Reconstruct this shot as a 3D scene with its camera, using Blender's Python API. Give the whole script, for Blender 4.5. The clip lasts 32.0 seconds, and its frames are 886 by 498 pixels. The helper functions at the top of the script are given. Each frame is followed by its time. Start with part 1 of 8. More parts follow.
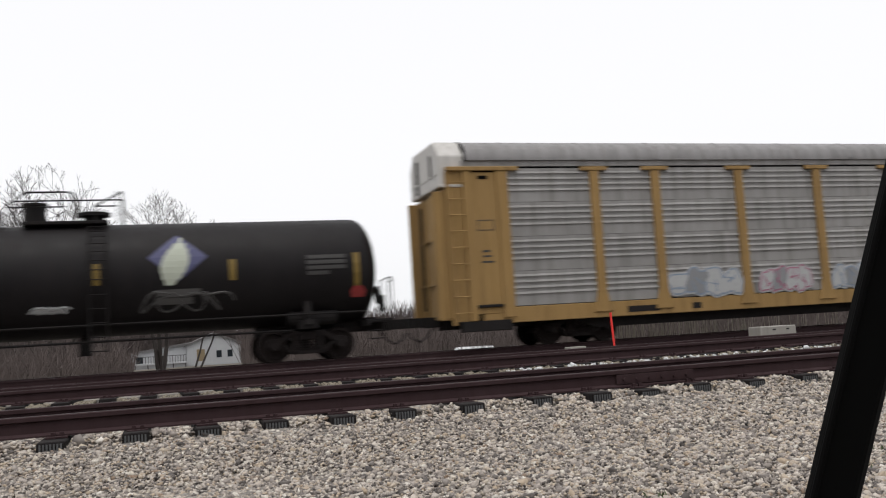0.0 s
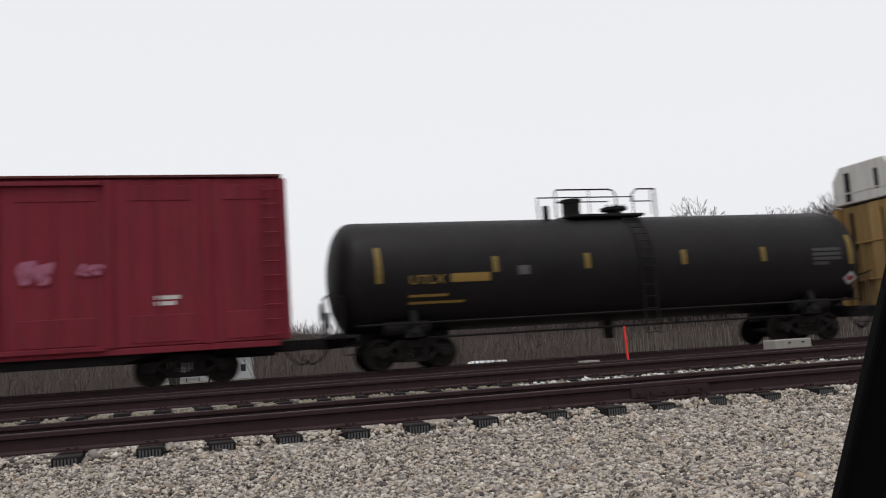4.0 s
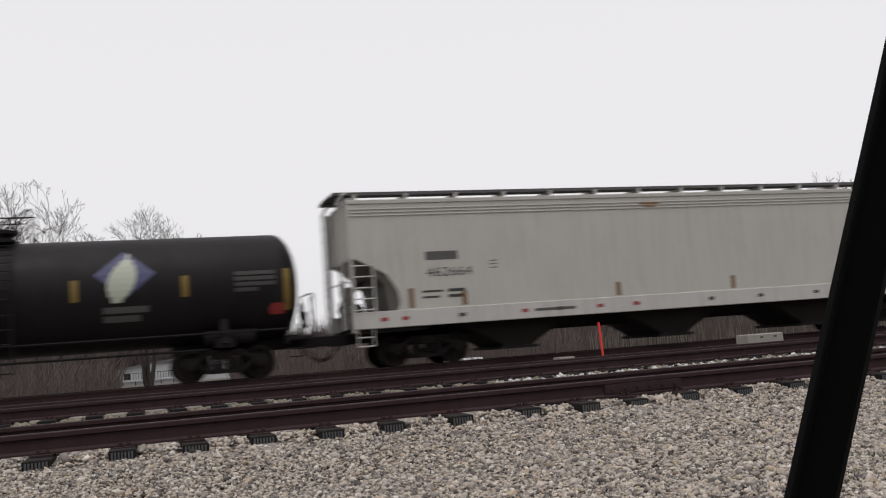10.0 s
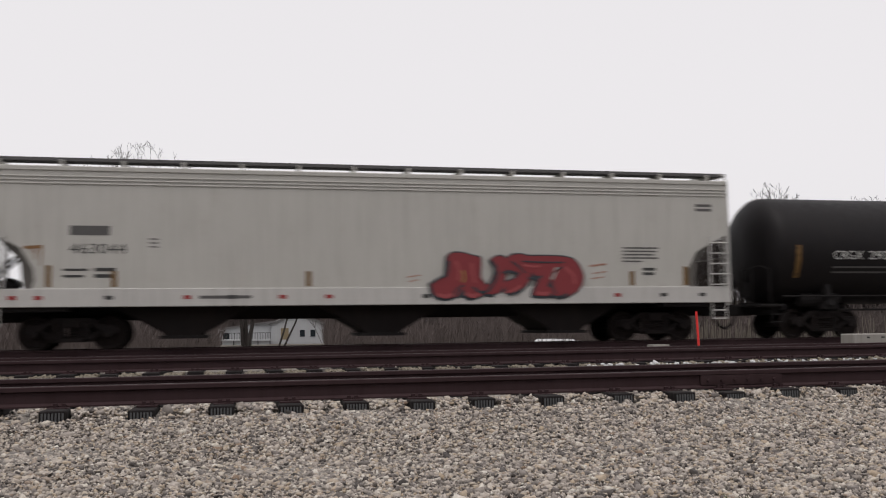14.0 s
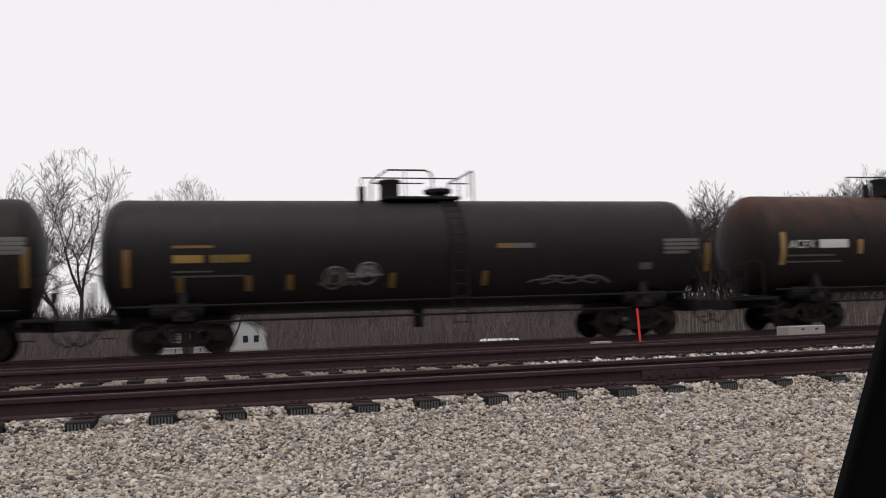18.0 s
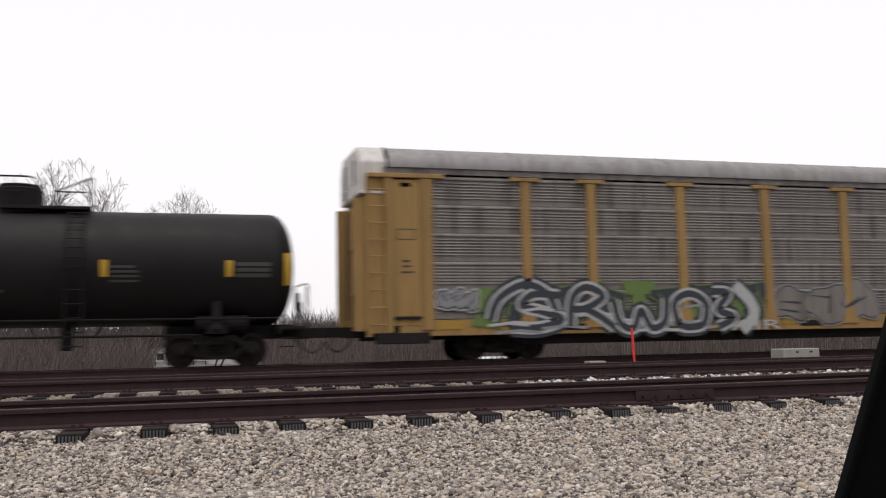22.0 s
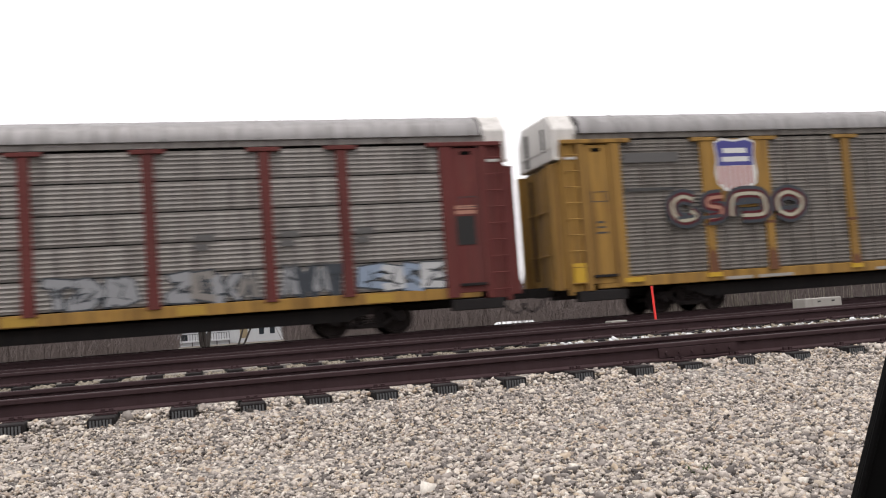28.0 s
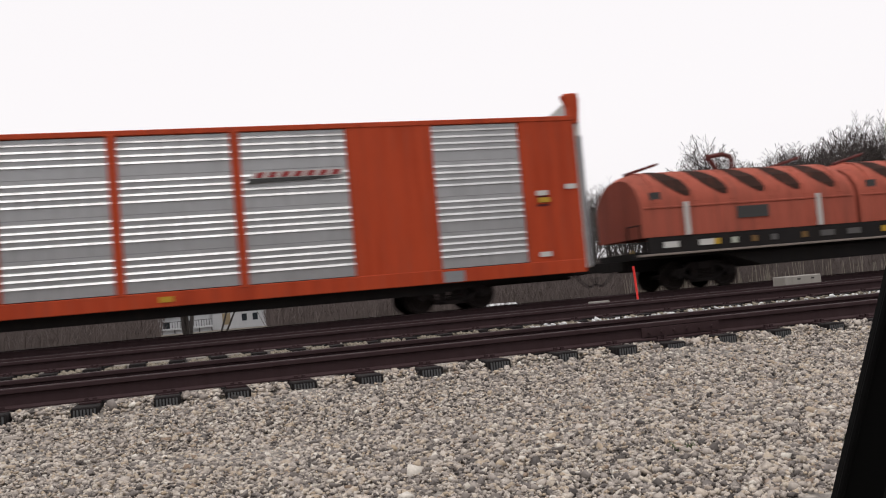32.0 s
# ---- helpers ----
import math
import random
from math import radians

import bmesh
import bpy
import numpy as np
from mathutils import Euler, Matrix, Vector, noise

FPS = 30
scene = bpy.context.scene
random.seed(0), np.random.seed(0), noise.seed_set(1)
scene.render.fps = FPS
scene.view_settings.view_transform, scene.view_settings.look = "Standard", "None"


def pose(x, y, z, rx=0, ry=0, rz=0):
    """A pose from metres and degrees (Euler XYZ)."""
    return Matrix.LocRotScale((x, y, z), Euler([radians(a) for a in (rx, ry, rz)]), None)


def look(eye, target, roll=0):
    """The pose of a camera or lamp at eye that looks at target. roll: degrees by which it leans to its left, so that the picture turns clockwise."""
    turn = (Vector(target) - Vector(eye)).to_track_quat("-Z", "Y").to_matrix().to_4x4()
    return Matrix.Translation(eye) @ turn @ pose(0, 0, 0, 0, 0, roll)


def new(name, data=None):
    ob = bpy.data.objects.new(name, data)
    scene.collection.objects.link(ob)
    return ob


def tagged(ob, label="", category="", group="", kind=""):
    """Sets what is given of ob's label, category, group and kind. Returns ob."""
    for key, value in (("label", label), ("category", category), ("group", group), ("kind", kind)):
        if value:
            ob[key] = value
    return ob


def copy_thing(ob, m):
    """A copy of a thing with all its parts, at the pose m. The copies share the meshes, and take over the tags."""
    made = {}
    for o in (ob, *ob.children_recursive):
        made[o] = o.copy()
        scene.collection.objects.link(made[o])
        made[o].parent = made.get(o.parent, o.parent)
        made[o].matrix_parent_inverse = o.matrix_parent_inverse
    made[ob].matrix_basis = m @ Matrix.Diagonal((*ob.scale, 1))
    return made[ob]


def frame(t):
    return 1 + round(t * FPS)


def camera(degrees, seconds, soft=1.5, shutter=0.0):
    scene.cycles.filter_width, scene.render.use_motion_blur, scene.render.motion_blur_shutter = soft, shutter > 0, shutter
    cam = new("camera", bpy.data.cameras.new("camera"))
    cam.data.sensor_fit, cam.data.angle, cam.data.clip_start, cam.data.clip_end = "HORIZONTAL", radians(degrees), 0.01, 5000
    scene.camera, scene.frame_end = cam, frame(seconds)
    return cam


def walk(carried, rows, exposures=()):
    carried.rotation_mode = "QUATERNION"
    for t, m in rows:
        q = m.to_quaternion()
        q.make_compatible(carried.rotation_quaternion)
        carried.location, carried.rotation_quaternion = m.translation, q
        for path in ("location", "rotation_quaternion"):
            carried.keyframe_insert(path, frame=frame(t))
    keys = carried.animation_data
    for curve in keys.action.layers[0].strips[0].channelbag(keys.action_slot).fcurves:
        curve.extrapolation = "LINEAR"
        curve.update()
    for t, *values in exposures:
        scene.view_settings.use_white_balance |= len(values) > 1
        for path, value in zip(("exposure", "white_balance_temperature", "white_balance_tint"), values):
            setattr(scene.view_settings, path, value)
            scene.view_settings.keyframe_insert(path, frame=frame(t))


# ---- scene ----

# ======================= camera =======================
cam = camera(51.0, 32.0, soft=1.15, shutter=0.4)
EYE_H = 0.49

# seconds, heading to the right of the track's normal, pitch, lean, sideways shift of the eye
PATH = [
    (0, 17.65, 5.24, -3.58, -0.000), (0.5, 17.16, 5.19, -3.34, 0.004), (1, 17.71, 5.79, -3.24, 0.006), (1.5, 17.98, 6.42, -2.90, -0.002),
    (2, 17.39, 5.95, -2.73, -0.006), (2.5, 16.69, 4.95, -2.91, -0.010), (4.5, 16.98, 6.37, -3.87, -0.007), (5, 16.83, 6.31, -3.83, -0.007),
    (5.5, 17.28, 6.58, -3.76, -0.003), (6, 17.46, 6.64, -3.54, 0.003), (6.5, 17.25, 6.77, -3.17, 0.005), (7, 17.09, 6.37, -3.10, 0.006),
    (7.5, 17.17, 5.90, -3.41, 0.011), (8, 17.62, 5.58, -3.63, 0.012), (8.5, 17.74, 5.23, -3.87, 0.009), (9, 17.82, 5.02, -3.85, 0.010),
    (9.5, 18.35, 5.72, -4.07, 0.013), (10, 18.44, 5.92, -4.35, 0.014), (10.5, 18.27, 6.56, -3.98, 0.006), (11, 18.08, 5.83, -3.85, 0.009),
    (11.5, 16.65, 4.78, -3.78, 0.005), (12, 17.06, 4.87, -3.74, 0.008), (12.5, 16.85, 5.75, -2.99, 0.000), (13, 15.40, 6.49, -1.62, -0.022),
    (13.5, 13.63, 6.07, -0.45, -0.020), (14, 12.45, 4.76, -0.72, -0.018), (14.5, 12.83, 4.60, -0.62, -0.016), (15, 14.43, 5.71, -0.27, -0.015),
    (15.5, 16.43, 6.99, 0.08, -0.017), (17.5, 15.99, 4.75, -2.10, -0.001), (18, 15.95, 4.77, -2.11, -0.004), (18.5, 15.12, 4.01, -2.10, -0.009),
    (19, 14.85, 4.53, -1.90, -0.014), (19.5, 14.79, 4.80, -1.67, -0.014), (20, 15.22, 5.03, -1.71, -0.014), (20.5, 15.81, 5.44, -1.68, -0.013),
    (21, 16.26, 5.64, -1.51, -0.013), (21.5, 16.20, 5.70, -1.25, -0.011), (22, 16.25, 5.81, -1.21, -0.006), (22.5, 16.36, 5.66, -1.42, -0.008),
    (23, 15.11, 4.57, -1.87, -0.009), (23.5, 15.33, 5.14, -1.98, 0.007), (24, 15.61, 5.25, -2.11, 0.003), (24.5, 15.18, 4.81, -2.20, -0.000),
    (26.5, 14.27, 4.84, -2.20, -0.009), (27, 14.46, 4.27, -2.73, -0.011), (27.5, 14.95, 4.14, -3.43, -0.009), (28, 15.15, 3.89, -4.10, -0.008),
    (28.5, 15.46, 3.69, -4.17, -0.009), (29, 15.53, 3.40, -4.16, -0.009), (29.5, 15.72, 3.39, -4.40, -0.009), (30, 16.07, 3.51, -4.93, -0.008),
    (30.5, 16.38, 3.52, -4.84, -0.011), (31, 16.42, 3.37, -5.29, -0.015), (31.5, 16.24, 2.94, -5.41, -0.014), (32, 16.17, 2.78, -5.01, -0.014),
]


def eye_pose(yaw, pitch, lean, side):
    a, p = radians(yaw), radians(pitch)
    eye = Vector((side * math.cos(a), -side * math.sin(a), EYE_H))
    ahead = Vector((math.sin(a) * math.cos(p), math.cos(a) * math.cos(p), math.sin(p)))
    return look(eye, eye + ahead, lean)


# seconds, stops, kelvin, tint
EXPOSURES = [(0, -0.05, 6500, 9), (1, 0.15, 6450, 9), (2, 0.06, 6450, 9), (4, -0.25, 6450, 9), (5, -0.40, 6450, 9), (6, -0.15, 6500, 10),
             (7, -0.15, 6500, 10), (8, -0.25, 6500, 10), (9, -0.32, 6550, 11), (10, -0.31, 6550, 11), (11, -0.39, 6600, 12), (12, -0.25, 6600, 12), (13, -0.28, 6600, 12), (14, -0.32, 6600, 12), (15, -0.15, 6600, 12), (18, -0.2, 6600, 12),
             (20, -0.1, 6600, 12), (22, -0.04, 6650, 13), (23, 0.4, 6750, 14), (25, 0.4, 6750, 14), (27, 0.42, 6600, 12), (28, 0.45, 6600, 12), (30, 0.4, 6750, 14),
             (31, 0.1, 6650, 13), (32, -0.1, 6650, 12)]
walk(cam, [(t, eye_pose(y, p, r, s)) for t, y, p, r, s in PATH], EXPOSURES)

# ======================= sky and sun =======================
world = bpy.data.worlds.new("overcast_sky")
scene.world = world
world.use_nodes = True
wn = world.node_tree.nodes
wl = world.node_tree.links
wn.clear()
w_out = wn.new("ShaderNodeOutputWorld")
w_bg = wn.new("ShaderNodeBackground")
w_sky = wn.new("ShaderNodeTexSky")
w_sky.sky_type = "NISHITA"
w_sky.sun_disc = False
w_sky.sun_elevation, w_sky.sun_rotation = radians(70), radians(200)
w_sky.dust_density = 4.0
w_hsv = wn.new("ShaderNodeHueSaturation")
w_hsv.inputs["Saturation"].default_value = 0.12
w_hsv.inputs["Value"].default_value = 0.12
w_mix = wn.new("ShaderNodeMixRGB")
w_mix.inputs[0].default_value = 0.82
w_mix.inputs[2].default_value = (0.93, 0.925, 0.95, 1)
wl.new(w_sky.outputs[0], w_hsv.inputs["Color"])
wl.new(w_hsv.outputs[0], w_mix.inputs[1])
wl.new(w_mix.outputs[0], w_bg.inputs["Color"])
w_bg.inputs["Strength"].default_value = 1.22
wl.new(w_bg.outputs[0], w_out.inputs["Surface"])

sun_data = bpy.data.lights.new("sun", "SUN")
sun_data.energy, sun_data.angle, sun_data.color = 1.5, radians(40), (1.0, 0.96, 0.91)
sun = new("sun", sun_data)
sun.matrix_world = look((0, -20, 60), (8, 0, 0))


# ======================= materials =======================
def nodes_of(name):
    m = bpy.data.materials.new(name)
    m.use_nodes = True
    nt = m.node_tree
    return m, nt, nt.nodes["Principled BSDF"]


def mixed(nt, fac, a, b):
    n = nt.nodes.new("ShaderNodeMixRGB")
    for i, v in ((0, fac), (1, a), (2, b)):
        if isinstance(v, (int, float)):
            n.inputs[i].default_value = v
        elif isinstance(v, tuple):
            n.inputs[i].default_value = (*v[:3], 1)
        else:
            nt.links.new(v, n.inputs[i])
    return n.outputs[0]


def ramp(nt, fac, lo, hi, a=0.0, b=1.0):
    n = nt.nodes.new("ShaderNodeMapRange")
    n.inputs[1].default_value, n.inputs[2].default_value = lo, hi
    n.inputs[3].default_value, n.inputs[4].default_value = a, b
    nt.links.new(fac, n.inputs[0])
    return n.outputs[0]


def coords(nt, scale=(1, 1, 1), kind="Object", shifted=False):
    tc = nt.nodes.new("ShaderNodeTexCoord")
    mp = nt.nodes.new("ShaderNodeMapping")
    mp.inputs["Scale"].default_value = scale
    nt.links.new(tc.outputs[kind], mp.inputs[0])
    if not shifted:
        return mp.outputs[0]
    oi = nt.nodes.new("ShaderNodeObjectInfo")
    sc = nt.nodes.new("ShaderNodeVectorMath")
    sc.operation = "MULTIPLY_ADD"
    sc.inputs[1].default_value = (90, 90, 90)
    nt.links.new(oi.outputs["Random"], sc.inputs[0])
    nt.links.new(mp.outputs[0], sc.inputs[2])
    return sc.outputs[0]


def noise_of(nt, vec, scale, detail=4.0, rough=0.55):
    n = nt.nodes.new("ShaderNodeTexNoise")
    n.inputs["Scale"].default_value, n.inputs["Detail"].default_value = scale, detail
    n.inputs["Roughness"].default_value = rough
    nt.links.new(vec, n.inputs["Vector"])
    return n.outputs["Fac"]


def bumped(nt, bsdf, height, strength=0.3, dist=0.01):
    b = nt.nodes.new("ShaderNodeBump")
    b.inputs["Strength"].default_value, b.inputs["Distance"].default_value = strength, dist
    nt.links.new(height, b.inputs["Height"])
    nt.links.new(b.outputs[0], bsdf.inputs["Normal"])


def paint(name, rgb, rough=0.55, grime=(0.06, 0.05, 0.045), amount=0.45, metal=0.0, rust=0.0, vary=0.0, runs=0.0):
    """Weathered paint: patches, run-down streaks, a fine grain."""
    m, nt, bs = nodes_of(name)
    sh = vary > 0
    patch = noise_of(nt, coords(nt, shifted=sh), 0.9, 6)
    streak = noise_of(nt, coords(nt, (5, 5, 0.35), shifted=sh), 1.3, 5, 0.65)
    grain = noise_of(nt, coords(nt), 38, 3)
    col = mixed(nt, ramp(nt, patch, 0.3, 0.75, 0, 0.25), rgb, tuple(min(1, c * 1.25 + 0.015) for c in rgb))
    col = mixed(nt, ramp(nt, streak, 0.48, 0.78, 0, amount), col, grime)
    col = mixed(nt, ramp(nt, grain, 0.35, 0.75, 0, 0.16), col, tuple(c * 0.6 for c in rgb))
    if runs:
        run = noise_of(nt, coords(nt, (2.6, 1, 0.10), shifted=sh), 1.0, 3, 0.5)
        col = mixed(nt, ramp(nt, run, 0.50, 0.68, 0, runs), col, grime)
        run2 = noise_of(nt, coords(nt, (9, 1, 0.5), shifted=sh), 1.0, 4, 0.6)
        col = mixed(nt, ramp(nt, run2, 0.52, 0.7, 0, runs * 0.8), col, (0.085, 0.060, 0.046))
    if rust:
        spots = noise_of(nt, coords(nt, (1, 1, 0.6)), 2.2, 8, 0.7)
        col = mixed(nt, ramp(nt, spots, 0.58, 0.72, 0, rust), col, (0.16, 0.06, 0.03))
    if vary:
        oi = nt.nodes.new("ShaderNodeObjectInfo")
        col = mixed(nt, ramp(nt, oi.outputs["Random"], 0, 1, 0, vary), col, tuple(c * 0.62 for c in rgb))
    nt.links.new(col, bs.inputs["Base Color"])
    nt.links.new(ramp(nt, streak, 0.3, 0.8, rough, min(1, rough + 0.25)), bs.inputs["Roughness"])
    bs.inputs["Metallic"].default_value = metal
    bumped(nt, bs, grain, 0.12, 0.004)
    return m


def dulled(m, level):
    m.node_tree.nodes["Principled BSDF"].inputs["Specular IOR Level"].default_value = level
    return m


def plain(name, rgb, rough=0.6, metal=0.0):
    m, nt, bs = nodes_of(name)
    g = noise_of(nt, coords(nt), 14, 4)
    nt.links.new(mixed(nt, ramp(nt, g, 0.3, 0.7, 0, 0.3), rgb, tuple(c * 0.65 for c in rgb)), bs.inputs["Base Color"])
    bs.inputs["Roughness"].default_value, bs.inputs["Metallic"].default_value = rough, metal
    return m


YELLOW = dulled(paint("armour_yellow_paint", (0.292, 0.182, 0.068), 0.6, (0.085, 0.050, 0.022), 0.5, vary=0.12, runs=0.3), 0.25)
YELLOW_B = dulled(paint("dull_yellow_paint", (0.262, 0.148, 0.034), 0.65, (0.050, 0.024, 0.012), 0.6, rust=0.35, vary=0.12, runs=0.55), 0.25)
GALV = paint("galvanised_panel", (0.275, 0.268, 0.262), 0.55, (0.10, 0.092, 0.084), 0.45, 0.15, vary=0.30, runs=0.35)
GALV_OLD = paint("stained_galvanised_panel", (0.186, 0.172, 0.160), 0.5, (0.040, 0.033, 0.030), 0.5, 0.15, rust=0.15, vary=0.35, runs=0.6)
GALV_DIM = paint("dull_brownish_panel", (0.135, 0.122, 0.108), 0.55, (0.034, 0.028, 0.025), 0.5, 0.1, rust=0.2, vary=0.35, runs=0.65)
GALV_NEW = paint("bright_galvanised_panel", (0.43, 0.435, 0.445), 0.32, (0.22, 0.22, 0.22), 0.25, 0.75, vary=0.15, runs=0.15)
ROOF = paint("galvanised_roof", (0.235, 0.228, 0.228), 0.5, (0.105, 0.099, 0.099), 0.5, 0.3, vary=0.12, runs=0.4)
HOOD = paint("off_white_end_hood", (0.50, 0.485, 0.465), 0.6, (0.099, 0.087, 0.074), 0.5, rust=0.25)
MAROON = dulled(paint("maroon_paint", (0.078, 0.009, 0.014), 0.65, (0.031, 0.012, 0.014), 0.5, vary=0.12, runs=0.3), 0.2)
BROWNRED = dulled(paint("faded_oxide_red_paint", (0.100, 0.021, 0.019), 0.65, (0.040, 0.020, 0.018), 0.5, rust=0.2, vary=0.15, runs=0.3), 0.25)
BOXRED = dulled(paint("boxcar_red_paint", (0.178, 0.016, 0.030), 0.65, (0.050, 0.012, 0.014), 0.5, rust=0.15, vary=0.2, runs=0.3), 0.2)
ORANGE = dulled(paint("orange_red_paint", (0.40, 0.050, 0.014), 0.6, (0.20, 0.022, 0.010), 0.5, vary=0.12, runs=0.35), 0.2)
COILRED = dulled(paint("faded_red_hood_paint", (0.33, 0.078, 0.050), 0.7, (0.085, 0.030, 0.024), 0.5, rust=0.35, runs=0.3), 0.2)
HOPPER = paint("light_grey_hopper_paint", (0.415, 0.405, 0.38), 0.6, (0.19, 0.175, 0.152), 0.28, rust=0.1)
# dark because the shade on the hopper's slope sheets is put into the colour
SHADED_SLOPE = paint("shaded_slope_sheet_paint", (0.095, 0.088, 0.080), 0.7, (0.04, 0.035, 0.03), 0.6)
HOPPER_SILL = paint("off_white_sill_paint", (0.44, 0.43, 0.415), 0.6, (0.155, 0.136, 0.124), 0.4)
BLACK = dulled(paint("black_tank_paint", (0.0078, 0.0066, 0.0074), 0.45, (0.022, 0.017, 0.018), 0.5), 0.16)
BLACK_RUST = dulled(paint("weathered_black_tank_paint", (0.0085, 0.0075, 0.0070), 0.5, (0.030, 0.019, 0.016), 0.5, rust=0.25), 0.16)
def rusty_top():
    """Weathered black, rusting where rain stands along the crown of the barrel."""
    m, nt, bs = nodes_of("rusty_topped_tank_paint")
    vec = coords(nt)
    xyz = nt.nodes.new("ShaderNodeSeparateXYZ")
    nt.links.new(vec, xyz.inputs[0])
    spots = noise_of(nt, coords(nt, (1, 1, 0.5)), 1.6, 8, 0.65)
    high = ramp(nt, xyz.outputs["Z"], 2.9, 4.1)
    mul = nt.nodes.new("ShaderNodeMath")
    mul.operation = "MULTIPLY"
    nt.links.new(high, mul.inputs[0])
    nt.links.new(ramp(nt, spots, 0.35, 0.62), mul.inputs[1])
    base = mixed(nt, noise_of(nt, coords(nt, (4, 4, 0.4)), 1.3, 5), (0.007, 0.006, 0.006), (0.020, 0.015, 0.013))
    nt.links.new(mixed(nt, mul.outputs[0], base, (0.062, 0.024, 0.014)), bs.inputs["Base Color"])
    bs.inputs["Roughness"].default_value = 0.6
    return dulled(m, 0.16)


RUSTY_TOP = rusty_top()
SOOT = dulled(paint("brown_soot", (0.030, 0.016, 0.013), 0.95, (0.095, 0.035, 0.025), 0.75), 0.1)
UNDER = dulled(paint("underframe_black", (0.012, 0.0108, 0.0112), 0.8, (0.034, 0.027, 0.024), 0.5), 0.15)
BOGIE = dulled(paint("grimy_brown_castings", (0.0115, 0.0092, 0.0092), 0.8, (0.032, 0.023, 0.021), 0.6), 0.12)
WHEEL = dulled(paint("rusty_wheel_steel", (0.016, 0.0115, 0.011), 0.6, (0.012, 0.010, 0.009), 0.5, 0.4), 0.2)
RAIL = dulled(paint("rusty_rail_steel", (0.036, 0.0195, 0.0215), 0.75, (0.026, 0.016, 0.017), 0.6), 0.2)
RAILTOP = paint("worn_rail_head", (0.075, 0.058, 0.060), 0.45, (0.050, 0.031, 0.031), 0.6, 0.5)
TIE = dulled(paint("creosoted_timber", (0.012, 0.010, 0.0105), 0.9, (0.056, 0.050, 0.046), 0.6), 0.2)
TIE_END = plain("grooved_tie_end", (0.085, 0.088, 0.092), 0.85)
INNER = plain("dark_inside", (0.012, 0.012, 0.012), 0.9)
STRIPE = plain("reflective_yellow_strip", (0.43, 0.26, 0.014), 0.5)
STRIPE_DULL = plain("worn_yellow_plate", (0.30, 0.18, 0.02), 0.6)
STRIPE_OLD = plain("dirty_yellow_strip", (0.13, 0.066, 0.012), 0.6)
STRIPE_TANK = plain("grimy_yellow_strip", (0.165, 0.105, 0.014), 0.6)
WHITE = plain("white_lettering", (0.525, 0.525, 0.510), 0.6)
GREYTXT = plain("dull_grey_lettering", (0.078, 0.075, 0.074), 0.7)
DIMTXT = plain("faint_grey_stencil", (0.040, 0.038, 0.037), 0.7)
DARKTXT = plain("dark_lettering", (0.031, 0.031, 0.031), 0.7)
GOLDTXT = plain("gold_lettering", (0.248, 0.149, 0.031), 0.7)
REDTXT = plain("red_lettering", (0.260, 0.025, 0.025), 0.6)
BLUE = plain("blue_emblem", (0.037, 0.037, 0.186), 0.6)
VIOLET = plain("violet_emblem", (0.052, 0.054, 0.130), 0.6)
PINKSTRIPE = plain("faded_red_stripe", (0.300, 0.066, 0.066), 0.6)
CREAM = plain("cream_emblem", (0.384, 0.409, 0.341), 0.6)
CABBLACK = plain("black_window_trim", (0.002, 0.002, 0.002), 0.9)
CABBLACK.node_tree.nodes["Principled BSDF"].inputs["Specular IOR Level"].default_value = 0.08
STAKE = plain("fluorescent_orange_paint", (0.78, 0.035, 0.030), 0.5)
CONCRETE = paint("pale_concrete", (0.260, 0.248, 0.229), 0.85, (0.124, 0.112, 0.099), 0.4)
GRATING = plain("weathered_steel_grating", (0.075, 0.072, 0.074), 0.8)
STONEGREY = plain("worn_grey_paint", (0.20, 0.17, 0.15), 0.85)
RUSTBROWN = plain("brown_rust", (0.115, 0.046, 0.020), 0.9)
RUST = plain("fresh_rust", (0.20, 0.105, 0.045), 0.85)
SNOW = plain("old_snow", (0.600, 0.608, 0.624), 0.7)
BARK = paint("grey_bark", (0.032, 0.026, 0.023), 0.9, (0.017, 0.014, 0.013), 0.5)
TWIG = plain("brown_twigs", (0.046, 0.037, 0.034), 0.9)
WOODS = plain("dark_winter_woods", (0.060, 0.047, 0.045), 0.95)
BRUSHM = plain("dry_brush", (0.084, 0.066, 0.061), 0.9)
WEED = plain("green_weed", (0.05, 0.075, 0.025), 0.8)
REED = plain("pale_reed", (0.22, 0.20, 0.165), 0.9)
SIDING = paint("white_siding", (0.384, 0.391, 0.403), 0.7, (0.248, 0.248, 0.248), 0.3)
SHINGLE = paint("grey_shingles", (0.124, 0.118, 0.118), 0.85, (0.062, 0.062, 0.062), 0.4)
PANE = plain("dark_window_glass", (0.020, 0.025, 0.030), 0.12)
TAN = plain("tan_shutter", (0.217, 0.167, 0.099), 0.8)
G_TEAL = plain("teal_spray_paint", (0.074, 0.223, 0.211), 0.6)
G_DARK = plain("dark_spray_paint", (0.022, 0.028, 0.037), 0.6)
G_WHITE = plain("white_spray_paint", (0.372, 0.378, 0.384), 0.6)
G_PINK = plain("pink_spray_paint", (0.310, 0.099, 0.167), 0.6)
G_MAG = plain("magenta_spray_paint", (0.223, 0.037, 0.112), 0.6)
G_RED = plain("crimson_spray_paint", (0.205, 0.022, 0.028), 0.6)
G_CRIMSON = plain("bright_crimson_spray_paint", (0.30, 0.055, 0.06), 0.6)
G_BLUE = plain("blue_spray_paint", (0.062, 0.124, 0.236), 0.6)
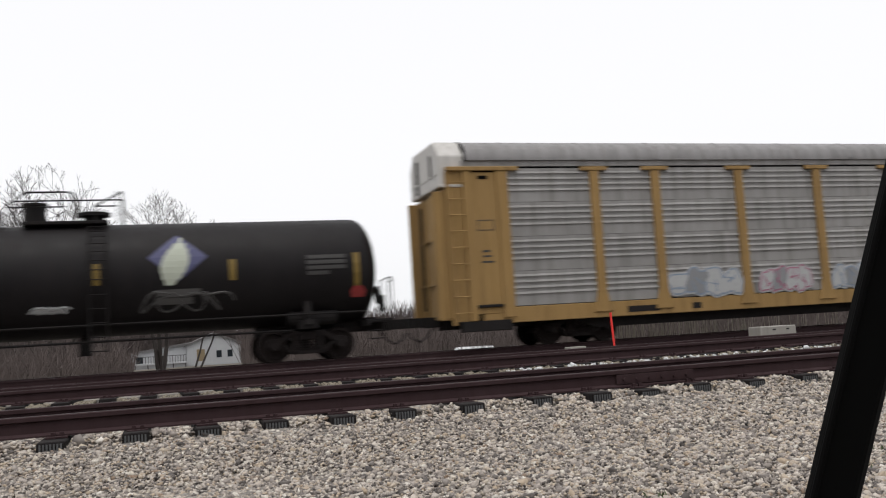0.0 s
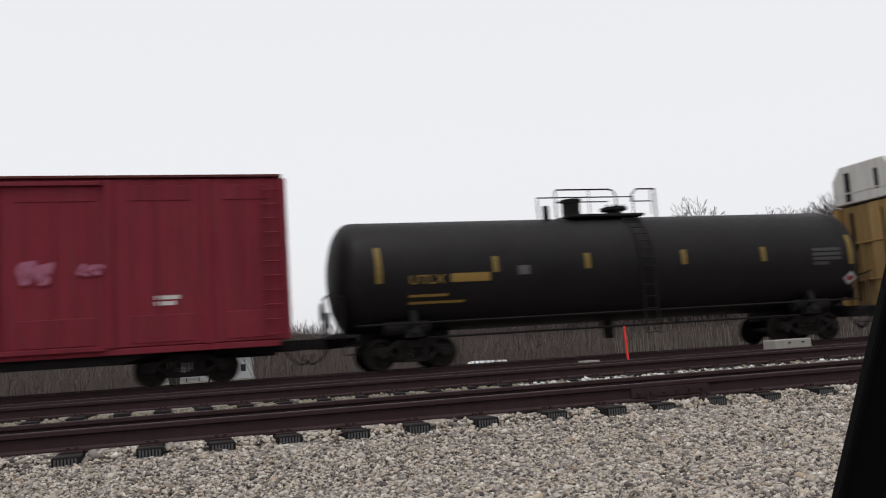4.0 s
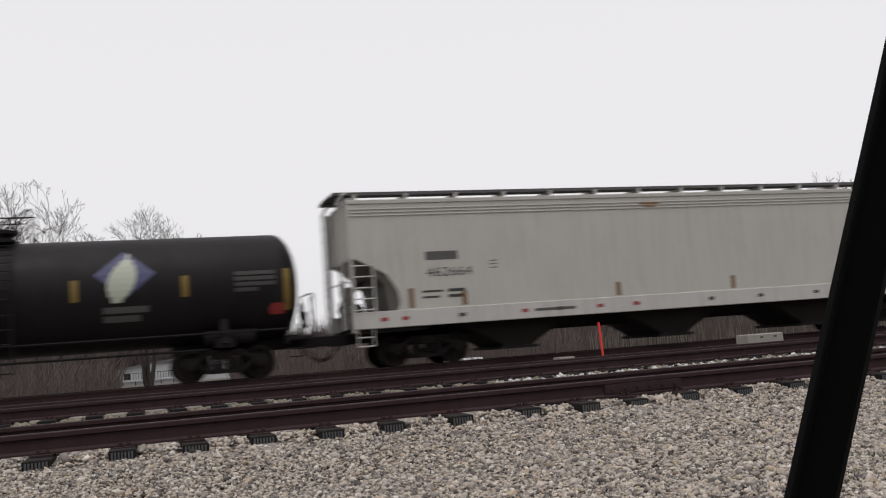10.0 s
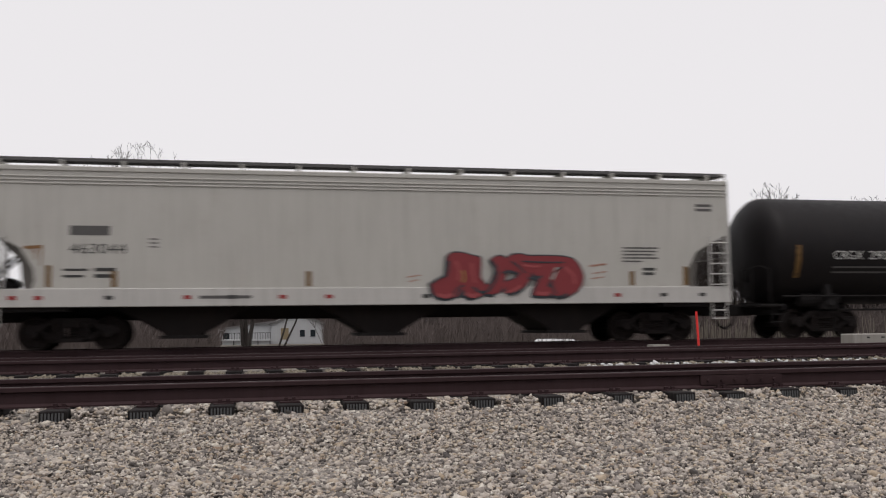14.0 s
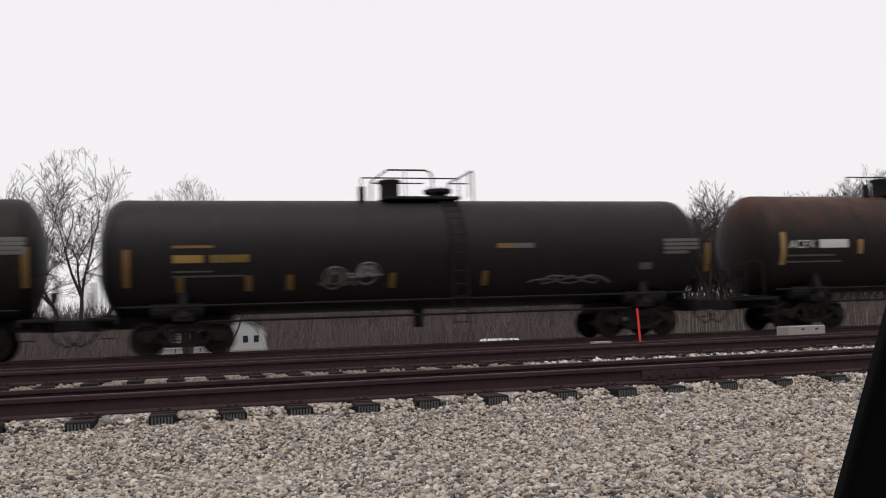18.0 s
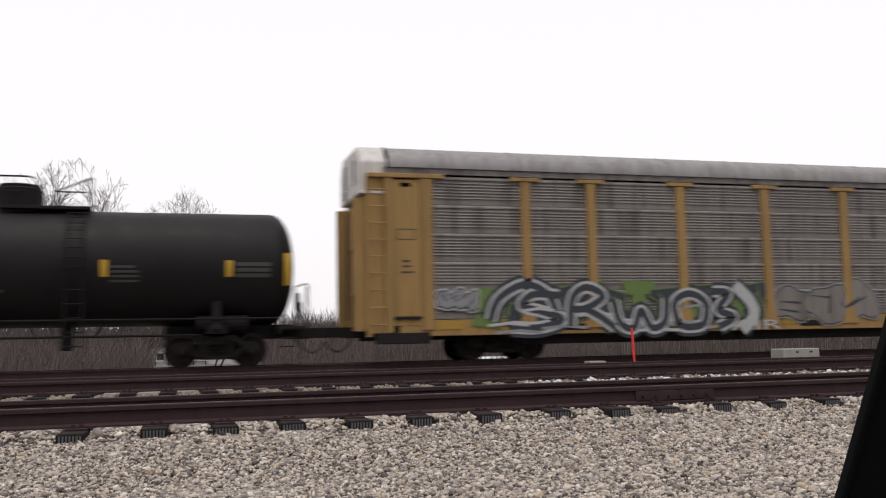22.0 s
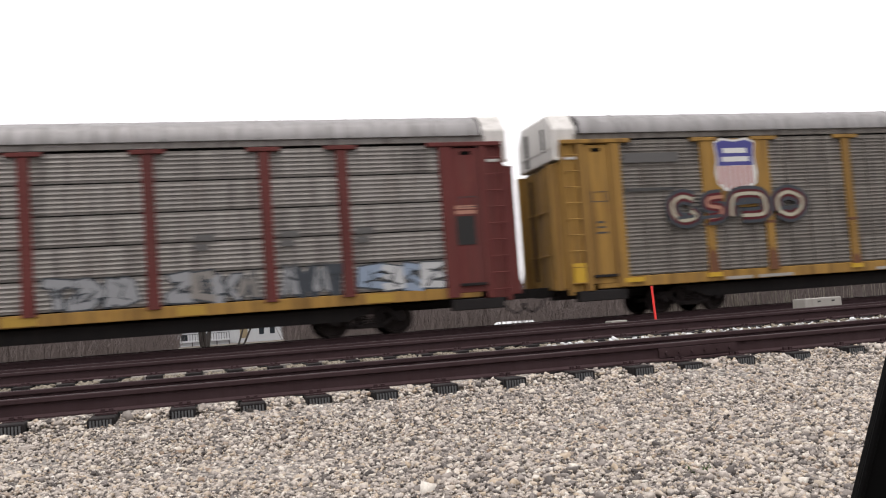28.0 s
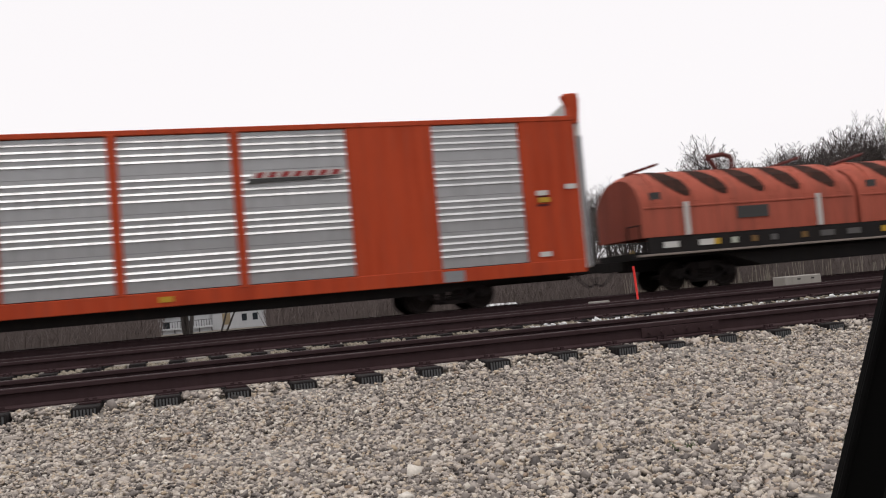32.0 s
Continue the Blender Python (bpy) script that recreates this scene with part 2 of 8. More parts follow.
G_GREEN = plain("green_spray_paint", (0.099, 0.161, 0.037), 0.6)
G_PALE = plain("pale_spray_paint", (0.27, 0.285, 0.255), 0.6)
G_SILV = plain("silver_spray_paint", (0.211, 0.217, 0.229), 0.5)
G_SALM = plain("salmon_spray_paint", (0.310, 0.149, 0.105), 0.6)
G_LTBLUE = plain("faded_blue_spray_paint", (0.186, 0.236, 0.310), 0.6)
G_MAUVE = plain("faded_mauve_spray_paint", (0.165, 0.118, 0.128), 0.65)
G_NAVY = plain("navy_spray_paint", (0.040, 0.052, 0.085), 0.6)
G_CREAM = plain("cream_spray_paint", (0.34, 0.33, 0.25), 0.6)
G_YEL = plain("ochre_spray_paint", (0.285, 0.198, 0.043), 0.6)


def stone_material(name, spread):
    m, nt, bs = nodes_of(name)
    geo = nt.nodes.new("ShaderNodeNewGeometry")
    cr = nt.nodes.new("ShaderNodeValToRGB")
    stops = [(0.0, (0.041, 0.035, 0.033)), (0.16, (0.165, 0.145, 0.134)), (0.4, (0.346, 0.306, 0.273)), (0.62, (0.497, 0.443, 0.393)), (0.8, (0.392, 0.313, 0.228)), (0.92, (0.623, 0.585, 0.528)), (1.0, (0.225, 0.156, 0.108))]
    el = cr.color_ramp.elements
    el[0].position, el[0].color = stops[0][0], (*stops[0][1], 1)
    el[1].position, el[1].color = stops[-1][0], (*stops[-1][1], 1)
    for pos, c in stops[1:-1]:
        e = el.new(pos)
        e.color = (*c, 1)
    if spread == "island":
        nt.links.new(geo.outputs["Random Per Island"], cr.inputs[0])
        speck = noise_of(nt, coords(nt), 60, 3)
    else:
        vo = nt.nodes.new("ShaderNodeTexVoronoi")
        vo.inputs["Scale"].default_value = 22
        nt.links.new(coords(nt), vo.inputs["Vector"])
        sep = nt.nodes.new("ShaderNodeSeparateColor")
        nt.links.new(vo.outputs["Color"], sep.inputs[0])
        nt.links.new(sep.outputs[0], cr.inputs[0])
        speck = vo.outputs["Distance"]
    col = mixed(nt, ramp(nt, speck, 0.35, 0.75, 0, 0.3), cr.outputs[0], (0.079, 0.073, 0.066))
    nt.links.new(col, bs.inputs["Base Color"])
    bs.inputs["Roughness"].default_value = 0.9
    return m


STONE = stone_material("limestone_ballast", "island")
CRIB = paint("dusty_tan_stone", (0.20, 0.175, 0.135), 0.95, (0.06, 0.05, 0.04), 0.7)


def ground_material():
    """Crushed stone by the tracks, dead grass and earth beyond them."""
    m, nt, bs = nodes_of("ballast_and_earth")
    vec = coords(nt)
    vo = nt.nodes.new("ShaderNodeTexVoronoi")
    vo.inputs["Scale"].default_value = 21
    nt.links.new(vec, vo.inputs["Vector"])
    sep = nt.nodes.new("ShaderNodeSeparateColor")
    nt.links.new(vo.outputs["Color"], sep.inputs[0])
    stone = mixed(nt, sep.outputs[0], (0.178, 0.159, 0.14), (0.377, 0.344, 0.304))
    stone = mixed(nt, ramp(nt, vo.outputs["Distance"], 0.3, 0.7, 0, 0.75), stone, (0.066, 0.059, 0.056))
    big = noise_of(nt, vec, 0.5, 5)
    stone = mixed(nt, ramp(nt, big, 0.35, 0.7, 0, 0.35), stone, (0.145, 0.132, 0.119))
    earth = mixed(nt, noise_of(nt, vec, 0.25, 8, 0.7), (0.046, 0.036, 0.028), (0.112, 0.096, 0.073))
    xyz = nt.nodes.new("ShaderNodeSeparateXYZ")
    nt.links.new(vec, xyz.inputs[0])
    # oil and brake dust along the bed of the middle track
    oil = nt.nodes.new("ShaderNodeMath")
    oil.operation = "MULTIPLY"
    nt.links.new(ramp(nt, xyz.outputs["Y"], 13.95, 14.1), oil.inputs[0])
    nt.links.new(ramp(nt, xyz.outputs["Y"], 15.5, 15.9, 0.9, 0.0), oil.inputs[1])
    stone = mixed(nt, oil.outputs[0], stone, (0.028, 0.022, 0.020))
    far = ramp(nt, xyz.outputs["Y"], 27.5, 31)
    nt.links.new(mixed(nt, far, stone, earth), bs.inputs["Base Color"])
    bs.inputs["Roughness"].default_value = 0.95
    bumped(nt, bs, vo.outputs["Distance"], 0.6, 0.03)
    return m


GROUND = ground_material()


# ======================= mesh helpers =======================
def box(bm, x0, x1, y0, y1, z0, z1):
    v = [bm.verts.new(p) for p in ((x0, y0, z0), (x1, y0, z0), (x1, y1, z0), (x0, y1, z0), (x0, y0, z1), (x1, y0, z1), (x1, y1, z1), (x0, y1, z1))]
    for f in ((3, 2, 1, 0), (4, 5, 6, 7), (0, 1, 5, 4), (1, 2, 6, 5), (2, 3, 7, 6), (3, 0, 4, 7)):
        bm.faces.new([v[i] for i in f])
    return bm


def at_axis(axis, a, b, c):
    return {"x": (c, a, b), "y": (a, c, b), "z": (a, b, c)}[axis]


def prism(bm, pts, axis, lo, hi):
    """A polygon extruded along an axis. Its points are (y, z), (x, z) or (x, y)."""
    n = len(pts)
    p = [bm.verts.new(at_axis(axis, a, b, lo)) for a, b in pts]
    q = [bm.verts.new(at_axis(axis, a, b, hi)) for a, b in pts]
    bm.faces.new(p[::-1])
    bm.faces.new(q)
    for i in range(n):
        bm.faces.new((p[i], p[(i + 1) % n], q[(i + 1) % n], q[i]))
    return bm


def ring_frame(d):
    d = d.normalized()
    u = d.cross(Vector((0, 0, 1)) if abs(d.z) < 0.9 else Vector((1, 0, 0))).normalized()
    return u, d.cross(u)


def cyl(bm, p0, p1, r, n=12, r2=None, cap=True):
    p0, p1 = Vector(p0), Vector(p1)
    u, w = ring_frame(p1 - p0)
    r2 = r if r2 is None else r2
    a = [bm.verts.new(p0 + (u * math.cos(6.2832 * i / n) + w * math.sin(6.2832 * i / n)) * r) for i in range(n)]
    b = [bm.verts.new(p1 + (u * math.cos(6.2832 * i / n) + w * math.sin(6.2832 * i / n)) * r2) for i in range(n)]
    for i in range(n):
        bm.faces.new((a[i], a[(i + 1) % n], b[(i + 1) % n], b[i]))
    if cap:
        bm.faces.new(a[::-1])
        bm.faces.new(b)
    return bm


def tube(bm, pts, r, n=6):
    for a, b in zip(pts, pts[1:]):
        cyl(bm, a, b, r, n)
    return bm


def revolve_x(bm, prof, zc, n=40):
    """A body of revolution about an axis along x at height zc; prof is (x, radius)."""
    rings = []
    for x, r in prof:
        if r < 1e-4:
            rings.append([bm.verts.new((x, 0, zc))])
        else:
            rings.append([bm.verts.new((x, r * math.cos(6.28319 * i / n), zc + r * math.sin(6.28319 * i / n))) for i in range(n)])
    for a, b in zip(rings, rings[1:]):
        for i in range(n):
            j = (i + 1) % n
            if len(a) == 1:
                bm.faces.new((a[0], b[i], b[j]))
            elif len(b) == 1:
                bm.faces.new((a[i], b[0], a[j]))
            else:
                bm.faces.new((a[i], b[i], b[j], a[j]))
    return bm


def mesh_of(name, bm, material, bevel=0.0, smooth=False):
    bmesh.ops.recalc_face_normals(bm, faces=bm.faces)
    if bevel:
        edges = [e for e in bm.edges if len(e.link_faces) == 2 and e.calc_face_angle(0) > 0.6]
        bmesh.ops.bevel(bm, geom=edges, offset=bevel, segments=1, affect="EDGES", clamp_overlap=True)
    me = bpy.data.meshes.new(name)
    bm.to_mesh(me)
    bm.free()
    me.materials.append(material)
    if smooth:
        me.shade_smooth()
        me.set_sharp_from_angle(angle=radians(40))
    return me


def part(name, bm, material, parent, label="", bevel=0.0, smooth=False):
    ob = new(name, mesh_of(name, bm, material, bevel, smooth))
    ob.parent = parent
    return tagged(ob, label)


def linked(name, me, parent, loc=(0, 0, 0), label=""):
    ob = new(name, me)
    ob.parent = parent
    ob.location = loc
    return tagged(ob, label)


def nb():
    return bmesh.new()


def thing(name, loc, label, category, group="", kind=""):
    ob = new(name)
    ob.location = loc
    return tagged(ob, label, category, group, kind)


def lettering(text, x, z, size, material, parent, y, name="lettering", width=None):
    """Flat letters on the side that faces the camera, from x on, with their foot at z."""
    cu = bpy.data.curves.new(name, "FONT")
    cu.body, cu.size, cu.extrude = text, size, 0.002
    tmp = new(name, cu)
    bpy.context.view_layer.update()
    me = bpy.data.meshes.new_from_object(tmp)
    bpy.data.objects.remove(tmp)
    k = 1.0
    if width:
        xs = [v.co.x for v in me.vertices]
        k = width / max(0.01, max(xs) - min(xs))
    for v in me.vertices:
        v.co = (x + v.co.x * k, y - v.co.z, z + v.co.y)
    me.materials.append(material)
    ob = new(name, me)
    ob.parent = parent
    return ob


def bars(parent, x, z, widths, height, gap, material, y, name="lettering_bar"):
    """Rows of plain bars for small writing."""
    for i, w in enumerate(widths):
        part(name, box(nb(), x, x + w, y - 0.004, y, z - i * (height + gap), z - i * (height + gap) + height), material, parent)


# ======================= ground and tracks =======================
def ground_z(y):
    pts = [(-60, -0.45), (0, -0.44), (6.5, -0.42), (7.7, -0.355), (8.2, -0.30), (8.46, -0.282), (8.62, -0.25), (10.6, -0.26), (11.2, -0.36), (12.1, -0.38), (12.9, -0.22), (13.2, -0.165), (13.9, -0.165), (15.7, -0.20), (16.3, -0.19), (17.0, -0.30), (17.8, -0.42), (21.0, -0.42), (23.2, -0.40), (24.7, -0.27), (27.4, -0.27), (28.6, -0.55),
           (33, -0.95), (60, -1.35), (110, -1.8), (170, -2.1), (4000, -2.1)]
    for (a, za), (b, zb) in zip(pts, pts[1:]):
        if y <= b:
            k = max(0.0, (y - a) / (b - a))
            return za + (zb - za) * k
    return -2.1


def ground():
    xs = [-3000, -1200, -500, -250, -140, -80, -50, -30, -20] + [-14 + 0.5 * i for i in range(80)] + [28, 34, 42, 55, 75, 110, 160, 250, 500, 1200, 3000]
    ys = [-400, -60, -20, -8, -2, 1, 2.5] + [3.5 + 0.35 * i for i in range(74)] + [30, 31.5, 33, 38, 45, 52, 60, 75, 90, 110, 140, 170, 260, 500, 1200, 3500]
    bm = nb()
    grid = [[bm.verts.new((x, y, ground_z(y) + 0.03 * noise.noise((x * 0.9, y * 0.9, 0)))) for x in xs] for y in ys]
    for r0, r1 in zip(grid, grid[1:]):
        for i in range(len(xs) - 1):
            bm.faces.new((r0[i], r0[i + 1], r1[i + 1], r1[i]))
    ob = new("ground", mesh_of("ground", bm, GROUND, smooth=True))
    tagged(ob, "flat ground of pale crushed stone running into brown winter earth", "ground", kind="structure")


ground()

RAIL_PROFILE = [(-0.07, -0.18), (0.07, -0.18), (0.07, -0.165), (0.016, -0.145), (0.010, -0.05), (0.036, -0.04), (0.036, -0.006),
                (0.028, 0.0), (-0.028, 0.0), (-0.036, -0.006), (-0.036, -0.04), (-0.010, -0.05), (-0.016, -0.145), (-0.07, -0.165)]


def track(yc, tie_xs, label, seed, rise=0.0):
    rnd = random.Random(seed)
    tr = thing("railway_track", (0, yc, rise), label, "railway track", kind="structure")
    for s in (-0.755, 0.755):
        rail = part("rail", prism(nb(), [(y + s, z) for y, z in RAIL_PROFILE], "x", -160, 330), RAIL, tr, "rust-brown steel rail", bevel=0)
        part("rail_head", box(nb(), -160, 330, s - 0.024, s + 0.024, 0.0, 0.003), RAILTOP, rail, "worn running surface")
    tie_me = mesh_of("tie", box(nb(), -0.112, 0.112, -1.13, 1.13, -0.37, -0.186), TIE, 0.010)
    bm = nb()
    for i in range(7):
        box(bm, -0.092 + 0.0275 * i, -0.077 + 0.0275 * i, -1.137, -1.128, -0.35, -0.205)
    end_me = mesh_of("tie_end", bm, TIE_END)
    plates = nb()
    for x in tie_xs:
        dy, rz = rnd.uniform(-0.05, 0.05), rnd.uniform(-0.02, 0.02)
        tie = linked("tie", tie_me, tr, (x, dy, rnd.uniform(-0.012, 0.006)))
        tie.rotation_euler = (0, 0, rz)
        if seed == 1 and -8 < x < 26:
            linked("tie_end", end_me, tie)
        for s in (-0.755, 0.755):
            box(plates, x - 0.09, x + 0.09, s - 0.17, s + 0.17, -0.192, -0.178)
            for q in (-0.10, 0.09):
                box(plates, x - 0.05, x - 0.015, s + q, s + q + 0.03, -0.178, -0.145)
                box(plates, x + 0.02, x + 0.055, s + q, s + q + 0.03, -0.178, -0.145)
    tagged(part("tie_plates", plates, RAIL, tr), "rusty tie plates and spikes", kind="stuff")
    return tr


NEAR_TIES = [-1.50, -0.77, -0.12, 0.46, 1.03, 1.63, 2.22, 2.87, 3.60, 4.18, 4.75, 5.38, 6.02, 6.66]
NEAR_TIES = [1.02 * x - 0.02 for x in NEAR_TIES]
near_ties = [-1.55 - 0.6 * i for i in range(1, 50)] + NEAR_TIES + [6.77 + 0.6 * i for i in range(1, 120)]
TRACK_1, TRACK_2, TRACK_3 = 9.62, 14.76, 26.07
MID_TIES = [-29.847 + 0.562 * i for i in range(200)]
t1 = track(TRACK_1, near_ties, "rusty empty track with dark grooved ties on pale ballast", 1)
t2 = track(TRACK_2, MID_TIES, "rusty empty track between the two others", 2, 0.08)
t3 = track(TRACK_3, [-30 + 0.6 * i for i in range(200)], "track that carries the freight train", 3)
# joint bars on the near rail
for jx in (4.62, -0.9 + 24.0):
    bm = nb()
    prism(bm, [(-0.775 - 0.03, -0.145), (-0.775 - 0.03, -0.05), (-0.775 + 0.012, -0.045), (-0.775 + 0.012, -0.15)], "x", jx, jx + 0.92)
    for i in range(6):
        cyl(bm, (jx + 0.08 + 0.15 * i, -0.83, -0.098), (jx + 0.08 + 0.15 * i, -0.78, -0.098), 0.018, 6)
    part("joint_bar", bm, RAIL, t1, "bolted joint bar")


# ======================= ballast stones =======================
def stones(name, label, regions, seed, material):
    """Many loose angular stones in one mesh; regions are (x0, x1, y0, y1, count, size, lift)."""
    rng = np.random.default_rng(seed)
    ico = np.array([(x, y, z) for x in (-1, 1) for y in (-1, 1) for z in (-1, 1)]) * 0.68
    tri = np.array([(0, 1, 3), (0, 3, 2), (4, 6, 7), (4, 7, 5), (0, 4, 5), (0, 5, 1), (2, 3, 7), (2, 7, 6), (0, 2, 6), (0, 6, 4), (1, 5, 7), (1, 7, 3)])
    vs, count = [], 0
    for x0, x1, y0, y1, n, size, lift in regions:
        x, y = rng.uniform(x0, x1, n), rng.uniform(y0, y1, n)
        z = np.array([ground_z(q) for q in y]) + lift + rng.uniform(-0.006, 0.018, n)
        s = size * rng.lognormal(0, 0.33, n)
        v = ico[None] * (1 + rng.uniform(-0.45, 0.45, (n, 8, 3)))
        v = v * rng.uniform(0.45, 1.5, (n, 1, 3))
        q = rng.normal(size=(n, 4))
        q /= np.linalg.norm(q, axis=1)[:, None]
        a, b, c, d = q.T
        rot = np.stack([np.stack([1 - 2 * (c * c + d * d), 2 * (b * c - d * a), 2 * (b * d + c * a)], -1),
                        np.stack([2 * (b * c + d * a), 1 - 2 * (b * b + d * d), 2 * (c * d - b * a)], -1),
                        np.stack([2 * (b * d - c * a), 2 * (c * d + b * a), 1 - 2 * (b * b + c * c)], -1)], 1)
        v = np.einsum("nij,nkj->nki", rot, v) * s[:, None, None]
        v[:, :, 2] *= 0.8
        vs.append(v + np.stack([x, y, z], -1)[:, None])
        count += n
    v = np.concatenate(vs).reshape(-1, 3)
    f = (tri[None] + 8 * np.arange(count)[:, None, None]).reshape(-1)
    me = bpy.data.meshes.new(name)
    me.vertices.add(len(v))
    me.vertices.foreach_set("co", v.ravel())
    me.loops.add(len(f))
    me.loops.foreach_set("vertex_index", f)
    me.polygons.add(len(f) // 3)
    me.polygons.foreach_set("loop_start", np.arange(0, len(f), 3))
    me.update()
    me.materials.append(material)
    return tagged(new(name, me), label, "gravel", kind="stuff")


stones("ballast_stones", "pale grey and tan crushed limestone beside the track",
       [(-2.2, 7.0, 4.1, 6.0, 44000, 0.0118, 0.0), (-2.6, 8.5, 6.0, 8.05, 42000, 0.0122, 0.0), (-3.0, 11, 8.05, 8.42, 8000, 0.0135, 0.0),
        (-3, 11, 8.42, 10.8, 9000, 0.018, -0.004), (0.0, 6.5, 3.2, 4.1, 17000, 0.0118, 0.0), (7, 12, 3.6, 6.0, 9000, 0.016, 0.0),
        (8.5, 17, 6.0, 8.2, 9000, 0.018, 0.0), (-8, 30, 23.3, 24.8, 2500, 0.03, 0.0)]
       + [(p + 0.13, q - 0.13, y0, y1, n, 0.0165, up) for p, q in zip(near_ties, near_ties[1:]) if 0.3 < q - p < 1 and -4 < p < 12 for y0, y1, n, up in ((8.38, 8.52, 60, 0.012), (8.50, 8.66, 70, 0.03), (8.64, 8.80, 60, 0.035))], 5, STONE)
stones("crib_stones", "tan stones heaped between the ties of the middle track", [(a + 0.15, b - 0.15, 13.2, 13.9, 75, 0.019, 0.02) for a, b in zip(MID_TIES, MID_TIES[1:]) if -9 < a < 30], 7, CRIB)
stones("snow_clumps", "small remnants of old snow between the ties", [(a + 0.05, b - 0.08, 12.95, 13.5, 16, 0.022, 0.03) for a, b in zip(MID_TIES, MID_TIES[1:]) if 4.6 < a < 18], 6, SNOW)


# ======================= things by the track =======================
def marker_stake():
    st = thing("marker_stake", (12.02, 22.9, -0.40), "thin fluorescent orange marker stake leaning beside the track", "stake")
    part("post", cyl(nb(), (0, 0, -0.1), (-0.06, 0, 1.20), 0.032, 8), STAKE, st)


def concrete_block():
    cb = thing("concrete_block", (16.55, 22.7, -0.36), "pale weathered concrete block beside the track", "concrete block")
    part("block", prism(nb(), [(0, 0), (1.24, 0), (1.22, 0.50), (0.02, 0.50)], "y", 0, 0.6), CONCRETE, cb, bevel=0.025)
    for x in (0.42, 0.88):
        part("lifting_notch", box(nb(), x, x + 0.10, -0.006, 0.02, 0.38, 0.42), INNER, cb, "dark lifting notch")


marker_stake()
concrete_block()


def weeds():
    rng = random.Random(8)
    bm = nb()
    for x, y in ((2.45, 4.35), (3.75, 4.45), (3.95, 4.7), (4.4, 4.9), (3.2, 4.0), (5.4, 5.2), (5.9, 4.6), (6.8, 5.6)):
        for _ in range(26):
            p = Vector((x + rng.gauss(0, 0.05), y + rng.gauss(0, 0.05), ground_z(y)))
            q = p + Vector((rng.gauss(0, 0.03), rng.gauss(0, 0.03), rng.uniform(0.02, 0.06)))
            w = Vector((rng.uniform(0.004, 0.009), 0, 0))
            bm.faces.new([bm.verts.new(v) for v in (p - w, p + w, q)])
    tagged(new("weed_tufts", mesh_of("weed_tufts", bm, WEED)), "small green weed tufts among the stones", "weeds", kind="stuff")


weeds()


# ======================= the car that carries the camera =======================
def car_window():
    c = thing("car_door", (0, 0, 0), "black front pillar and door edge of a parked car", "car door")
    foot, head = Vector(PILLAR[0]), Vector(PILLAR[1])
    foot2 = Vector(PILLAR[2])
    along = (head - foot).normalized()
    across = (foot2 - foot)
    away = (foot - Vector((0, 0, EYE_H))).normalized()
    bm = nb()
    lo, hi = foot - along * 0.35, head + along * 0.5
    rings = []
    for p in (lo, hi):
        rings.append([bm.verts.new(p + across * a + away * b) for a, b in ((0, 0.01), (0.1, -0.005), (0.9, -0.005), (1.0, 0.012), (0.92, 0.05), (0.1, 0.05))])
    bm.faces.new(rings[0])
    bm.faces.new(rings[1][::-1])
    for i in range(6):
        bm.faces.new((rings[0][i], rings[0][(i + 1) % 6], rings[1][(i + 1) % 6], rings[1][i]))
    pil = part("pillar", bm, CABBLACK, c, "black front window pillar", bevel=0.003)
    part("rubber_seal", cyl(nb(), lo + across * 0.16 - away * 0.006, hi + across * 0.16 - away * 0.006, 0.004, 8), CABBLACK, pil, "black rubber window seal")
    part("panel", box(nb(), -0.7, 1.35, 0.82, 0.94, -0.44, 0.02), CABBLACK, c, "black door panel below the window", bevel=0.02)



# ======================= train: shared running gear =======================
SPEED, GAIN = 13.282, 0.02635
# seconds, metres by which the train runs ahead of its even pace
AHEAD = [
    (0, -0.77), (0.5, -0.69), (1, -0.62), (1.5, -0.42), (2, -0.31), (2.5, -0.20), (4.5, -0.44), (5, -0.39), (5.5, -0.21), (6, -0.20),
    (6.5, -0.53), (7, -0.54), (7.5, -0.46), (8, -0.35), (8.5, -0.32), (9, -0.25), (9.5, -0.32), (10, -0.23), (10.5, -0.07), (11, 0.01),
    (11.5, 0.11), (12, 0.16), (12.5, 0.21), (13, 0.30), (13.5, 0.38), (14, 0.46), (14.5, 0.49), (15, 0.49), (15.5, 0.60), (17.5, 0.03),
    (18, 0.01), (18.5, -0.00), (19, 0.11), (19.5, 0.14), (20, 0.17), (20.5, 0.30), (21, 0.47), (21.5, 0.40), (22, 0.34), (22.5, 0.39),
    (23, 0.35), (23.5, 0.43), (24, 0.35), (24.5, 0.20), (26.5, 0.00), (27, 0.00), (27.5, 0.04), (28, 0.06), (28.5, 0.11), (29, 0.06),
    (29.5, 0.08), (30, 0.15), (30.5, 0.15), (31, 0.26), (31.5, 0.27), (32, 0.22),
]


def travelled(t):
    return SPEED * t + GAIN * t * t / 2 + float(np.interp(t, [a for a, b in AHEAD], [b for a, b in AHEAD]))


WHEEL_R = 0.43
cars, wheelsets = [], []


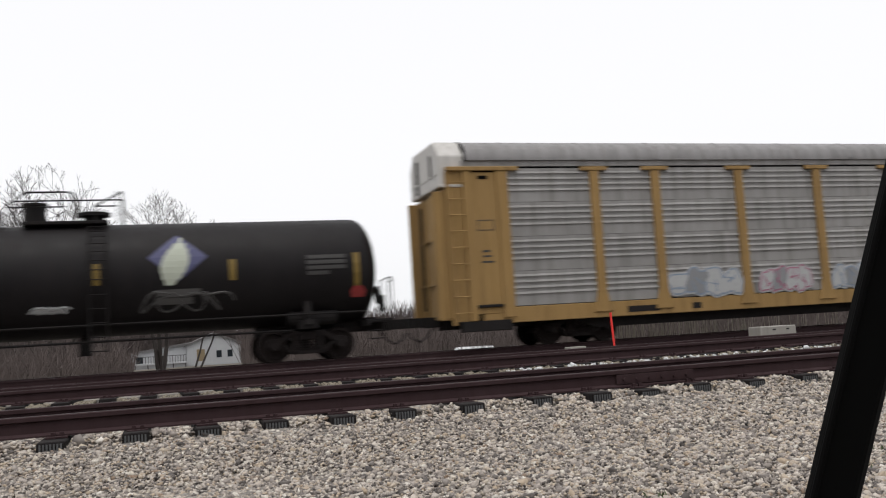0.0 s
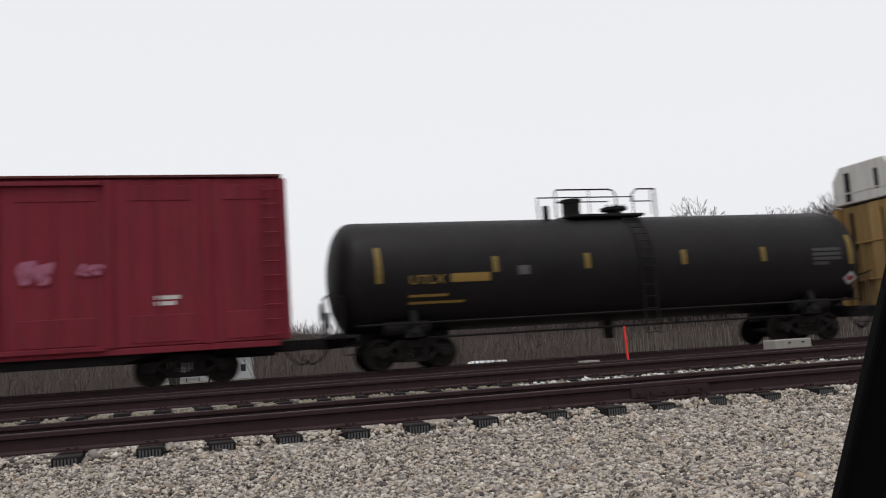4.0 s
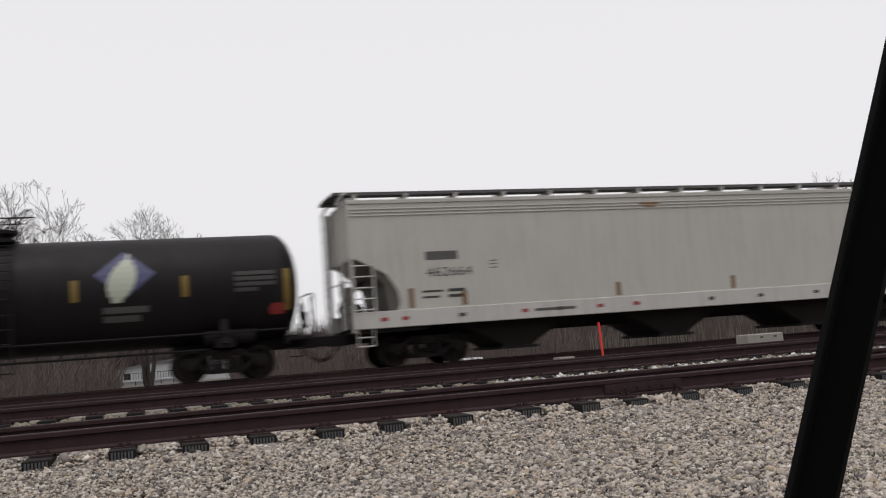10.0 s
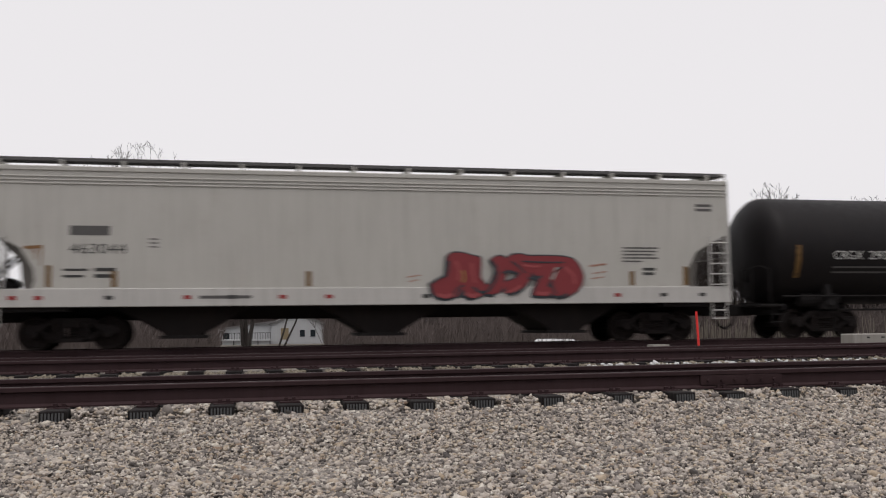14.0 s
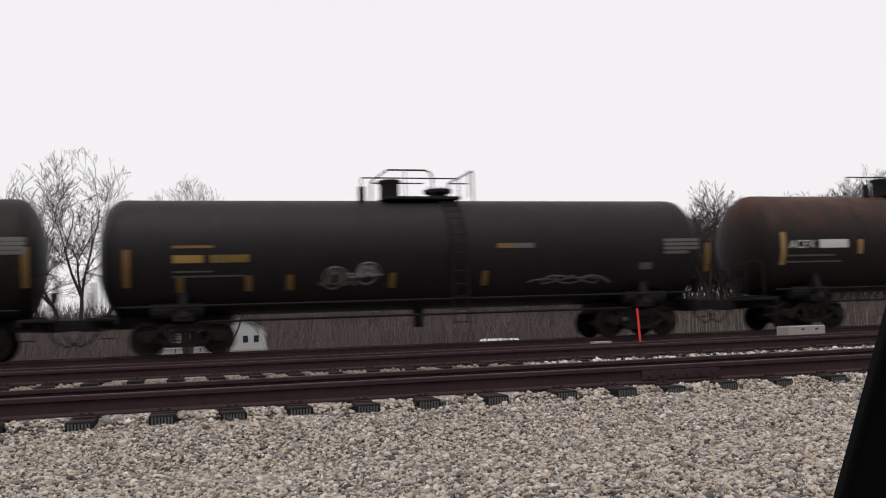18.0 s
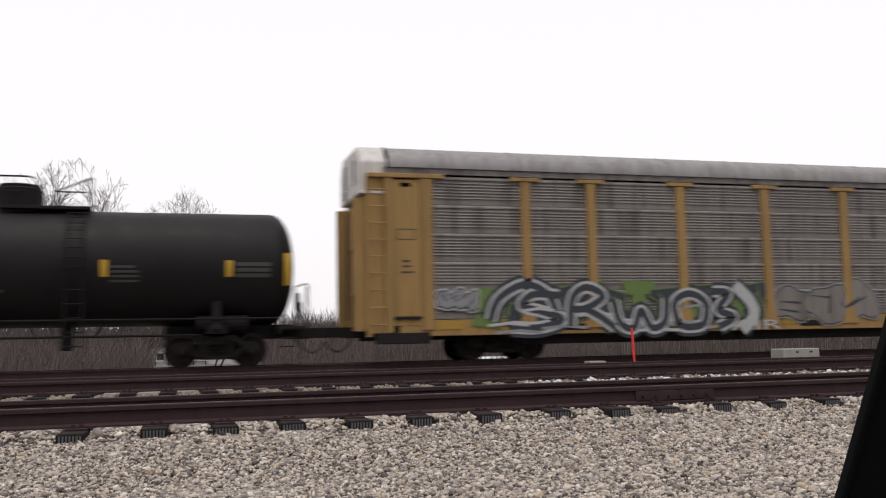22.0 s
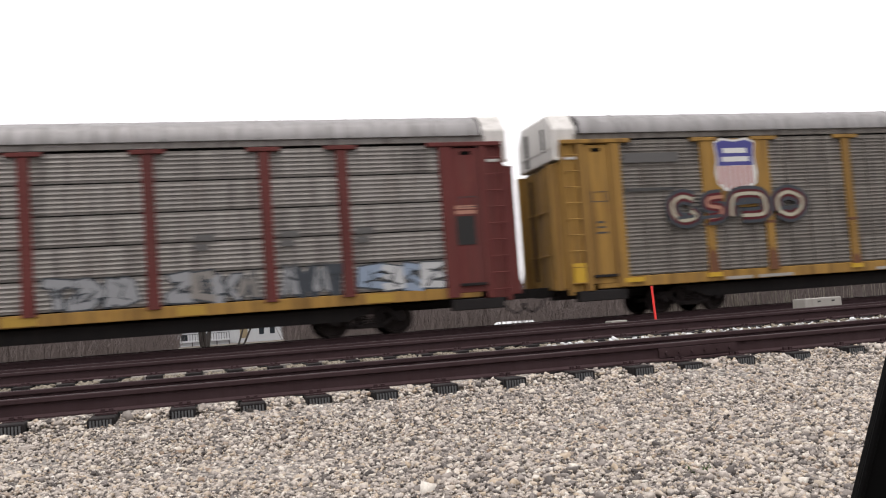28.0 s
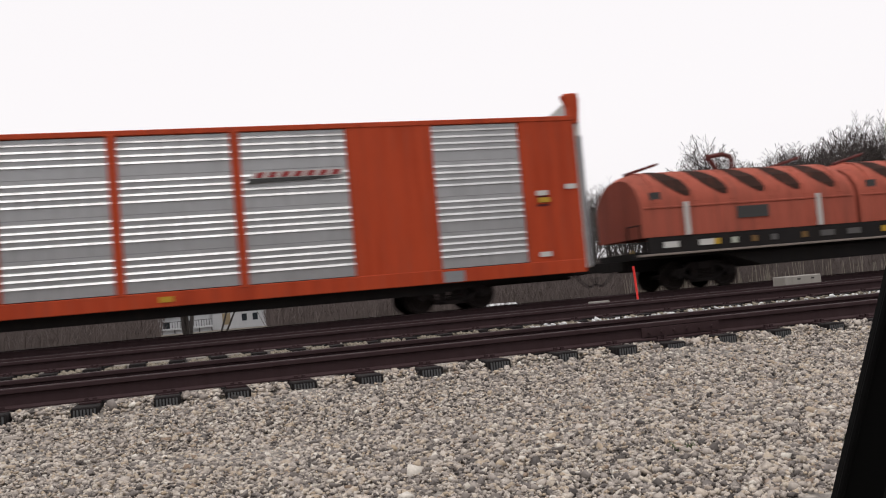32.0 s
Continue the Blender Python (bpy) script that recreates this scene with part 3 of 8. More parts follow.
def wheelset_mesh():
    bm = nb()
    cyl(bm, (0, -0.95, 0), (0, 0.95, 0), 0.075, 10)
    for s in (-1, 1):
        y = 0.755 * s
        n = 28
        prof = [(y - 0.065 * s, 0.08), (y - 0.03 * s, 0.12), (y - 0.02 * s, 0.34), (y - 0.068 * s, 0.37), (y - 0.068 * s, WHEEL_R + 0.025),
                (y - 0.04 * s, WHEEL_R + 0.02), (y - 0.03 * s, WHEEL_R + 0.002), (y + 0.065 * s, WHEEL_R - 0.004), (y + 0.068 * s, 0.36), (y + 0.01 * s, 0.33), (y + 0.0 * s, 0.13), (y + 0.05 * s, 0.11), (y + 0.05 * s, 0.075)]
        rings = [[bm.verts.new((r * math.cos(6.28319 * i / n), yy, r * math.sin(6.28319 * i / n))) for i in range(n)] for yy, r in prof]
        for a, b in zip(rings, rings[1:]):
            for i in range(n):
                bm.faces.new((a[i], a[(i + 1) % n], b[(i + 1) % n], b[i]))
        # three small holes and a chalk mark
        for k in range(2):
            a = 2.1 * k
            box(bm, 0.20 * math.cos(a) - 0.03, 0.20 * math.cos(a) + 0.03, y + 0.0 * s, y + 0.022 * s, 0.2 * math.sin(a) - 0.02, 0.2 * math.sin(a) + 0.02)
    return mesh_of("wheelset", bm, WHEEL, smooth=True)


def bogie_meshes():
    """The bolster with its brake beams, one cast side frame, one spring nest."""
    frame_bm, nest, core = nb(), nb(), nb()
    y0, y1 = -1.07, -0.93
    prism(frame_bm, [(-1.12, 0.40), (-1.12, 0.56), (-0.98, 0.64), (-0.72, 0.63), (-0.45, 0.82), (0.45, 0.82), (0.72, 0.63), (0.98, 0.64), (1.12, 0.56), (1.12, 0.40), (0.70, 0.50), (0.40, 0.70), (-0.40, 0.70), (-0.70, 0.50)], "y", y0, y1)
    prism(frame_bm, [(-0.78, 0.50), (-0.66, 0.50), (-0.40, 0.30), (0.40, 0.30), (0.66, 0.50), (0.78, 0.50), (0.44, 0.20), (-0.44, 0.20)], "y", y0, y1)
    for x in (-0.42, 0.30):
        box(frame_bm, x, x + 0.12, y0, y1, 0.22, 0.74)
    for x in (-0.89, 0.89):
        cyl(frame_bm, (x, -0.88, WHEEL_R), (x, -1.13, WHEEL_R), 0.115, 12)
    prof = [(-1.0 + 0.0 * k, 0.29 + 0.033 * k) for k in range(11)]
    rings = [[nest.verts.new((r * math.cos(6.28319 * i / 10), -1.0 + r * math.sin(6.28319 * i / 10), z)) for i in range(10)] for k, (_, z) in enumerate(prof) for r in ((0.08,) if k % 2 else (0.062,))]
    for p, q in zip(rings, rings[1:]):
        for i in range(10):
            nest.faces.new((p[i], p[(i + 1) % 10], q[(i + 1) % 10], q[i]))
    box(core, -0.24, 0.24, -1.12, 1.12, 0.58, 0.80)
    for x in (-0.46, 0.46):
        box(core, x - 0.04, x + 0.04, -0.85, 0.85, 0.34, 0.46)
    return mesh_of("bogie", core, BOGIE, 0.012), mesh_of("side_frame", frame_bm, BOGIE, 0.012), mesh_of("spring", nest, BOGIE)


def coupler_mesh():
    bm = nb()
    box(bm, -0.05, 0.55, -0.16, 0.16, 0.70, 1.00)
    prism(bm, [(0.55, -0.1), (0.85, -0.14), (1.0, -0.2), (1.02, 0.05), (0.9, 0.16), (0.55, 0.12)], "z", 0.72, 1.0)
    tube(bm, [(0.1, -0.3, 0.78), (0.35, -0.34, 0.45), (0.6, -0.3, 0.30), (0.85, -0.22, 0.42), (0.95, -0.2, 0.6)], 0.028)
    tube(bm, [(0.05, -1.35, 0.9), (0.1, -1.35, 0.72), (0.25, -0.25, 0.7)], 0.018)
    return mesh_of("coupler", bm, UNDER, 0.01)


WHEELS, COUPLER = wheelset_mesh(), coupler_mesh()
BOLSTER, SIDE_FRAME, SPRINGS = bogie_meshes()


def running_gear(car, length, inset):
    for x in (inset, length - inset):
        b = linked("bogie", BOLSTER, car, (x, 0, 0), "cast three-piece bogie with grimy side frames")
        for turn in (0, math.pi):
            linked("side_frame", SIDE_FRAME, b).rotation_euler = (0, 0, turn)
            for dx in (-0.2, 0.0, 0.2):
                linked("spring", SPRINGS, b, (dx, 0, 0)).rotation_euler = (0, 0, turn)
        for dx in (-0.89, 0.89):
            w = new("wheelset", WHEELS)
            w.parent = b
            w.matrix_parent_inverse = Matrix.Translation((dx, 0, WHEEL_R))
            wheelsets.append(w)
    c = linked("coupler", COUPLER, car, (length - 0.1, 0, 0), "coupler with a hanging air hose")
    c = linked("coupler", COUPLER, car, (0.1, 0, 0), "coupler with a hanging air hose")
    c.rotation_euler = (0, 0, math.pi)


def new_car(name, s, label, category):
    car = thing(name, (s, TRACK_3, 0), label, category, "cars of the freight train")
    cars.append((car, s))
    return car


def ladder(car, x, y, z0, z1, material, width=0.42, rails=True, step=0.38, name="ladder"):
    """A ladder: each rung is a part of its own; two stiles where it has them."""
    lad = None
    if rails:
        bm = nb()
        for dx in (0, width):
            box(bm, x + dx - 0.025, x + dx + 0.025, y - 0.05, y - 0.02, z0, z1)
        lad = part(name, bm, material, car)
    key = ("rung", material.name, width)
    if key not in panel_cache:
        panel_cache[key] = mesh_of("rung", tube(nb(), [(0, 0, 0), (0, -0.07, 0), (width, -0.07, 0), (width, 0, 0)], 0.018, 5), material)
    for i in range(int((z1 - z0) / step) + 1):
        z = z0 + 0.08 + i * step
        if z < z1:
            linked("rung", panel_cache[key], lad or car, (x, y, z))


panel_cache = {}
ANGLED = [
    [(0.0, 0.0), (0.32, 0.12), (0.46, 0.58), (0.60, 0.08), (1.0, 0.0), (0.74, 1.0), (0.52, 0.70), (0.22, 1.0)],
    [(0.1, 0.0), (0.9, 0.05), (0.82, 0.30), (0.45, 0.28), (0.95, 0.62), (0.80, 1.0), (0.15, 0.92), (0.25, 0.68), (0.60, 0.70), (0.05, 0.30)],
    [(0.0, 0.15), (0.45, 0.0), (1.0, 0.2), (0.92, 0.85), (0.5, 1.0), (0.08, 0.8)],
    [(0.15, 0.0), (0.40, 0.0), (0.48, 0.40), (0.85, 0.0), (1.0, 0.12), (0.68, 0.52), (1.0, 0.95), (0.70, 1.0), (0.42, 0.66), (0.30, 1.0), (0.0, 0.95)],
    [(0.0, 0.1), (0.9, 0.0), (1.0, 0.25), (0.4, 0.34), (0.95, 0.5), (0.85, 0.66), (0.38, 0.62), (1.0, 0.85), (0.9, 1.0), (0.05, 0.95)],
    [(0.3, 0.0), (0.62, 0.0), (0.66, 0.7), (1.0, 0.78), (0.9, 1.0), (0.0, 0.98), (0.05, 0.74), (0.34, 0.70)],
]


def rounded_letter(rnd, w, h):
    lobes, ph = rnd.choice((2, 3, 3, 4)), rnd.uniform(0, 6.28)
    pts = []
    for j in range(22):
        a = 6.28319 * j / 22
        r = (1 + 0.18 * math.sin(lobes * a + ph) + 0.08 * math.sin(5 * a + 2 * ph)) / max(abs(math.cos(a)), abs(math.sin(a))) ** 0.5
        pts.append((w * 0.46 * r * math.cos(a), h * 0.46 * r * math.sin(a)))
    return pts


def angled_letter(rnd, w, h):
    tpl = rnd.choice(ANGLED)
    s = rnd.choice((-1, 1))
    return [((x - 0.5) * s * w * 1.12 + rnd.uniform(-0.05, 0.05) * w, (z - 0.5) * h + rnd.uniform(-0.06, 0.06) * h) for x, z in tpl]


def grown(pts, g):
    """The outline pushed outwards by g."""
    area = sum(a[0] * b[1] - b[0] * a[1] for a, b in zip(pts, pts[1:] + pts[:1]))
    s = 1 if area > 0 else -1
    out = []
    for i, (x, z) in enumerate(pts):
        ax, az = pts[i - 1]
        bx, bz = pts[(i + 1) % len(pts)]
        e1, e2 = Vector((x - ax, z - az)), Vector((bx - x, bz - z))
        e1.normalize()
        e2.normalize()
        n = Vector((e1.y + e2.y, -e1.x - e2.x)) * s
        k = max(0.55, n.length)
        n.normalize()
        out.append((x + n.x * g * 1.6 / k, z + n.y * g * 1.6 / k))
    return out


def spray(car, x0, x1, z0, z1, y, fill, line, glow, seed, letters=None, slant=0.15, label="spray-painted graffiti lettering", style="round", edge=0.05, inner=None):
    """Graffiti letters, each a thin raised fill with its outline and, where there is one, a glow."""
    rnd = random.Random(seed)
    fills = fill if isinstance(fill, tuple) else (fill,)
    w, h = x1 - x0, z1 - z0
    n = letters or max(3, int(w / (0.85 * h)))
    for i in range(n):
        cx, cz = x0 + w * (i + 0.5) / n, (z0 + z1) / 2 + h * rnd.uniform(-0.06, 0.06)
        shape = (rounded_letter if style == "round" else angled_letter)(rnd, w / n * rnd.uniform(1.0, 1.25), h * rnd.uniform(0.8, 1.05))
        shape = [(px + slant * pz, pz) for px, pz in shape]
        up = 0.0012 * (i % 2)
        put = lambda pts, d: prism(nb(), [(cx + px, max(z0 - 0.15, cz + pz)) for px, pz in pts], "y", y - d - up - 0.003, y - d - up + 0.004)
        g = part("graffiti_letter", put(shape, 0.014), fills[i % len(fills)], car, label)
        part("outline", put(grown(shape, edge), 0.008), line, g)
        if glow:
            part("glow", put(grown(shape, edge * 2.1), 0.002), glow, g)
        for _ in range(2 if style == "round" else 3):
            a, t = rnd.uniform(0, 3.14), rnd.uniform(0.025, 0.05) * max(0.6, h)
            lx, lz = math.cos(a) * w / n * 0.28, math.sin(a) * h * 0.26
            ox, oz = rnd.uniform(-0.2, 0.2) * w / n, rnd.uniform(-0.22, 0.22) * h
            nx, nz = -math.sin(a) * t, math.cos(a) * t
            part("stroke", put([(ox - lx - nx, oz - lz - nz), (ox + lx - nx * 0.3, oz + lz - nz * 0.3), (ox + lx + nx * 0.3, oz + lz + nz * 0.3), (ox - lx + nx, oz - lz + nz)], 0.022), inner or line, g)


def ribbon(pts, w):
    """A stroke of even width along a polyline, as one outline."""
    left, right = [], []
    for i, (x, z) in enumerate(pts):
        a, b = pts[max(0, i - 1)], pts[min(len(pts) - 1, i + 1)]
        d = Vector((b[0] - a[0], b[1] - a[1])).normalized()
        left.append((x - d.y * w / 2, z + d.x * w / 2))
        right.append((x + d.y * w / 2, z - d.x * w / 2))
    return left, right


def stroke_on(parent, name, pts, w, y, material, label=""):
    left, right = ribbon(pts, w)
    bm = nb()
    for y0 in (y, y - 0.005):
        rows = [(bm.verts.new((a[0], y0, a[1])), bm.verts.new((b[0], y0, b[1]))) for a, b in zip(left, right)]
        for p, q in zip(rows, rows[1:]):
            bm.faces.new((p[0], p[1], q[1], q[0]))
    return part(name, bm, material, parent, label)


def curve_through(pts, n=7):
    """A smooth polyline through the points."""
    out = []
    for i in range(len(pts) - 1):
        p = [Vector(pts[max(0, min(len(pts) - 1, i + k))]) for k in (-1, 0, 1, 2)]
        for j in range(n):
            t = j / n
            q = 0.5 * (2 * p[1] + (p[2] - p[0]) * t + (2 * p[0] - 5 * p[1] + 4 * p[2] - p[3]) * t * t + (3 * p[1] - p[0] - 3 * p[2] + p[3]) * t ** 3)
            out.append((q.x, q.y))
    return out + [tuple(pts[-1])]


def brushed(car, letters, x, z, kx, kz, y, fill, edge, halo, w, label):
    """Letters drawn in thick bent strokes: a halo, a dark edge and a pale core each."""
    for i, path in enumerate(letters):
        pts = curve_through([(x + u * kx, z + v * kz) for u, v in path])
        lift = 0.0016 * i
        g = stroke_on(car, "graffiti_letter", pts, w, y - 0.016 - lift, fill[i % len(fill)], label)
        stroke_on(g, "outline", pts, w + 0.16, y - 0.010 - lift, edge)
        if halo:
            stroke_on(g, "glow", pts, w + 0.36, y - 0.004 - lift * 0.5, halo)


def drawn_letters(car, letters, x, z, kx, kz, y, fill, line, label, shine=None):
    """Block letters given as outlines in a unit field, each with a dark edge and shade."""
    for i, pts in enumerate(letters):
        shape = [(x + u * kx, z + w * kz) for u, w in pts]
        lift = 0.0015 * i
        g = part("graffiti_letter", prism(nb(), shape, "y", y - 0.014 - lift, y - 0.007 - lift), fill[i % len(fill)], car, label)
        part("outline", prism(nb(), grown(shape, 0.045), "y", y - 0.008 - lift, y - 0.002), line, g)
        part("shade", prism(nb(), [(u - 0.07, w - 0.04) for u, w in grown(shape, 0.03)], "y", y - 0.006 - lift, y - 0.001), line, g)
        if shine:
            u0 = min(u for u, w in shape)
            w1 = max(w for u, w in shape)
            part("shine", prism(nb(), [(u0 + 0.16, w1 - 0.42), (u0 + 0.22, w1 - 0.42), (u0 + 0.30, w1 - 0.16), (u0 + 0.24, w1 - 0.16)], "y", y - 0.020 - lift, y - 0.012), shine, g)


# ======================= autoracks =======================
RACK_L = 27.9
POSTS = [4.62, 6.66, 9.6, 12.53, 15.42, 18.35, 21.28, 23.33]
RACK_Y = -1.5
EAVE = 5.15


def corrugated(width, z0, z1, ribs, depth=0.05, flat=0.34, ledge=0.0, back=0.03):
    """One galvanised sheet: a flat band at its foot, then ribs with a sloping upper face; a ledge along its head if it has one."""
    pts = [(0.0, z0)]
    span = z1 - z0
    pitch = (span * (1 - flat) - 0.02 - ledge) / ribs
    z = z0 + span * flat
    rise = min(0.55 * pitch, depth * 1.7)
    for _ in range(ribs):
        pts += [(0.0, z + pitch * 0.20), (-depth, z + pitch * 0.17), (-depth, z + pitch * 0.21), (0.0, z + pitch * 0.21 + rise)]
        z += pitch
    if ledge:
        pts += [(0.0, z1 - ledge), (-depth * 1.3, z1 - ledge * 0.9), (-depth * 1.3, z1 - ledge * 0.55), (0.0, z1 - 0.01)]
    pts += [(0.0, z1), (back, z1), (back, z0)]
    return prism(nb(), pts, "x", 0, width)


# how the side sheets are pressed: ribs, depth, share of the flat band, ledge, gap between sheets
PRESS = {"banded": (4, 0.036, 0.30, 0.0, 0.005), "fine": (6, 0.032, 0.20, 0.10, 0.004), "jointed": (6, 0.030, 0.06, 0.0, 0.020),
         "ledged": (7, 0.024, 0.05, 0.11, 0.003), "even": (7, 0.028, 0.02, 0.0, 0.001), "bright": (4, 0.036, 0.26, 0.0, 0.004)}


def panel_row(car, x0, x1, y, z0, z1, press, material):
    key = (round(x1 - x0, 2), round(z0, 2), round(z1, 2), press, material.name)
    ribs, depth, flat, ledge, gap = PRESS[press]
    if key not in panel_cache:
        panel_cache[key] = mesh_of("side_panel", corrugated(x1 - x0, z0 + gap, z1 - gap, ribs, depth, flat, ledge), material)
    return linked("side_panel", panel_cache[key], car, (x0, y, 0))


def post_mesh(material, z0, z1, foot=0.30):
    bm = nb()
    w = 0.145
    prism(bm, [(-foot, z0), (foot, z0), (foot - 0.02, z0 + 0.10), (w + (foot - w) * 0.35, z0 + 0.34), (w, z0 + 0.62), (w, z1 - 0.12), (-w, z1 - 0.12), (-w, z0 + 0.62), (-w - (foot - w) * 0.35, z0 + 0.34), (0.02 - foot, z0 + 0.10)], "y", -0.07, 0.02)
    box(bm, -0.44, 0.44, -0.09, 0.02, z1 - 0.11, z1)
    return mesh_of("post", bm, material, 0.012)


def roof_sheet(bm, x0, x1, eave, peak):
    rise = peak - eave
    pts = [(-1.56, eave), (-1.56, eave + 0.07), (-1.51, eave + 0.44 * rise), (-1.36, eave + 0.66 * rise), (-1.0, peak - 0.06), (-0.4, peak), (0.4, peak), (1.0, peak - 0.06),
           (1.36, eave + 0.66 * rise), (1.51, eave + 0.44 * rise), (1.56, eave + 0.07), (1.56, eave)]
    prism(bm, pts, "x", x0, x1)


def shield(car, x, z, y):
    """A shield-shaped emblem: blue head with two white bars, striped field."""
    w = 0.66
    outer = [(-w, 0.80), (-w * 0.62, 0.92), (0, 0.86), (w * 0.62, 0.92), (w, 0.80), (w * 0.92, 0.35), (w * 1.03, -0.10), (w * 0.94, -0.40), (w * 0.62, -0.60), (0, -0.70), (-w * 0.62, -0.60), (-w * 0.94, -0.40), (-w * 1.03, -0.10), (-w * 0.92, 0.35)]
    e = part("emblem", prism(nb(), [(x + a * 1.06, z + b * 1.05) for a, b in outer], "y", y - 0.006, y), WHITE, car, "shield emblem with a blue head and red stripes")
    head = [(-w, 0.80), (-w * 0.62, 0.90), (0, 0.84), (w * 0.62, 0.90), (w, 0.80), (w * 0.90, 0.35), (w * 0.93, 0.12), (-w * 0.93, 0.12), (-w * 0.90, 0.35)]
    part("head", prism(nb(), [(x + a, z + b) for a, b in head], "y", y - 0.010, y - 0.004), BLUE, e)
    for zz, ww in ((0.50, 0.40), (0.24, 0.46)):
        part("lettering_bar", box(nb(), x - ww, x + ww, y - 0.014, y - 0.008, z + zz, z + zz + 0.15), WHITE, e)
    for i in range(7):
        xx = x - w * 0.84 + i * w * 0.28 * 0.93
        part("stripe", box(nb(), xx - 0.043, xx + 0.043, y - 0.010, y - 0.004, z - 0.62 + 0.18 * (abs(i - 3) / 3) ** 2, z + 0.11), PINKSTRIPE, e)


def autorack(s, main, panels, label, rows=4, press="banded", roof=ROOF, peak=6.04, emblem=False, plates=(), sill=None, low_line=1.12):
    car = new_car("autorack", s, label, "railway car")
    L = RACK_L
    sill = sill or main
    part("side_sill", box(nb(), 0.9, L - 0.9, RACK_Y - 0.02, RACK_Y + 0.14, 0.70 if main is YELLOW else 0.84, low_line + 0.02), sill, car, "painted side sill", bevel=0.012)
    bm = nb()
    prism(bm, [(2.0, 0.78), (L - 2.0, 0.78), (L - 3.6, 0.78), (L - 4.6, 0.42), (4.6, 0.42), (3.6, 0.78)], "y", -1.15, 1.15)
    box(bm, 0.1, L - 0.1, -0.35, 0.35, 0.60, 1.0)
    box(bm, 0.15, L - 0.15, -1.42, 1.42, 0.98, 1.10)
    part("underframe", bm, UNDER, car, "black centre sill and fish-belly frame")
    part("far_side", box(nb(), 0.1, L - 0.1, 1.38, 1.5, 0.8, EAVE), panels, car)
    part("inside", box(nb(), 0.2, L - 0.2, -1.30, 1.30, 1.15, EAVE - 0.02), INNER, car, "dark enclosed deck space")
    zs = [low_line + 0.04 + (EAVE - 0.02 - low_line - 0.04) * i / rows for i in range(rows + 1)]
    edges = [1.84] + POSTS + [L - 1.84]
    for a, b in zip(edges, edges[1:]):
        for z0, z1 in zip(zs, zs[1:]):
            panel_row(car, a, b, RACK_Y + 0.02, z0, z1, press, panels)
    if press in ("ledged", "even"):
        seam = mesh_of("panel_seam", box(nb(), -0.018, 0.018, -0.048, 0.0, low_line + 0.06, EAVE - 0.05), panels)
        for a, b in zip(edges, edges[1:]):
            for k in (1, 2, 3):
                linked("panel_seam", seam, car, (a + (b - a) * k / 4, RACK_Y + 0.02, 0))
    pm = post_mesh(main, low_line - (0.26 if main is YELLOW else 0.05), EAVE, 0.30 if main is YELLOW else 0.18)
    for p in POSTS:
        linked("post", pm, car, (p, RACK_Y, 0))
    for sgn, x in ((1, 0.0), (-1, L)):
        def X(a):
            return x + sgn * a

        def bx(a0, a1, y0, y1, z0, z1):
            q = sorted((X(a0), X(a1)))
            return box(nb(), q[0], q[1], y0, y1, z0, z1)
        end = part("end_panel", bx(0.70, 1.50, RACK_Y - 0.035, RACK_Y + 0.10, 0.98, EAVE - 0.14), main, car, "painted end bay panel", bevel=0.015)
        part("frame_post", bx(1.50, 1.86, RACK_Y - 0.075, RACK_Y + 0.08, 0.86, EAVE - 0.10), main, end, bevel=0.012)
        part("frame_post", bx(0.50, 0.72, RACK_Y - 0.075, RACK_Y + 0.08, 0.80, EAVE - 0.10), main, end, bevel=0.012)
        part("top_rail", bx(0.02, 2.2, RACK_Y - 0.10, RACK_Y + 0.06, EAVE - 0.10, EAVE + 0.02), main, end, bevel=0.015)
        part("corner_panel", bx(0.10, 0.52, RACK_Y + 0.02, RACK_Y + 0.10, 0.80, EAVE - 0.1), main, end)
        part("corner_post", bx(0.0, 0.12, RACK_Y - 0.03, RACK_Y + 0.10, 0.70, EAVE - 0.1), main, end, bevel=0.01)
        q = min(X(0.08), X(0.50))
        ladder(car, q, RACK_Y - 0.03, 0.95, EAVE - 0.2, main, rails=False, step=0.46, name="ladder_rungs")
        # stencilled notices, a latch with its lever, a dark hand-brake slot
        for a0, a1, z0, z1 in ((0.86, 1.36, 3.34, 3.36), (0.86, 1.36, 3.62, 3.64), (0.86, 0.88, 3.36, 3.62), (1.34, 1.36, 3.36, 3.62), (0.98, 1.2, 2.72, 2.78), (0.98, 1.24, 2.58, 2.63), (0.94, 1.3, 2.42, 2.47)):
            part("stencil", bx(a0, a1, RACK_Y - 0.042, RACK_Y - 0.034, z0, z1), DARKTXT, end)
        if sgn < 0 and main is YELLOW:
            part("latch", bx(1.02, 1.18, RACK_Y - 0.09, RACK_Y - 0.03, 1.70, 2.10), UNDER, end, "dark steel door latch", bevel=0.02)
        part("sill_bracket", bx(0.72, 1.50, RACK_Y - 0.10, RACK_Y - 0.03, 1.16, 1.24), UNDER, end, bevel=0.01)
        part("handbrake_slot", bx(0.95, 1.25, RACK_Y - 0.045, RACK_Y - 0.03, EAVE - 0.34, EAVE - 0.24), CABBLACK, end)
        part("step_casting", bx(0.25, 1.75, RACK_Y - 0.05, RACK_Y + 0.25, 0.50, 0.80), UNDER, car, "dark end step casting", bevel=0.02)
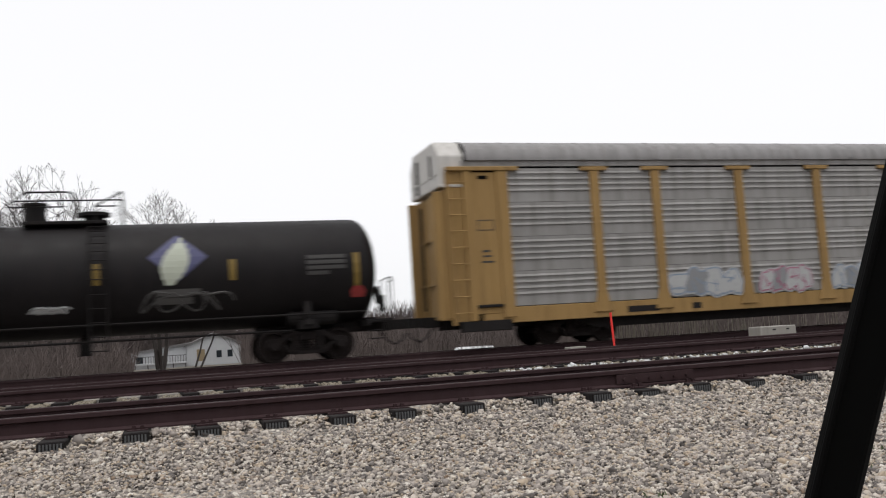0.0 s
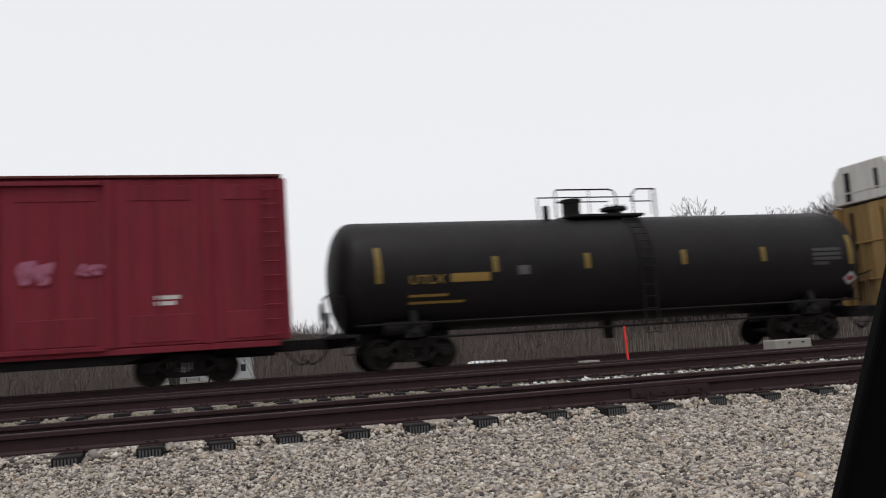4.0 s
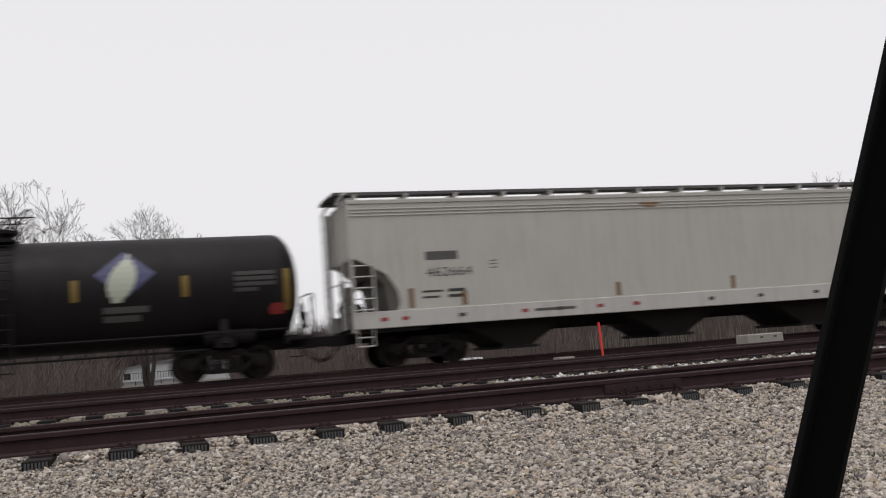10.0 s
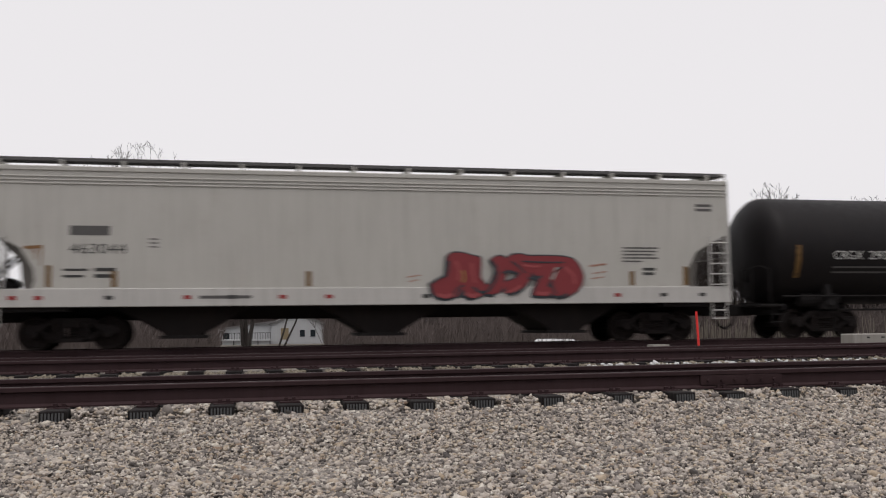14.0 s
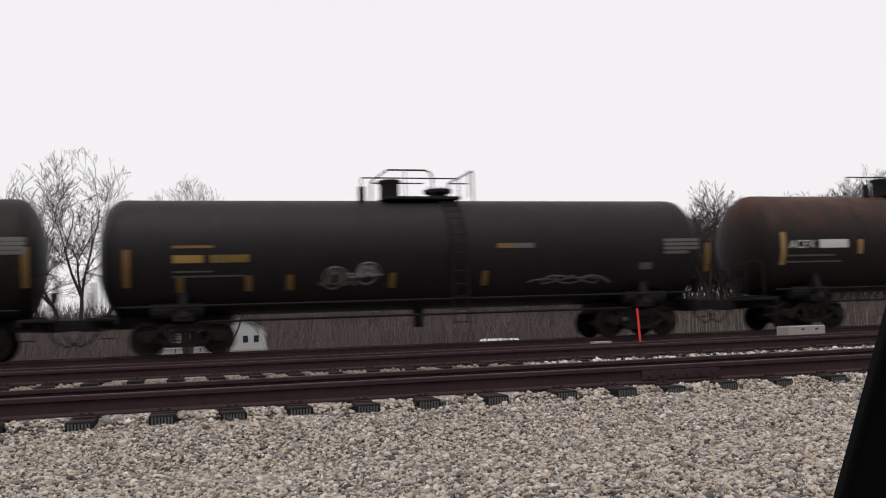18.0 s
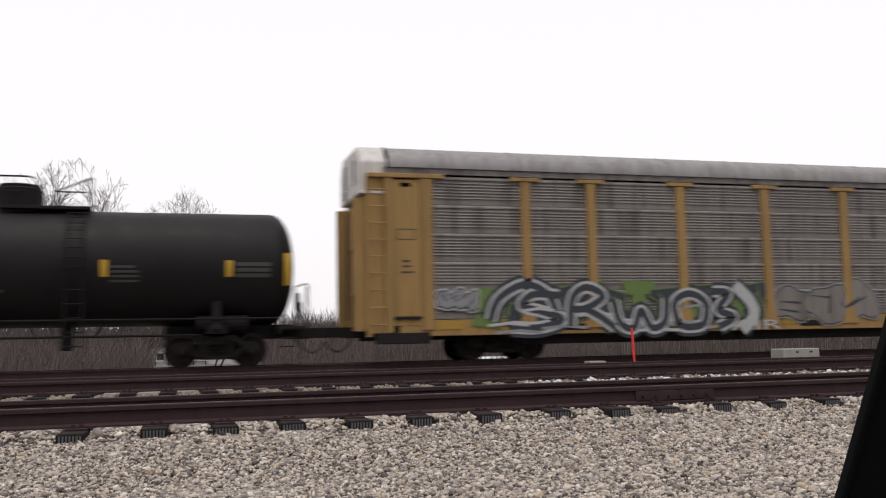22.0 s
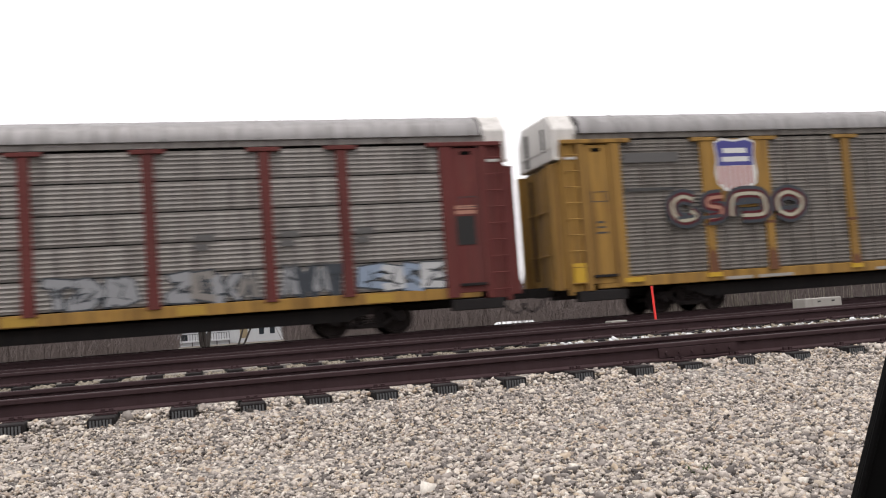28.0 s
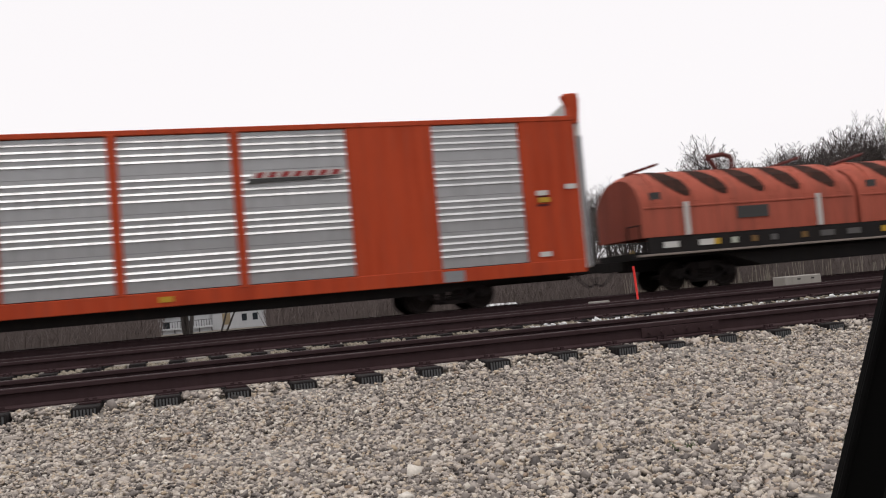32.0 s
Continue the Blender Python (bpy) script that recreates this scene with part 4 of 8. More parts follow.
        for y0, y1 in ((-1.38, -0.06), (0.06, 1.38)):
            d = part("end_door", bx(-0.10 if y0 < -1 else -0.02, 0.06, y0, y1, 0.90, 4.55), main, car, "folding end door leaf", bevel=0.02)
            part("door_bar", bx(-0.15, -0.09, (y0 + y1) / 2 - 0.04, (y0 + y1) / 2 + 0.04, 1.2, 4.3), UNDER, d)
        # the hood over the doors, bevelled at its corners
        hood = nb()
        prof = [(-1.46, 4.62), (-1.46, EAVE + 0.36), (-1.05, peak - 0.06), (1.05, peak - 0.06), (1.46, EAVE + 0.36), (1.46, 4.62)]
        a0, a1 = sorted((X(-0.17), X(0.72)))
        prism(hood, prof, "x", a0, a1)
        hd = part("end_hood", hood, HOOD, car, "off-white weathered end hood", bevel=0.03)
        part("vent_slot", bx(-0.185, -0.16, 0.55, 0.80, 4.70, peak - 0.32), UNDER, hd, "dark vent slot")
        part("vent_slot", bx(-0.185, -0.16, -0.80, -0.62, 4.95, peak - 0.40), UNDER, hd, "dark vent slot")
        part("hood_seam", bx(-0.19, -0.16, -1.40, 1.40, 4.98, 5.02), HOOD, hd)
        part("hood_edge", bx(-0.18, 0.60, -1.50, -1.44, 4.60, 4.68), HOOD, hd, bevel=0.01)
        # hinge posts and lock rods of the end doors
        for yy in (-1.36, 1.22):
            part("hinge_post", bx(-0.33, 0.02, yy, yy + 0.14, 0.86, 4.50), main, car, "upright hinge post of the end door", bevel=0.015)
        for yy in (-0.72, 0.30, 0.90):
            part("lock_rod", cyl(nb(), (X(-0.16), yy, 0.95), (X(-0.16), yy, 4.50), 0.03, 8), main, car)
        for zz in (1.9, 3.2):
            part("door_hinge", bx(-0.13, -0.0, -1.30, 1.30, zz, zz + 0.05), main, car, bevel=0.01)
    bm = nb()
    roof_sheet(bm, 0.62, L - 0.62, EAVE + 0.20, peak)
    rf = part("roof", bm, roof, car, "galvanised curved roof", smooth=True)
    part("header_plate", box(nb(), 0.5, L - 0.5, RACK_Y + 0.005, RACK_Y + 0.06, EAVE + 0.035, EAVE + 0.195), panels, car, "galvanised header plate under the roof")
    part("far_header", box(nb(), 0.5, L - 0.5, 1.38, 1.5, EAVE, EAVE + 0.2), panels, car)
    part("roof_ledge", box(nb(), 0.3, L - 0.3, -1.30, 1.30, EAVE - 0.02, EAVE + 0.24), INNER, car)
    for x in (0.58, L - 0.64):
        bm = nb()
        roof_sheet(bm, x, x + 0.06, EAVE + 0.19, peak + 0.02)
        part("roof_gasket", bm, UNDER, rf, "black rubber edge of the roof")
    for i in range(11):
        x = 1.9 + i * (L - 3.8) / 10
        bm = nb()
        roof_sheet(bm, x - 0.03, x + 0.03, EAVE + 0.195, peak + 0.012)
        part("roof_seam", bm, roof, rf)
    for p, ww in plates:
        part("plate", box(nb(), p, p + ww, RACK_Y - 0.084 if main is YELLOW_B else RACK_Y - 0.034, RACK_Y - 0.018, 0.97 if main is YELLOW_B else 0.87, 1.10), STRIPE if main is YELLOW_B else STRIPE_DULL, car, "yellow reflective plate")
    if main is YELLOW:
        for p, ww in ((5.4, 1.1), (7.6, 0.3), (13.6, 0.9), (19.4, 0.5), (22.0, 1.0), (24.0, 0.3)):
            part("sill_stencil", box(nb(), p, p + ww, RACK_Y - 0.027, RACK_Y - 0.018, 0.80, 0.98), UNDER, car, "dark stencilled patch on the sill")
    if main is YELLOW_B:
        for p in POSTS:
            k = 0.55 + 0.25 * math.sin(7 * p)
            part("rust_stain", prism(nb(), [(p - 0.17, 1.08), (p + 0.17, 1.08), (p + 0.14, 1.08 + 0.5 * k), (p + 0.05, 1.10 + k), (p - 0.03, 1.08 + 0.8 * k), (p - 0.13, 1.10 + 1.1 * k)], "y", RACK_Y - 0.078, RACK_Y - 0.066), RUSTBROWN, car, "brown rust at the foot of a post")
            part("rust_stain", box(nb(), p - 0.15, p + 0.15, RACK_Y - 0.076, RACK_Y - 0.066, 2.42 + 0.1 * k, 2.50 + 0.1 * k), RUSTBROWN, car)
        for p, ww in ((5.0, 0.9), (6.1, 1.2), (10.3, 0.8), (16.2, 0.9), (22.2, 0.8)):
            part("plate", box(nb(), p, p + ww, RACK_Y - 0.034, RACK_Y - 0.018, 0.86, 0.95), CONCRETE, car, "pale worn plate")
    if emblem:
        a, b = POSTS[0], POSTS[1]
        part("emblem_panel", box(nb(), a, b, RACK_Y - 0.06, RACK_Y - 0.02, 3.0, EAVE - 0.06), main, car, "painted emblem panel", bevel=0.01)
        shield(car, (a + b) / 2, 4.15, RACK_Y - 0.062)
    running_gear(car, L, 4.05)
    return car


def red_rack(s):
    """The orange-red enclosed autorack with bright panels and raised end caps."""
    car = new_car("autorack", s, "orange-red enclosed autorack with bright corrugated metal panels", "railway car")
    L, top = RACK_L, 5.32
    part("side_sill", box(nb(), 0.1, L - 0.1, RACK_Y - 0.03, RACK_Y + 0.14, 0.78, 1.16), ORANGE, car, "orange-red side sill", bevel=0.012)
    bm = nb()
    prism(bm, [(2.0, 0.78), (L - 2.0, 0.78), (L - 4.6, 0.5), (4.6, 0.5)], "y", -1.15, 1.15)
    box(bm, 0.1, L - 0.1, -0.35, 0.35, 0.60, 1.0)
    part("underframe", bm, UNDER, car, "black underframe")
    part("inside", box(nb(), 0.2, L - 0.2, -1.36, 1.40, 1.1, top - 0.05), INNER, car)
    part("far_side", box(nb(), 0.1, L - 0.1, 1.40, 1.5, 0.8, top), ORANGE, car)
    part("top_rail", box(nb(), 0.1, L - 0.1, RACK_Y - 0.04, RACK_Y + 0.12, top - 0.14, top), ORANGE, car, bevel=0.015)
    part("roof", prism(nb(), [(-1.42, top - 0.05), (-1.0, top + 0.08), (1.0, top + 0.08), (1.42, top - 0.05)], "x", 0.5, L - 0.5), GALV_NEW, car, "low galvanised roof")
    bays = [(1.74, 4.52), (6.72, 9.30), (9.30, 12.25), (12.25, 15.10), (15.10, 18.15), (18.15, 21.18), (23.40, 26.15)]
    for a, b in bays:
        zz = [1.18, 2.18, 3.17, 4.16, 5.17]
        for z0, z1 in zip(zz, zz[1:]):
            panel_row(car, a + 0.10, b - 0.10, RACK_Y + 0.03, z0, z1, "bright", GALV_NEW)
    pm = mesh_of("post", box(nb(), -0.12, 0.12, -0.05, 0.06, 1.12, top - 0.10), ORANGE, 0.012)
    for x in (9.30, 12.25, 15.10, 18.15):
        linked("post", pm, car, (x, RACK_Y, 0))
    for a, b in ((0.1, 1.84), (4.42, 6.82), (21.08, 23.50), (26.05, L - 0.1)):
        bm = nb()
        box(bm, a, b, RACK_Y - 0.02, RACK_Y + 0.08, 1.14, top - 0.12)
        part("solid_panel", bm, ORANGE, car, "plain orange-red side panel", bevel=0.012)
        for k in (0.34, 0.67):
            part("panel_seam", box(nb(), a + (b - a) * k - 0.012, a + (b - a) * k + 0.012, RACK_Y - 0.028, RACK_Y - 0.01, 1.2, top - 0.14), ORANGE, car)
    for sgn, x in ((1, 0.0), (-1, L)):
        if sgn > 0:
            cap = [(-0.10, 5.1), (0.22, 5.1), (0.20, 5.6), (0.34, 5.93), (0.30, 5.98), (-0.12, 6.0), (-0.16, 5.8)]
        else:
            cap = [(L + 0.10, 5.1), (L - 0.22, 5.1), (L - 0.20, 5.6), (L - 0.34, 5.93), (L - 0.30, 5.98), (L + 0.12, 6.0), (L + 0.16, 5.8)]
        q = sorted((x - sgn * 0.12, x + sgn * 0.16))
        arch = [(-1.46, 5.70), (-1.46, 5.94), (-0.8, 5.92), (0.3, 5.80), (1.1, 5.56), (1.35, 5.36), (1.3, 5.28), (1.05, 5.42), (0.3, 5.64), (-0.8, 5.78)]
        if sgn > 0:
            part("end_arch", prism(nb(), arch, "x", q[0], q[1]), ORANGE, car, "curved orange-red head over the end doors", bevel=0.02)
        part("end_cap", prism(nb(), cap, "y", RACK_Y + 0.02, RACK_Y + 0.30), ORANGE, car, "raised orange-red end cap", bevel=0.03)
        q = sorted((x - sgn * 0.14, x + sgn * 0.10))
        part("end_door", prism(nb(), [(-1.40, 0.9), (1.38, 0.9), (1.38, 5.25), (1.05, 5.44), (0.3, 5.66), (-0.8, 5.80), (-1.40, 5.80)], "x", q[0], q[1]), HOOD, car, "off-white end doors", bevel=0.02)
        part("door_edge", box(nb(), q[0], q[1], -1.42, -1.16, 5.30, 5.86), HOOD, car, "off-white upper door corner", bevel=0.03)
        q = sorted((x - sgn * 0.16, x + sgn * 0.0))
        part("door_skirt", box(nb(), q[0], q[1], -1.05, 1.42, 0.92, 4.75), MAROON, car, "dark red lower end door panel", bevel=0.02)
        part("door_edge", box(nb(), q[0], q[1], -1.43, -1.07, 0.92, 4.75), G_SILV, car, "grey door edge strip", bevel=0.02)
        q = sorted((x + sgn * 0.86, x + sgn * 0.90))
        part("panel_seam", box(nb(), q[0], q[1], RACK_Y - 0.032, RACK_Y - 0.01, 1.2, top - 0.14), ORANGE, car)
        for zz, w in ((2.98, 0.34), (2.86, 0.3), (2.74, 0.36)):
            q = sorted((x + sgn * 1.1, x + sgn * (1.1 + w)))
            part("stencil", box(nb(), q[0], q[1], RACK_Y - 0.030, RACK_Y - 0.018, zz, zz + 0.06), MAROON, car)
    lx = 18.45
    bm = prism(nb(), [(lx, 3.93), (lx + 2.45, 3.93), (lx + 2.55, 4.10), (lx + 0.15, 4.10)], "y", RACK_Y - 0.03, RACK_Y - 0.015)
    part("emblem_bar", bm, WHITE, car, "slanted red and white emblem")
    for k in range(7):
        x0 = lx + 0.14 + 0.335 * k
        part("emblem_mark", prism(nb(), [(x0, 3.945), (x0 + 0.22, 3.945), (x0 + 0.30, 4.085), (x0 + 0.08, 4.085)], "y", RACK_Y - 0.038, RACK_Y - 0.028), REDTXT, car, "red slanted mark")
    part("emblem_shadow", prism(nb(), [(lx - 0.05, 3.80), (lx + 1.6, 3.86), (lx + 2.4, 3.92), (lx, 3.92)], "y", RACK_Y - 0.03, RACK_Y - 0.015), DARKTXT, car)
    part("notice_plate", box(nb(), 23.5, 24.1, RACK_Y - 0.05, RACK_Y - 0.025, 0.80, 1.10), G_SILV, car, "grey notice plate")
    for x, z, m in ((26.45, 3.05, WHITE), (27.35, 3.2, WHITE), (26.5, 2.85, STRIPE), (26.4, 1.3, WHITE), (10.2, 0.9, STRIPE), (2.9, 0.9, STRIPE), (16.0, 0.9, STRIPE), (0.6, 1.35, STRIPE)):
        part("notice", box(nb(), x, x + 0.34, RACK_Y - 0.05, RACK_Y - 0.018, z, z + 0.14), m, car)
    part("lettering_bar", box(nb(), 8.2, 9.4, RACK_Y - 0.05, RACK_Y - 0.028, 0.88, 1.06), G_SILV, car)
    part("lettering_bar", box(nb(), 9.6, 11.1, RACK_Y - 0.05, RACK_Y - 0.028, 0.88, 1.06), G_SILV, car)
    running_gear(car, L, 4.05)
    return car


# ======================= tank cars =======================
def tank_car(s, length, dia, zc, paint_m, label, strips, strip_m=STRIPE_TANK, dome="pipes", dome_at=0.5, rail_k=0.75, manway=0.52, sloped=True):
    car = new_car("tank_car", s, label, "railway car")
    r = dia / 2
    hd = 0.62
    prof = [(0.0, 0.0)]
    for i in range(1, 8):
        a = math.pi / 2 * i / 7
        prof.append((hd * (1 - math.cos(a)), r * math.sin(a) ** 0.85))
    prof += [(length * k / 6, r) for k in range(1, 6)]
    prof += [(length - x, rr) for x, rr in prof[7::-1]]
    shell = part("tank_shell", revolve_x(nb(), prof, zc, 48), paint_m, car, "long riveted tank barrel with domed ends", smooth=True)
    for x in (0.9, length * 0.27, length * 0.5, length * 0.73, length - 0.9):
        part("weld_band", revolve_x(nb(), [(x - 0.02, r), (x - 0.02, r + 0.006), (x + 0.02, r + 0.006), (x + 0.02, r)], zc, 48), paint_m, shell, smooth=True)
    # stub sills, bolsters, end platforms and handrails
    for sgn, x in ((1, 0.0), (-1, length)):
        def X(a):
            return x + sgn * a

        def bx(bm, a0, a1, y0, y1, z0, z1):
            q = sorted((X(a0), X(a1)))
            return box(bm, q[0], q[1], y0, y1, z0, z1)
        bm = nb()
        bx(bm, 0.0, 3.4, -0.28, 0.28, 0.72, 1.1)
        bx(bm, -0.2, 0.5, -1.45, 1.45, 0.95, 1.03)
        bx(bm, 0.45, 0.52, -1.5, 1.5, 0.85, 1.03)
        bx(bm, 1.85, 2.35, -1.35, 1.35, 0.86, 1.10)
        part("stub_sill", bm, UNDER, car, "black stub sill, bolster and end platform", bevel=0.01)
        prof2 = [(-1.45, 0.98), (-1.20, zc - 0.55 * r), (-0.6, zc - 0.90 * r), (0.6, zc - 0.90 * r), (1.20, zc - 0.55 * r), (1.45, 0.98)]
        q = sorted((X(2.0), X(2.2)))
        part("saddle", prism(nb(), prof2, "x", q[0], q[1]), UNDER, car, "tank saddle")
        part("brake_reservoir", cyl(nb(), (X(1.3), -0.95, 1.15), (X(2.6), -0.95, 1.15), 0.2, 14), UNDER, car)
        bm = nb()
        tube(bm, [(X(0.1), -1.4, 1.0), (X(0.1), -1.4, 2.05), (X(-0.18), -1.4, 2.15), (X(-0.3), -1.1, 2.1), (X(-0.3), -0.6, 2.05), (X(-0.3), -0.6, 1.0)], 0.022)
        tube(bm, [(X(-0.3), -1.1, 1.0), (X(-0.3), -1.1, 2.1)], 0.018)
        for z in (0.5, 0.72):
            tube(bm, [(X(0.1), -1.45, 1.0), (X(0.1), -1.45, z), (X(0.5), -1.45, z), (X(0.5), -1.45, 1.0)], 0.018)
        part("end_handrail", bm, UNDER, car, "bent pipe handrail")
        bm = nb()
        cyl(bm, (X(-0.22), 0.3, 1.75), (X(-0.16), 0.3, 1.75), 0.26, 18)
        bx(bm, -0.2, -0.1, -0.55, -0.2, 1.25, 1.7)
        part("hand_brake", bm, UNDER, car, "hand brake wheel and housing")
    # walkway rail along the tank foot
    part("side_rail", tube(nb(), [(0.5, -1.42, 1.25), (length - 0.5, -1.42, 1.25)], 0.03), UNDER, car, "long pipe handrail")
    part("side_pipe", tube(nb(), [(2.5, -1.15, 0.84), (length - 2.5, -1.15, 0.84)], 0.035), UNDER, car)
    part("outlet_valve", cyl(nb(), (length * 0.5, 0, zc - r + 0.05), (length * 0.5, 0, 0.5), 0.16, 12), UNDER, car)
    # dome platform with rails, ladder down the side
    xm = length * dome_at
    top = zc + r
    bm = nb()
    box(bm, xm - 1.0 * rail_k, xm + 1.9 * rail_k, -0.75, 0.75, top - 0.03, top + 0.05)
    part("platform", bm, UNDER, car, "top platform", bevel=0.01)
    hz = top + 0.80

    def pipe(name, pts, rad=0.026):
        part(name, tube(nb(), [(x, yy, z) for x, z in pts for yy in (-0.7,)], rad), UNDER, car, "bent pipe safety rail" if name == "safety_rail" else "")

    def side_view(x0, x1, x2, x3):
        """Two bent rails with a gap for the ladder between them."""
        k = 0.62 * rail_k if sloped else 0.06
        pipe("safety_rail", [(x0, top - 0.15), (x0, hz - (0.34 if sloped else 0.04)), (x0 + k, hz), (x1 - 0.22, hz), (x1 - 0.08, hz - 0.05), (x1, hz - 0.20), (x1, top)])
        pipe("middle_rail", [(x0, top + 0.42), (x1 - 0.28, top + 0.42)], 0.020)
        pipe("rail_post", [(x0 + 0.55 * (x1 - x0), top), (x0 + 0.55 * (x1 - x0), hz)], 0.016)
        if sloped:
            pipe("safety_rail", [(x2, top), (x2, top + 0.42), (x3, hz), (x3, top - 0.1)])
        else:
            pipe("safety_rail", [(x2, top + 0.42), (x2 + 0.04, hz - 0.16), (x2 + 0.20, hz), (x3, hz), (x3, top - 0.1)])
        pipe("middle_rail", [(x2, top + 0.42), (x3 - 0.12, top + 0.42)], 0.020)
        pipe("rail_post", [(x3 - 0.14, hz), (x3 - 0.14, top)], 0.016)

    if dome == "pipes":
        side_view(xm - 1.45 * rail_k, xm + 0.85 * rail_k, xm + 1.45 * rail_k, xm + 2.4 * rail_k)
        part("far_rail", tube(nb(), [(xm - 1.45 * rail_k, 0.7, top), (xm - 1.45 * rail_k, 0.7, hz), (xm + 2.4 * rail_k, 0.7, hz), (xm + 2.4 * rail_k, 0.7, top)], 0.022), UNDER, car)
        part("valve", cyl(nb(), (xm - 1.75 * rail_k, -0.5, top - 0.2), (xm - 1.75 * rail_k, -0.5, top + 0.34), 0.10, 12), UNDER, car)
        manhole = part("manway", cyl(nb(), (xm - 0.45, 0, top - 0.05), (xm - 0.45, 0, top + manway), 0.28, 18), UNDER, car, "round manway with its lid", bevel=0.01)
        part("lid", cyl(nb(), (xm - 0.45, 0, top + manway), (xm - 0.45, 0, top + manway + 0.08), 0.34, 18), UNDER, manhole, bevel=0.01)
        housing = part("valve_housing", cyl(nb(), (xm + 1.0, 0, top), (xm + 1.0, 0, top + 0.24), 0.26, 14), UNDER, car)
        part("flange", cyl(nb(), (xm + 1.0, 0, top + 0.24), (xm + 1.0, 0, top + 0.33), 0.42, 16), UNDER, housing)
        for k in range(5):
            part("bolt", cyl(nb(), (xm + 0.7 + 0.15 * k, -0.1, top + 0.33), (xm + 0.7 + 0.15 * k, -0.1, top + 0.42), 0.025, 6), UNDER, housing)
    else:
        side_view(xm - 1.5, xm + 0.15, xm + 0.55, xm + 1.45)
        shell_d = part("dome_housing", cyl(nb(), (xm - 0.4, 0, top - 0.15), (xm - 0.4, 0, top + 0.58), 0.62, 22), UNDER, car, "black valve dome housing", bevel=0.05)
        part("lid", cyl(nb(), (xm - 0.4, 0, top + 0.57), (xm - 0.4, 0, top + 0.66), 0.55, 22), UNDER, shell_d, bevel=0.03)
    bm = nb()
    for dx in (0, 0.42):
        pts = [(xm + 0.9 + dx, -(r + 0.06) * math.sin(a) - 0.03, zc + (r + 0.06) * math.cos(a)) for a in (0.45, 0.8, 1.15, 1.5, 1.75)] + [(xm + 0.9 + dx, -r - 0.05, 0.55)]
        tube(bm, pts, 0.022)
    for k in range(10):
        a = 0.5 + 0.16 * k
        if a < 1.75:
            yy, zz = -(r + 0.06) * math.sin(a) - 0.03, zc + (r + 0.06) * math.cos(a)
            tube(bm, [(xm + 0.9, yy, zz), (xm + 1.32, yy, zz)], 0.016, 5)
    for z in (0.6, 0.95, 1.3, 1.65, 2.0):
        tube(bm, [(xm + 0.9, -r - 0.05, z), (xm + 1.32, -r - 0.05, z)], 0.016, 5)
    part("ladder", bm, UNDER, car, "side ladder to the top platform")
    # reflective strips on the barrel, laid on its curve
    for x, z0, z1 in strips:
        bm = nb()
        pts = []
        for k in range(5):
            z = z0 + (z1 - z0) * k / 4
            yy = -math.sqrt(max(0.01, (r + 0.008) ** 2 - (z - zc) ** 2))
            pts.append((yy, z))
        back = [(y + 0.012, z) for y, z in pts[::-1]]
        prism(bm, pts + back, "x", x - 0.085, x + 0.085)
        part("reflective_strip", bm, strip_m, car, "yellow reflective strip")
    car["barrel"] = (r, zc)
    running_gear(car, length, 2.1)
    return car


def on_barrel(car, polys, material, name, label="", up=0.01):
    """Flat marks laid on the barrel's curve: polygons in (x, z)."""
    r, zc = car["barrel"]
    bm = nb()
    for pts in polys:
        # split by height so that it follows the curve
        f = [bm.verts.new((x, -math.sqrt(max(0.01, (r + up) ** 2 - (z - zc) ** 2)), z)) for x, z in pts]
        bm.faces.new(f)
    res = bmesh.ops.extrude_face_region(bm, geom=list(bm.faces))
    for v in res["geom"]:
        if isinstance(v, bmesh.types.BMVert):
            v.co.y -= 0.003
    return part(name, bm, material, car, label)


def barrel_bars(car, x, z, widths, height, gap, material, up=0.01):
    for i, w in enumerate(widths):
        z1 = z - i * (height + gap)
        on_barrel(car, [[(x, z1), (x + w, z1), (x + w, z1 + height / 2), (x, z1 + height / 2)], [(x, z1 + height / 2), (x + w, z1 + height / 2), (x + w, z1 + height), (x, z1 + height)]], material, "lettering_bar", up=up)


def barrel_text(car, text, x, z, size, width, material):
    r, zc = car["barrel"]
    y = -math.sqrt((r + 0.012) ** 2 - (z + size * 0.35 - zc) ** 2)
    ob = lettering(text, x, z, size, material, car, y, width=width)
    # lean the letters to the barrel's curve
    for v in ob.data.vertices:
        v.co.y = -math.sqrt(max(0.01, (r + 0.012) ** 2 - (v.co.z - zc) ** 2)) + (v.co.y - y)
    return ob


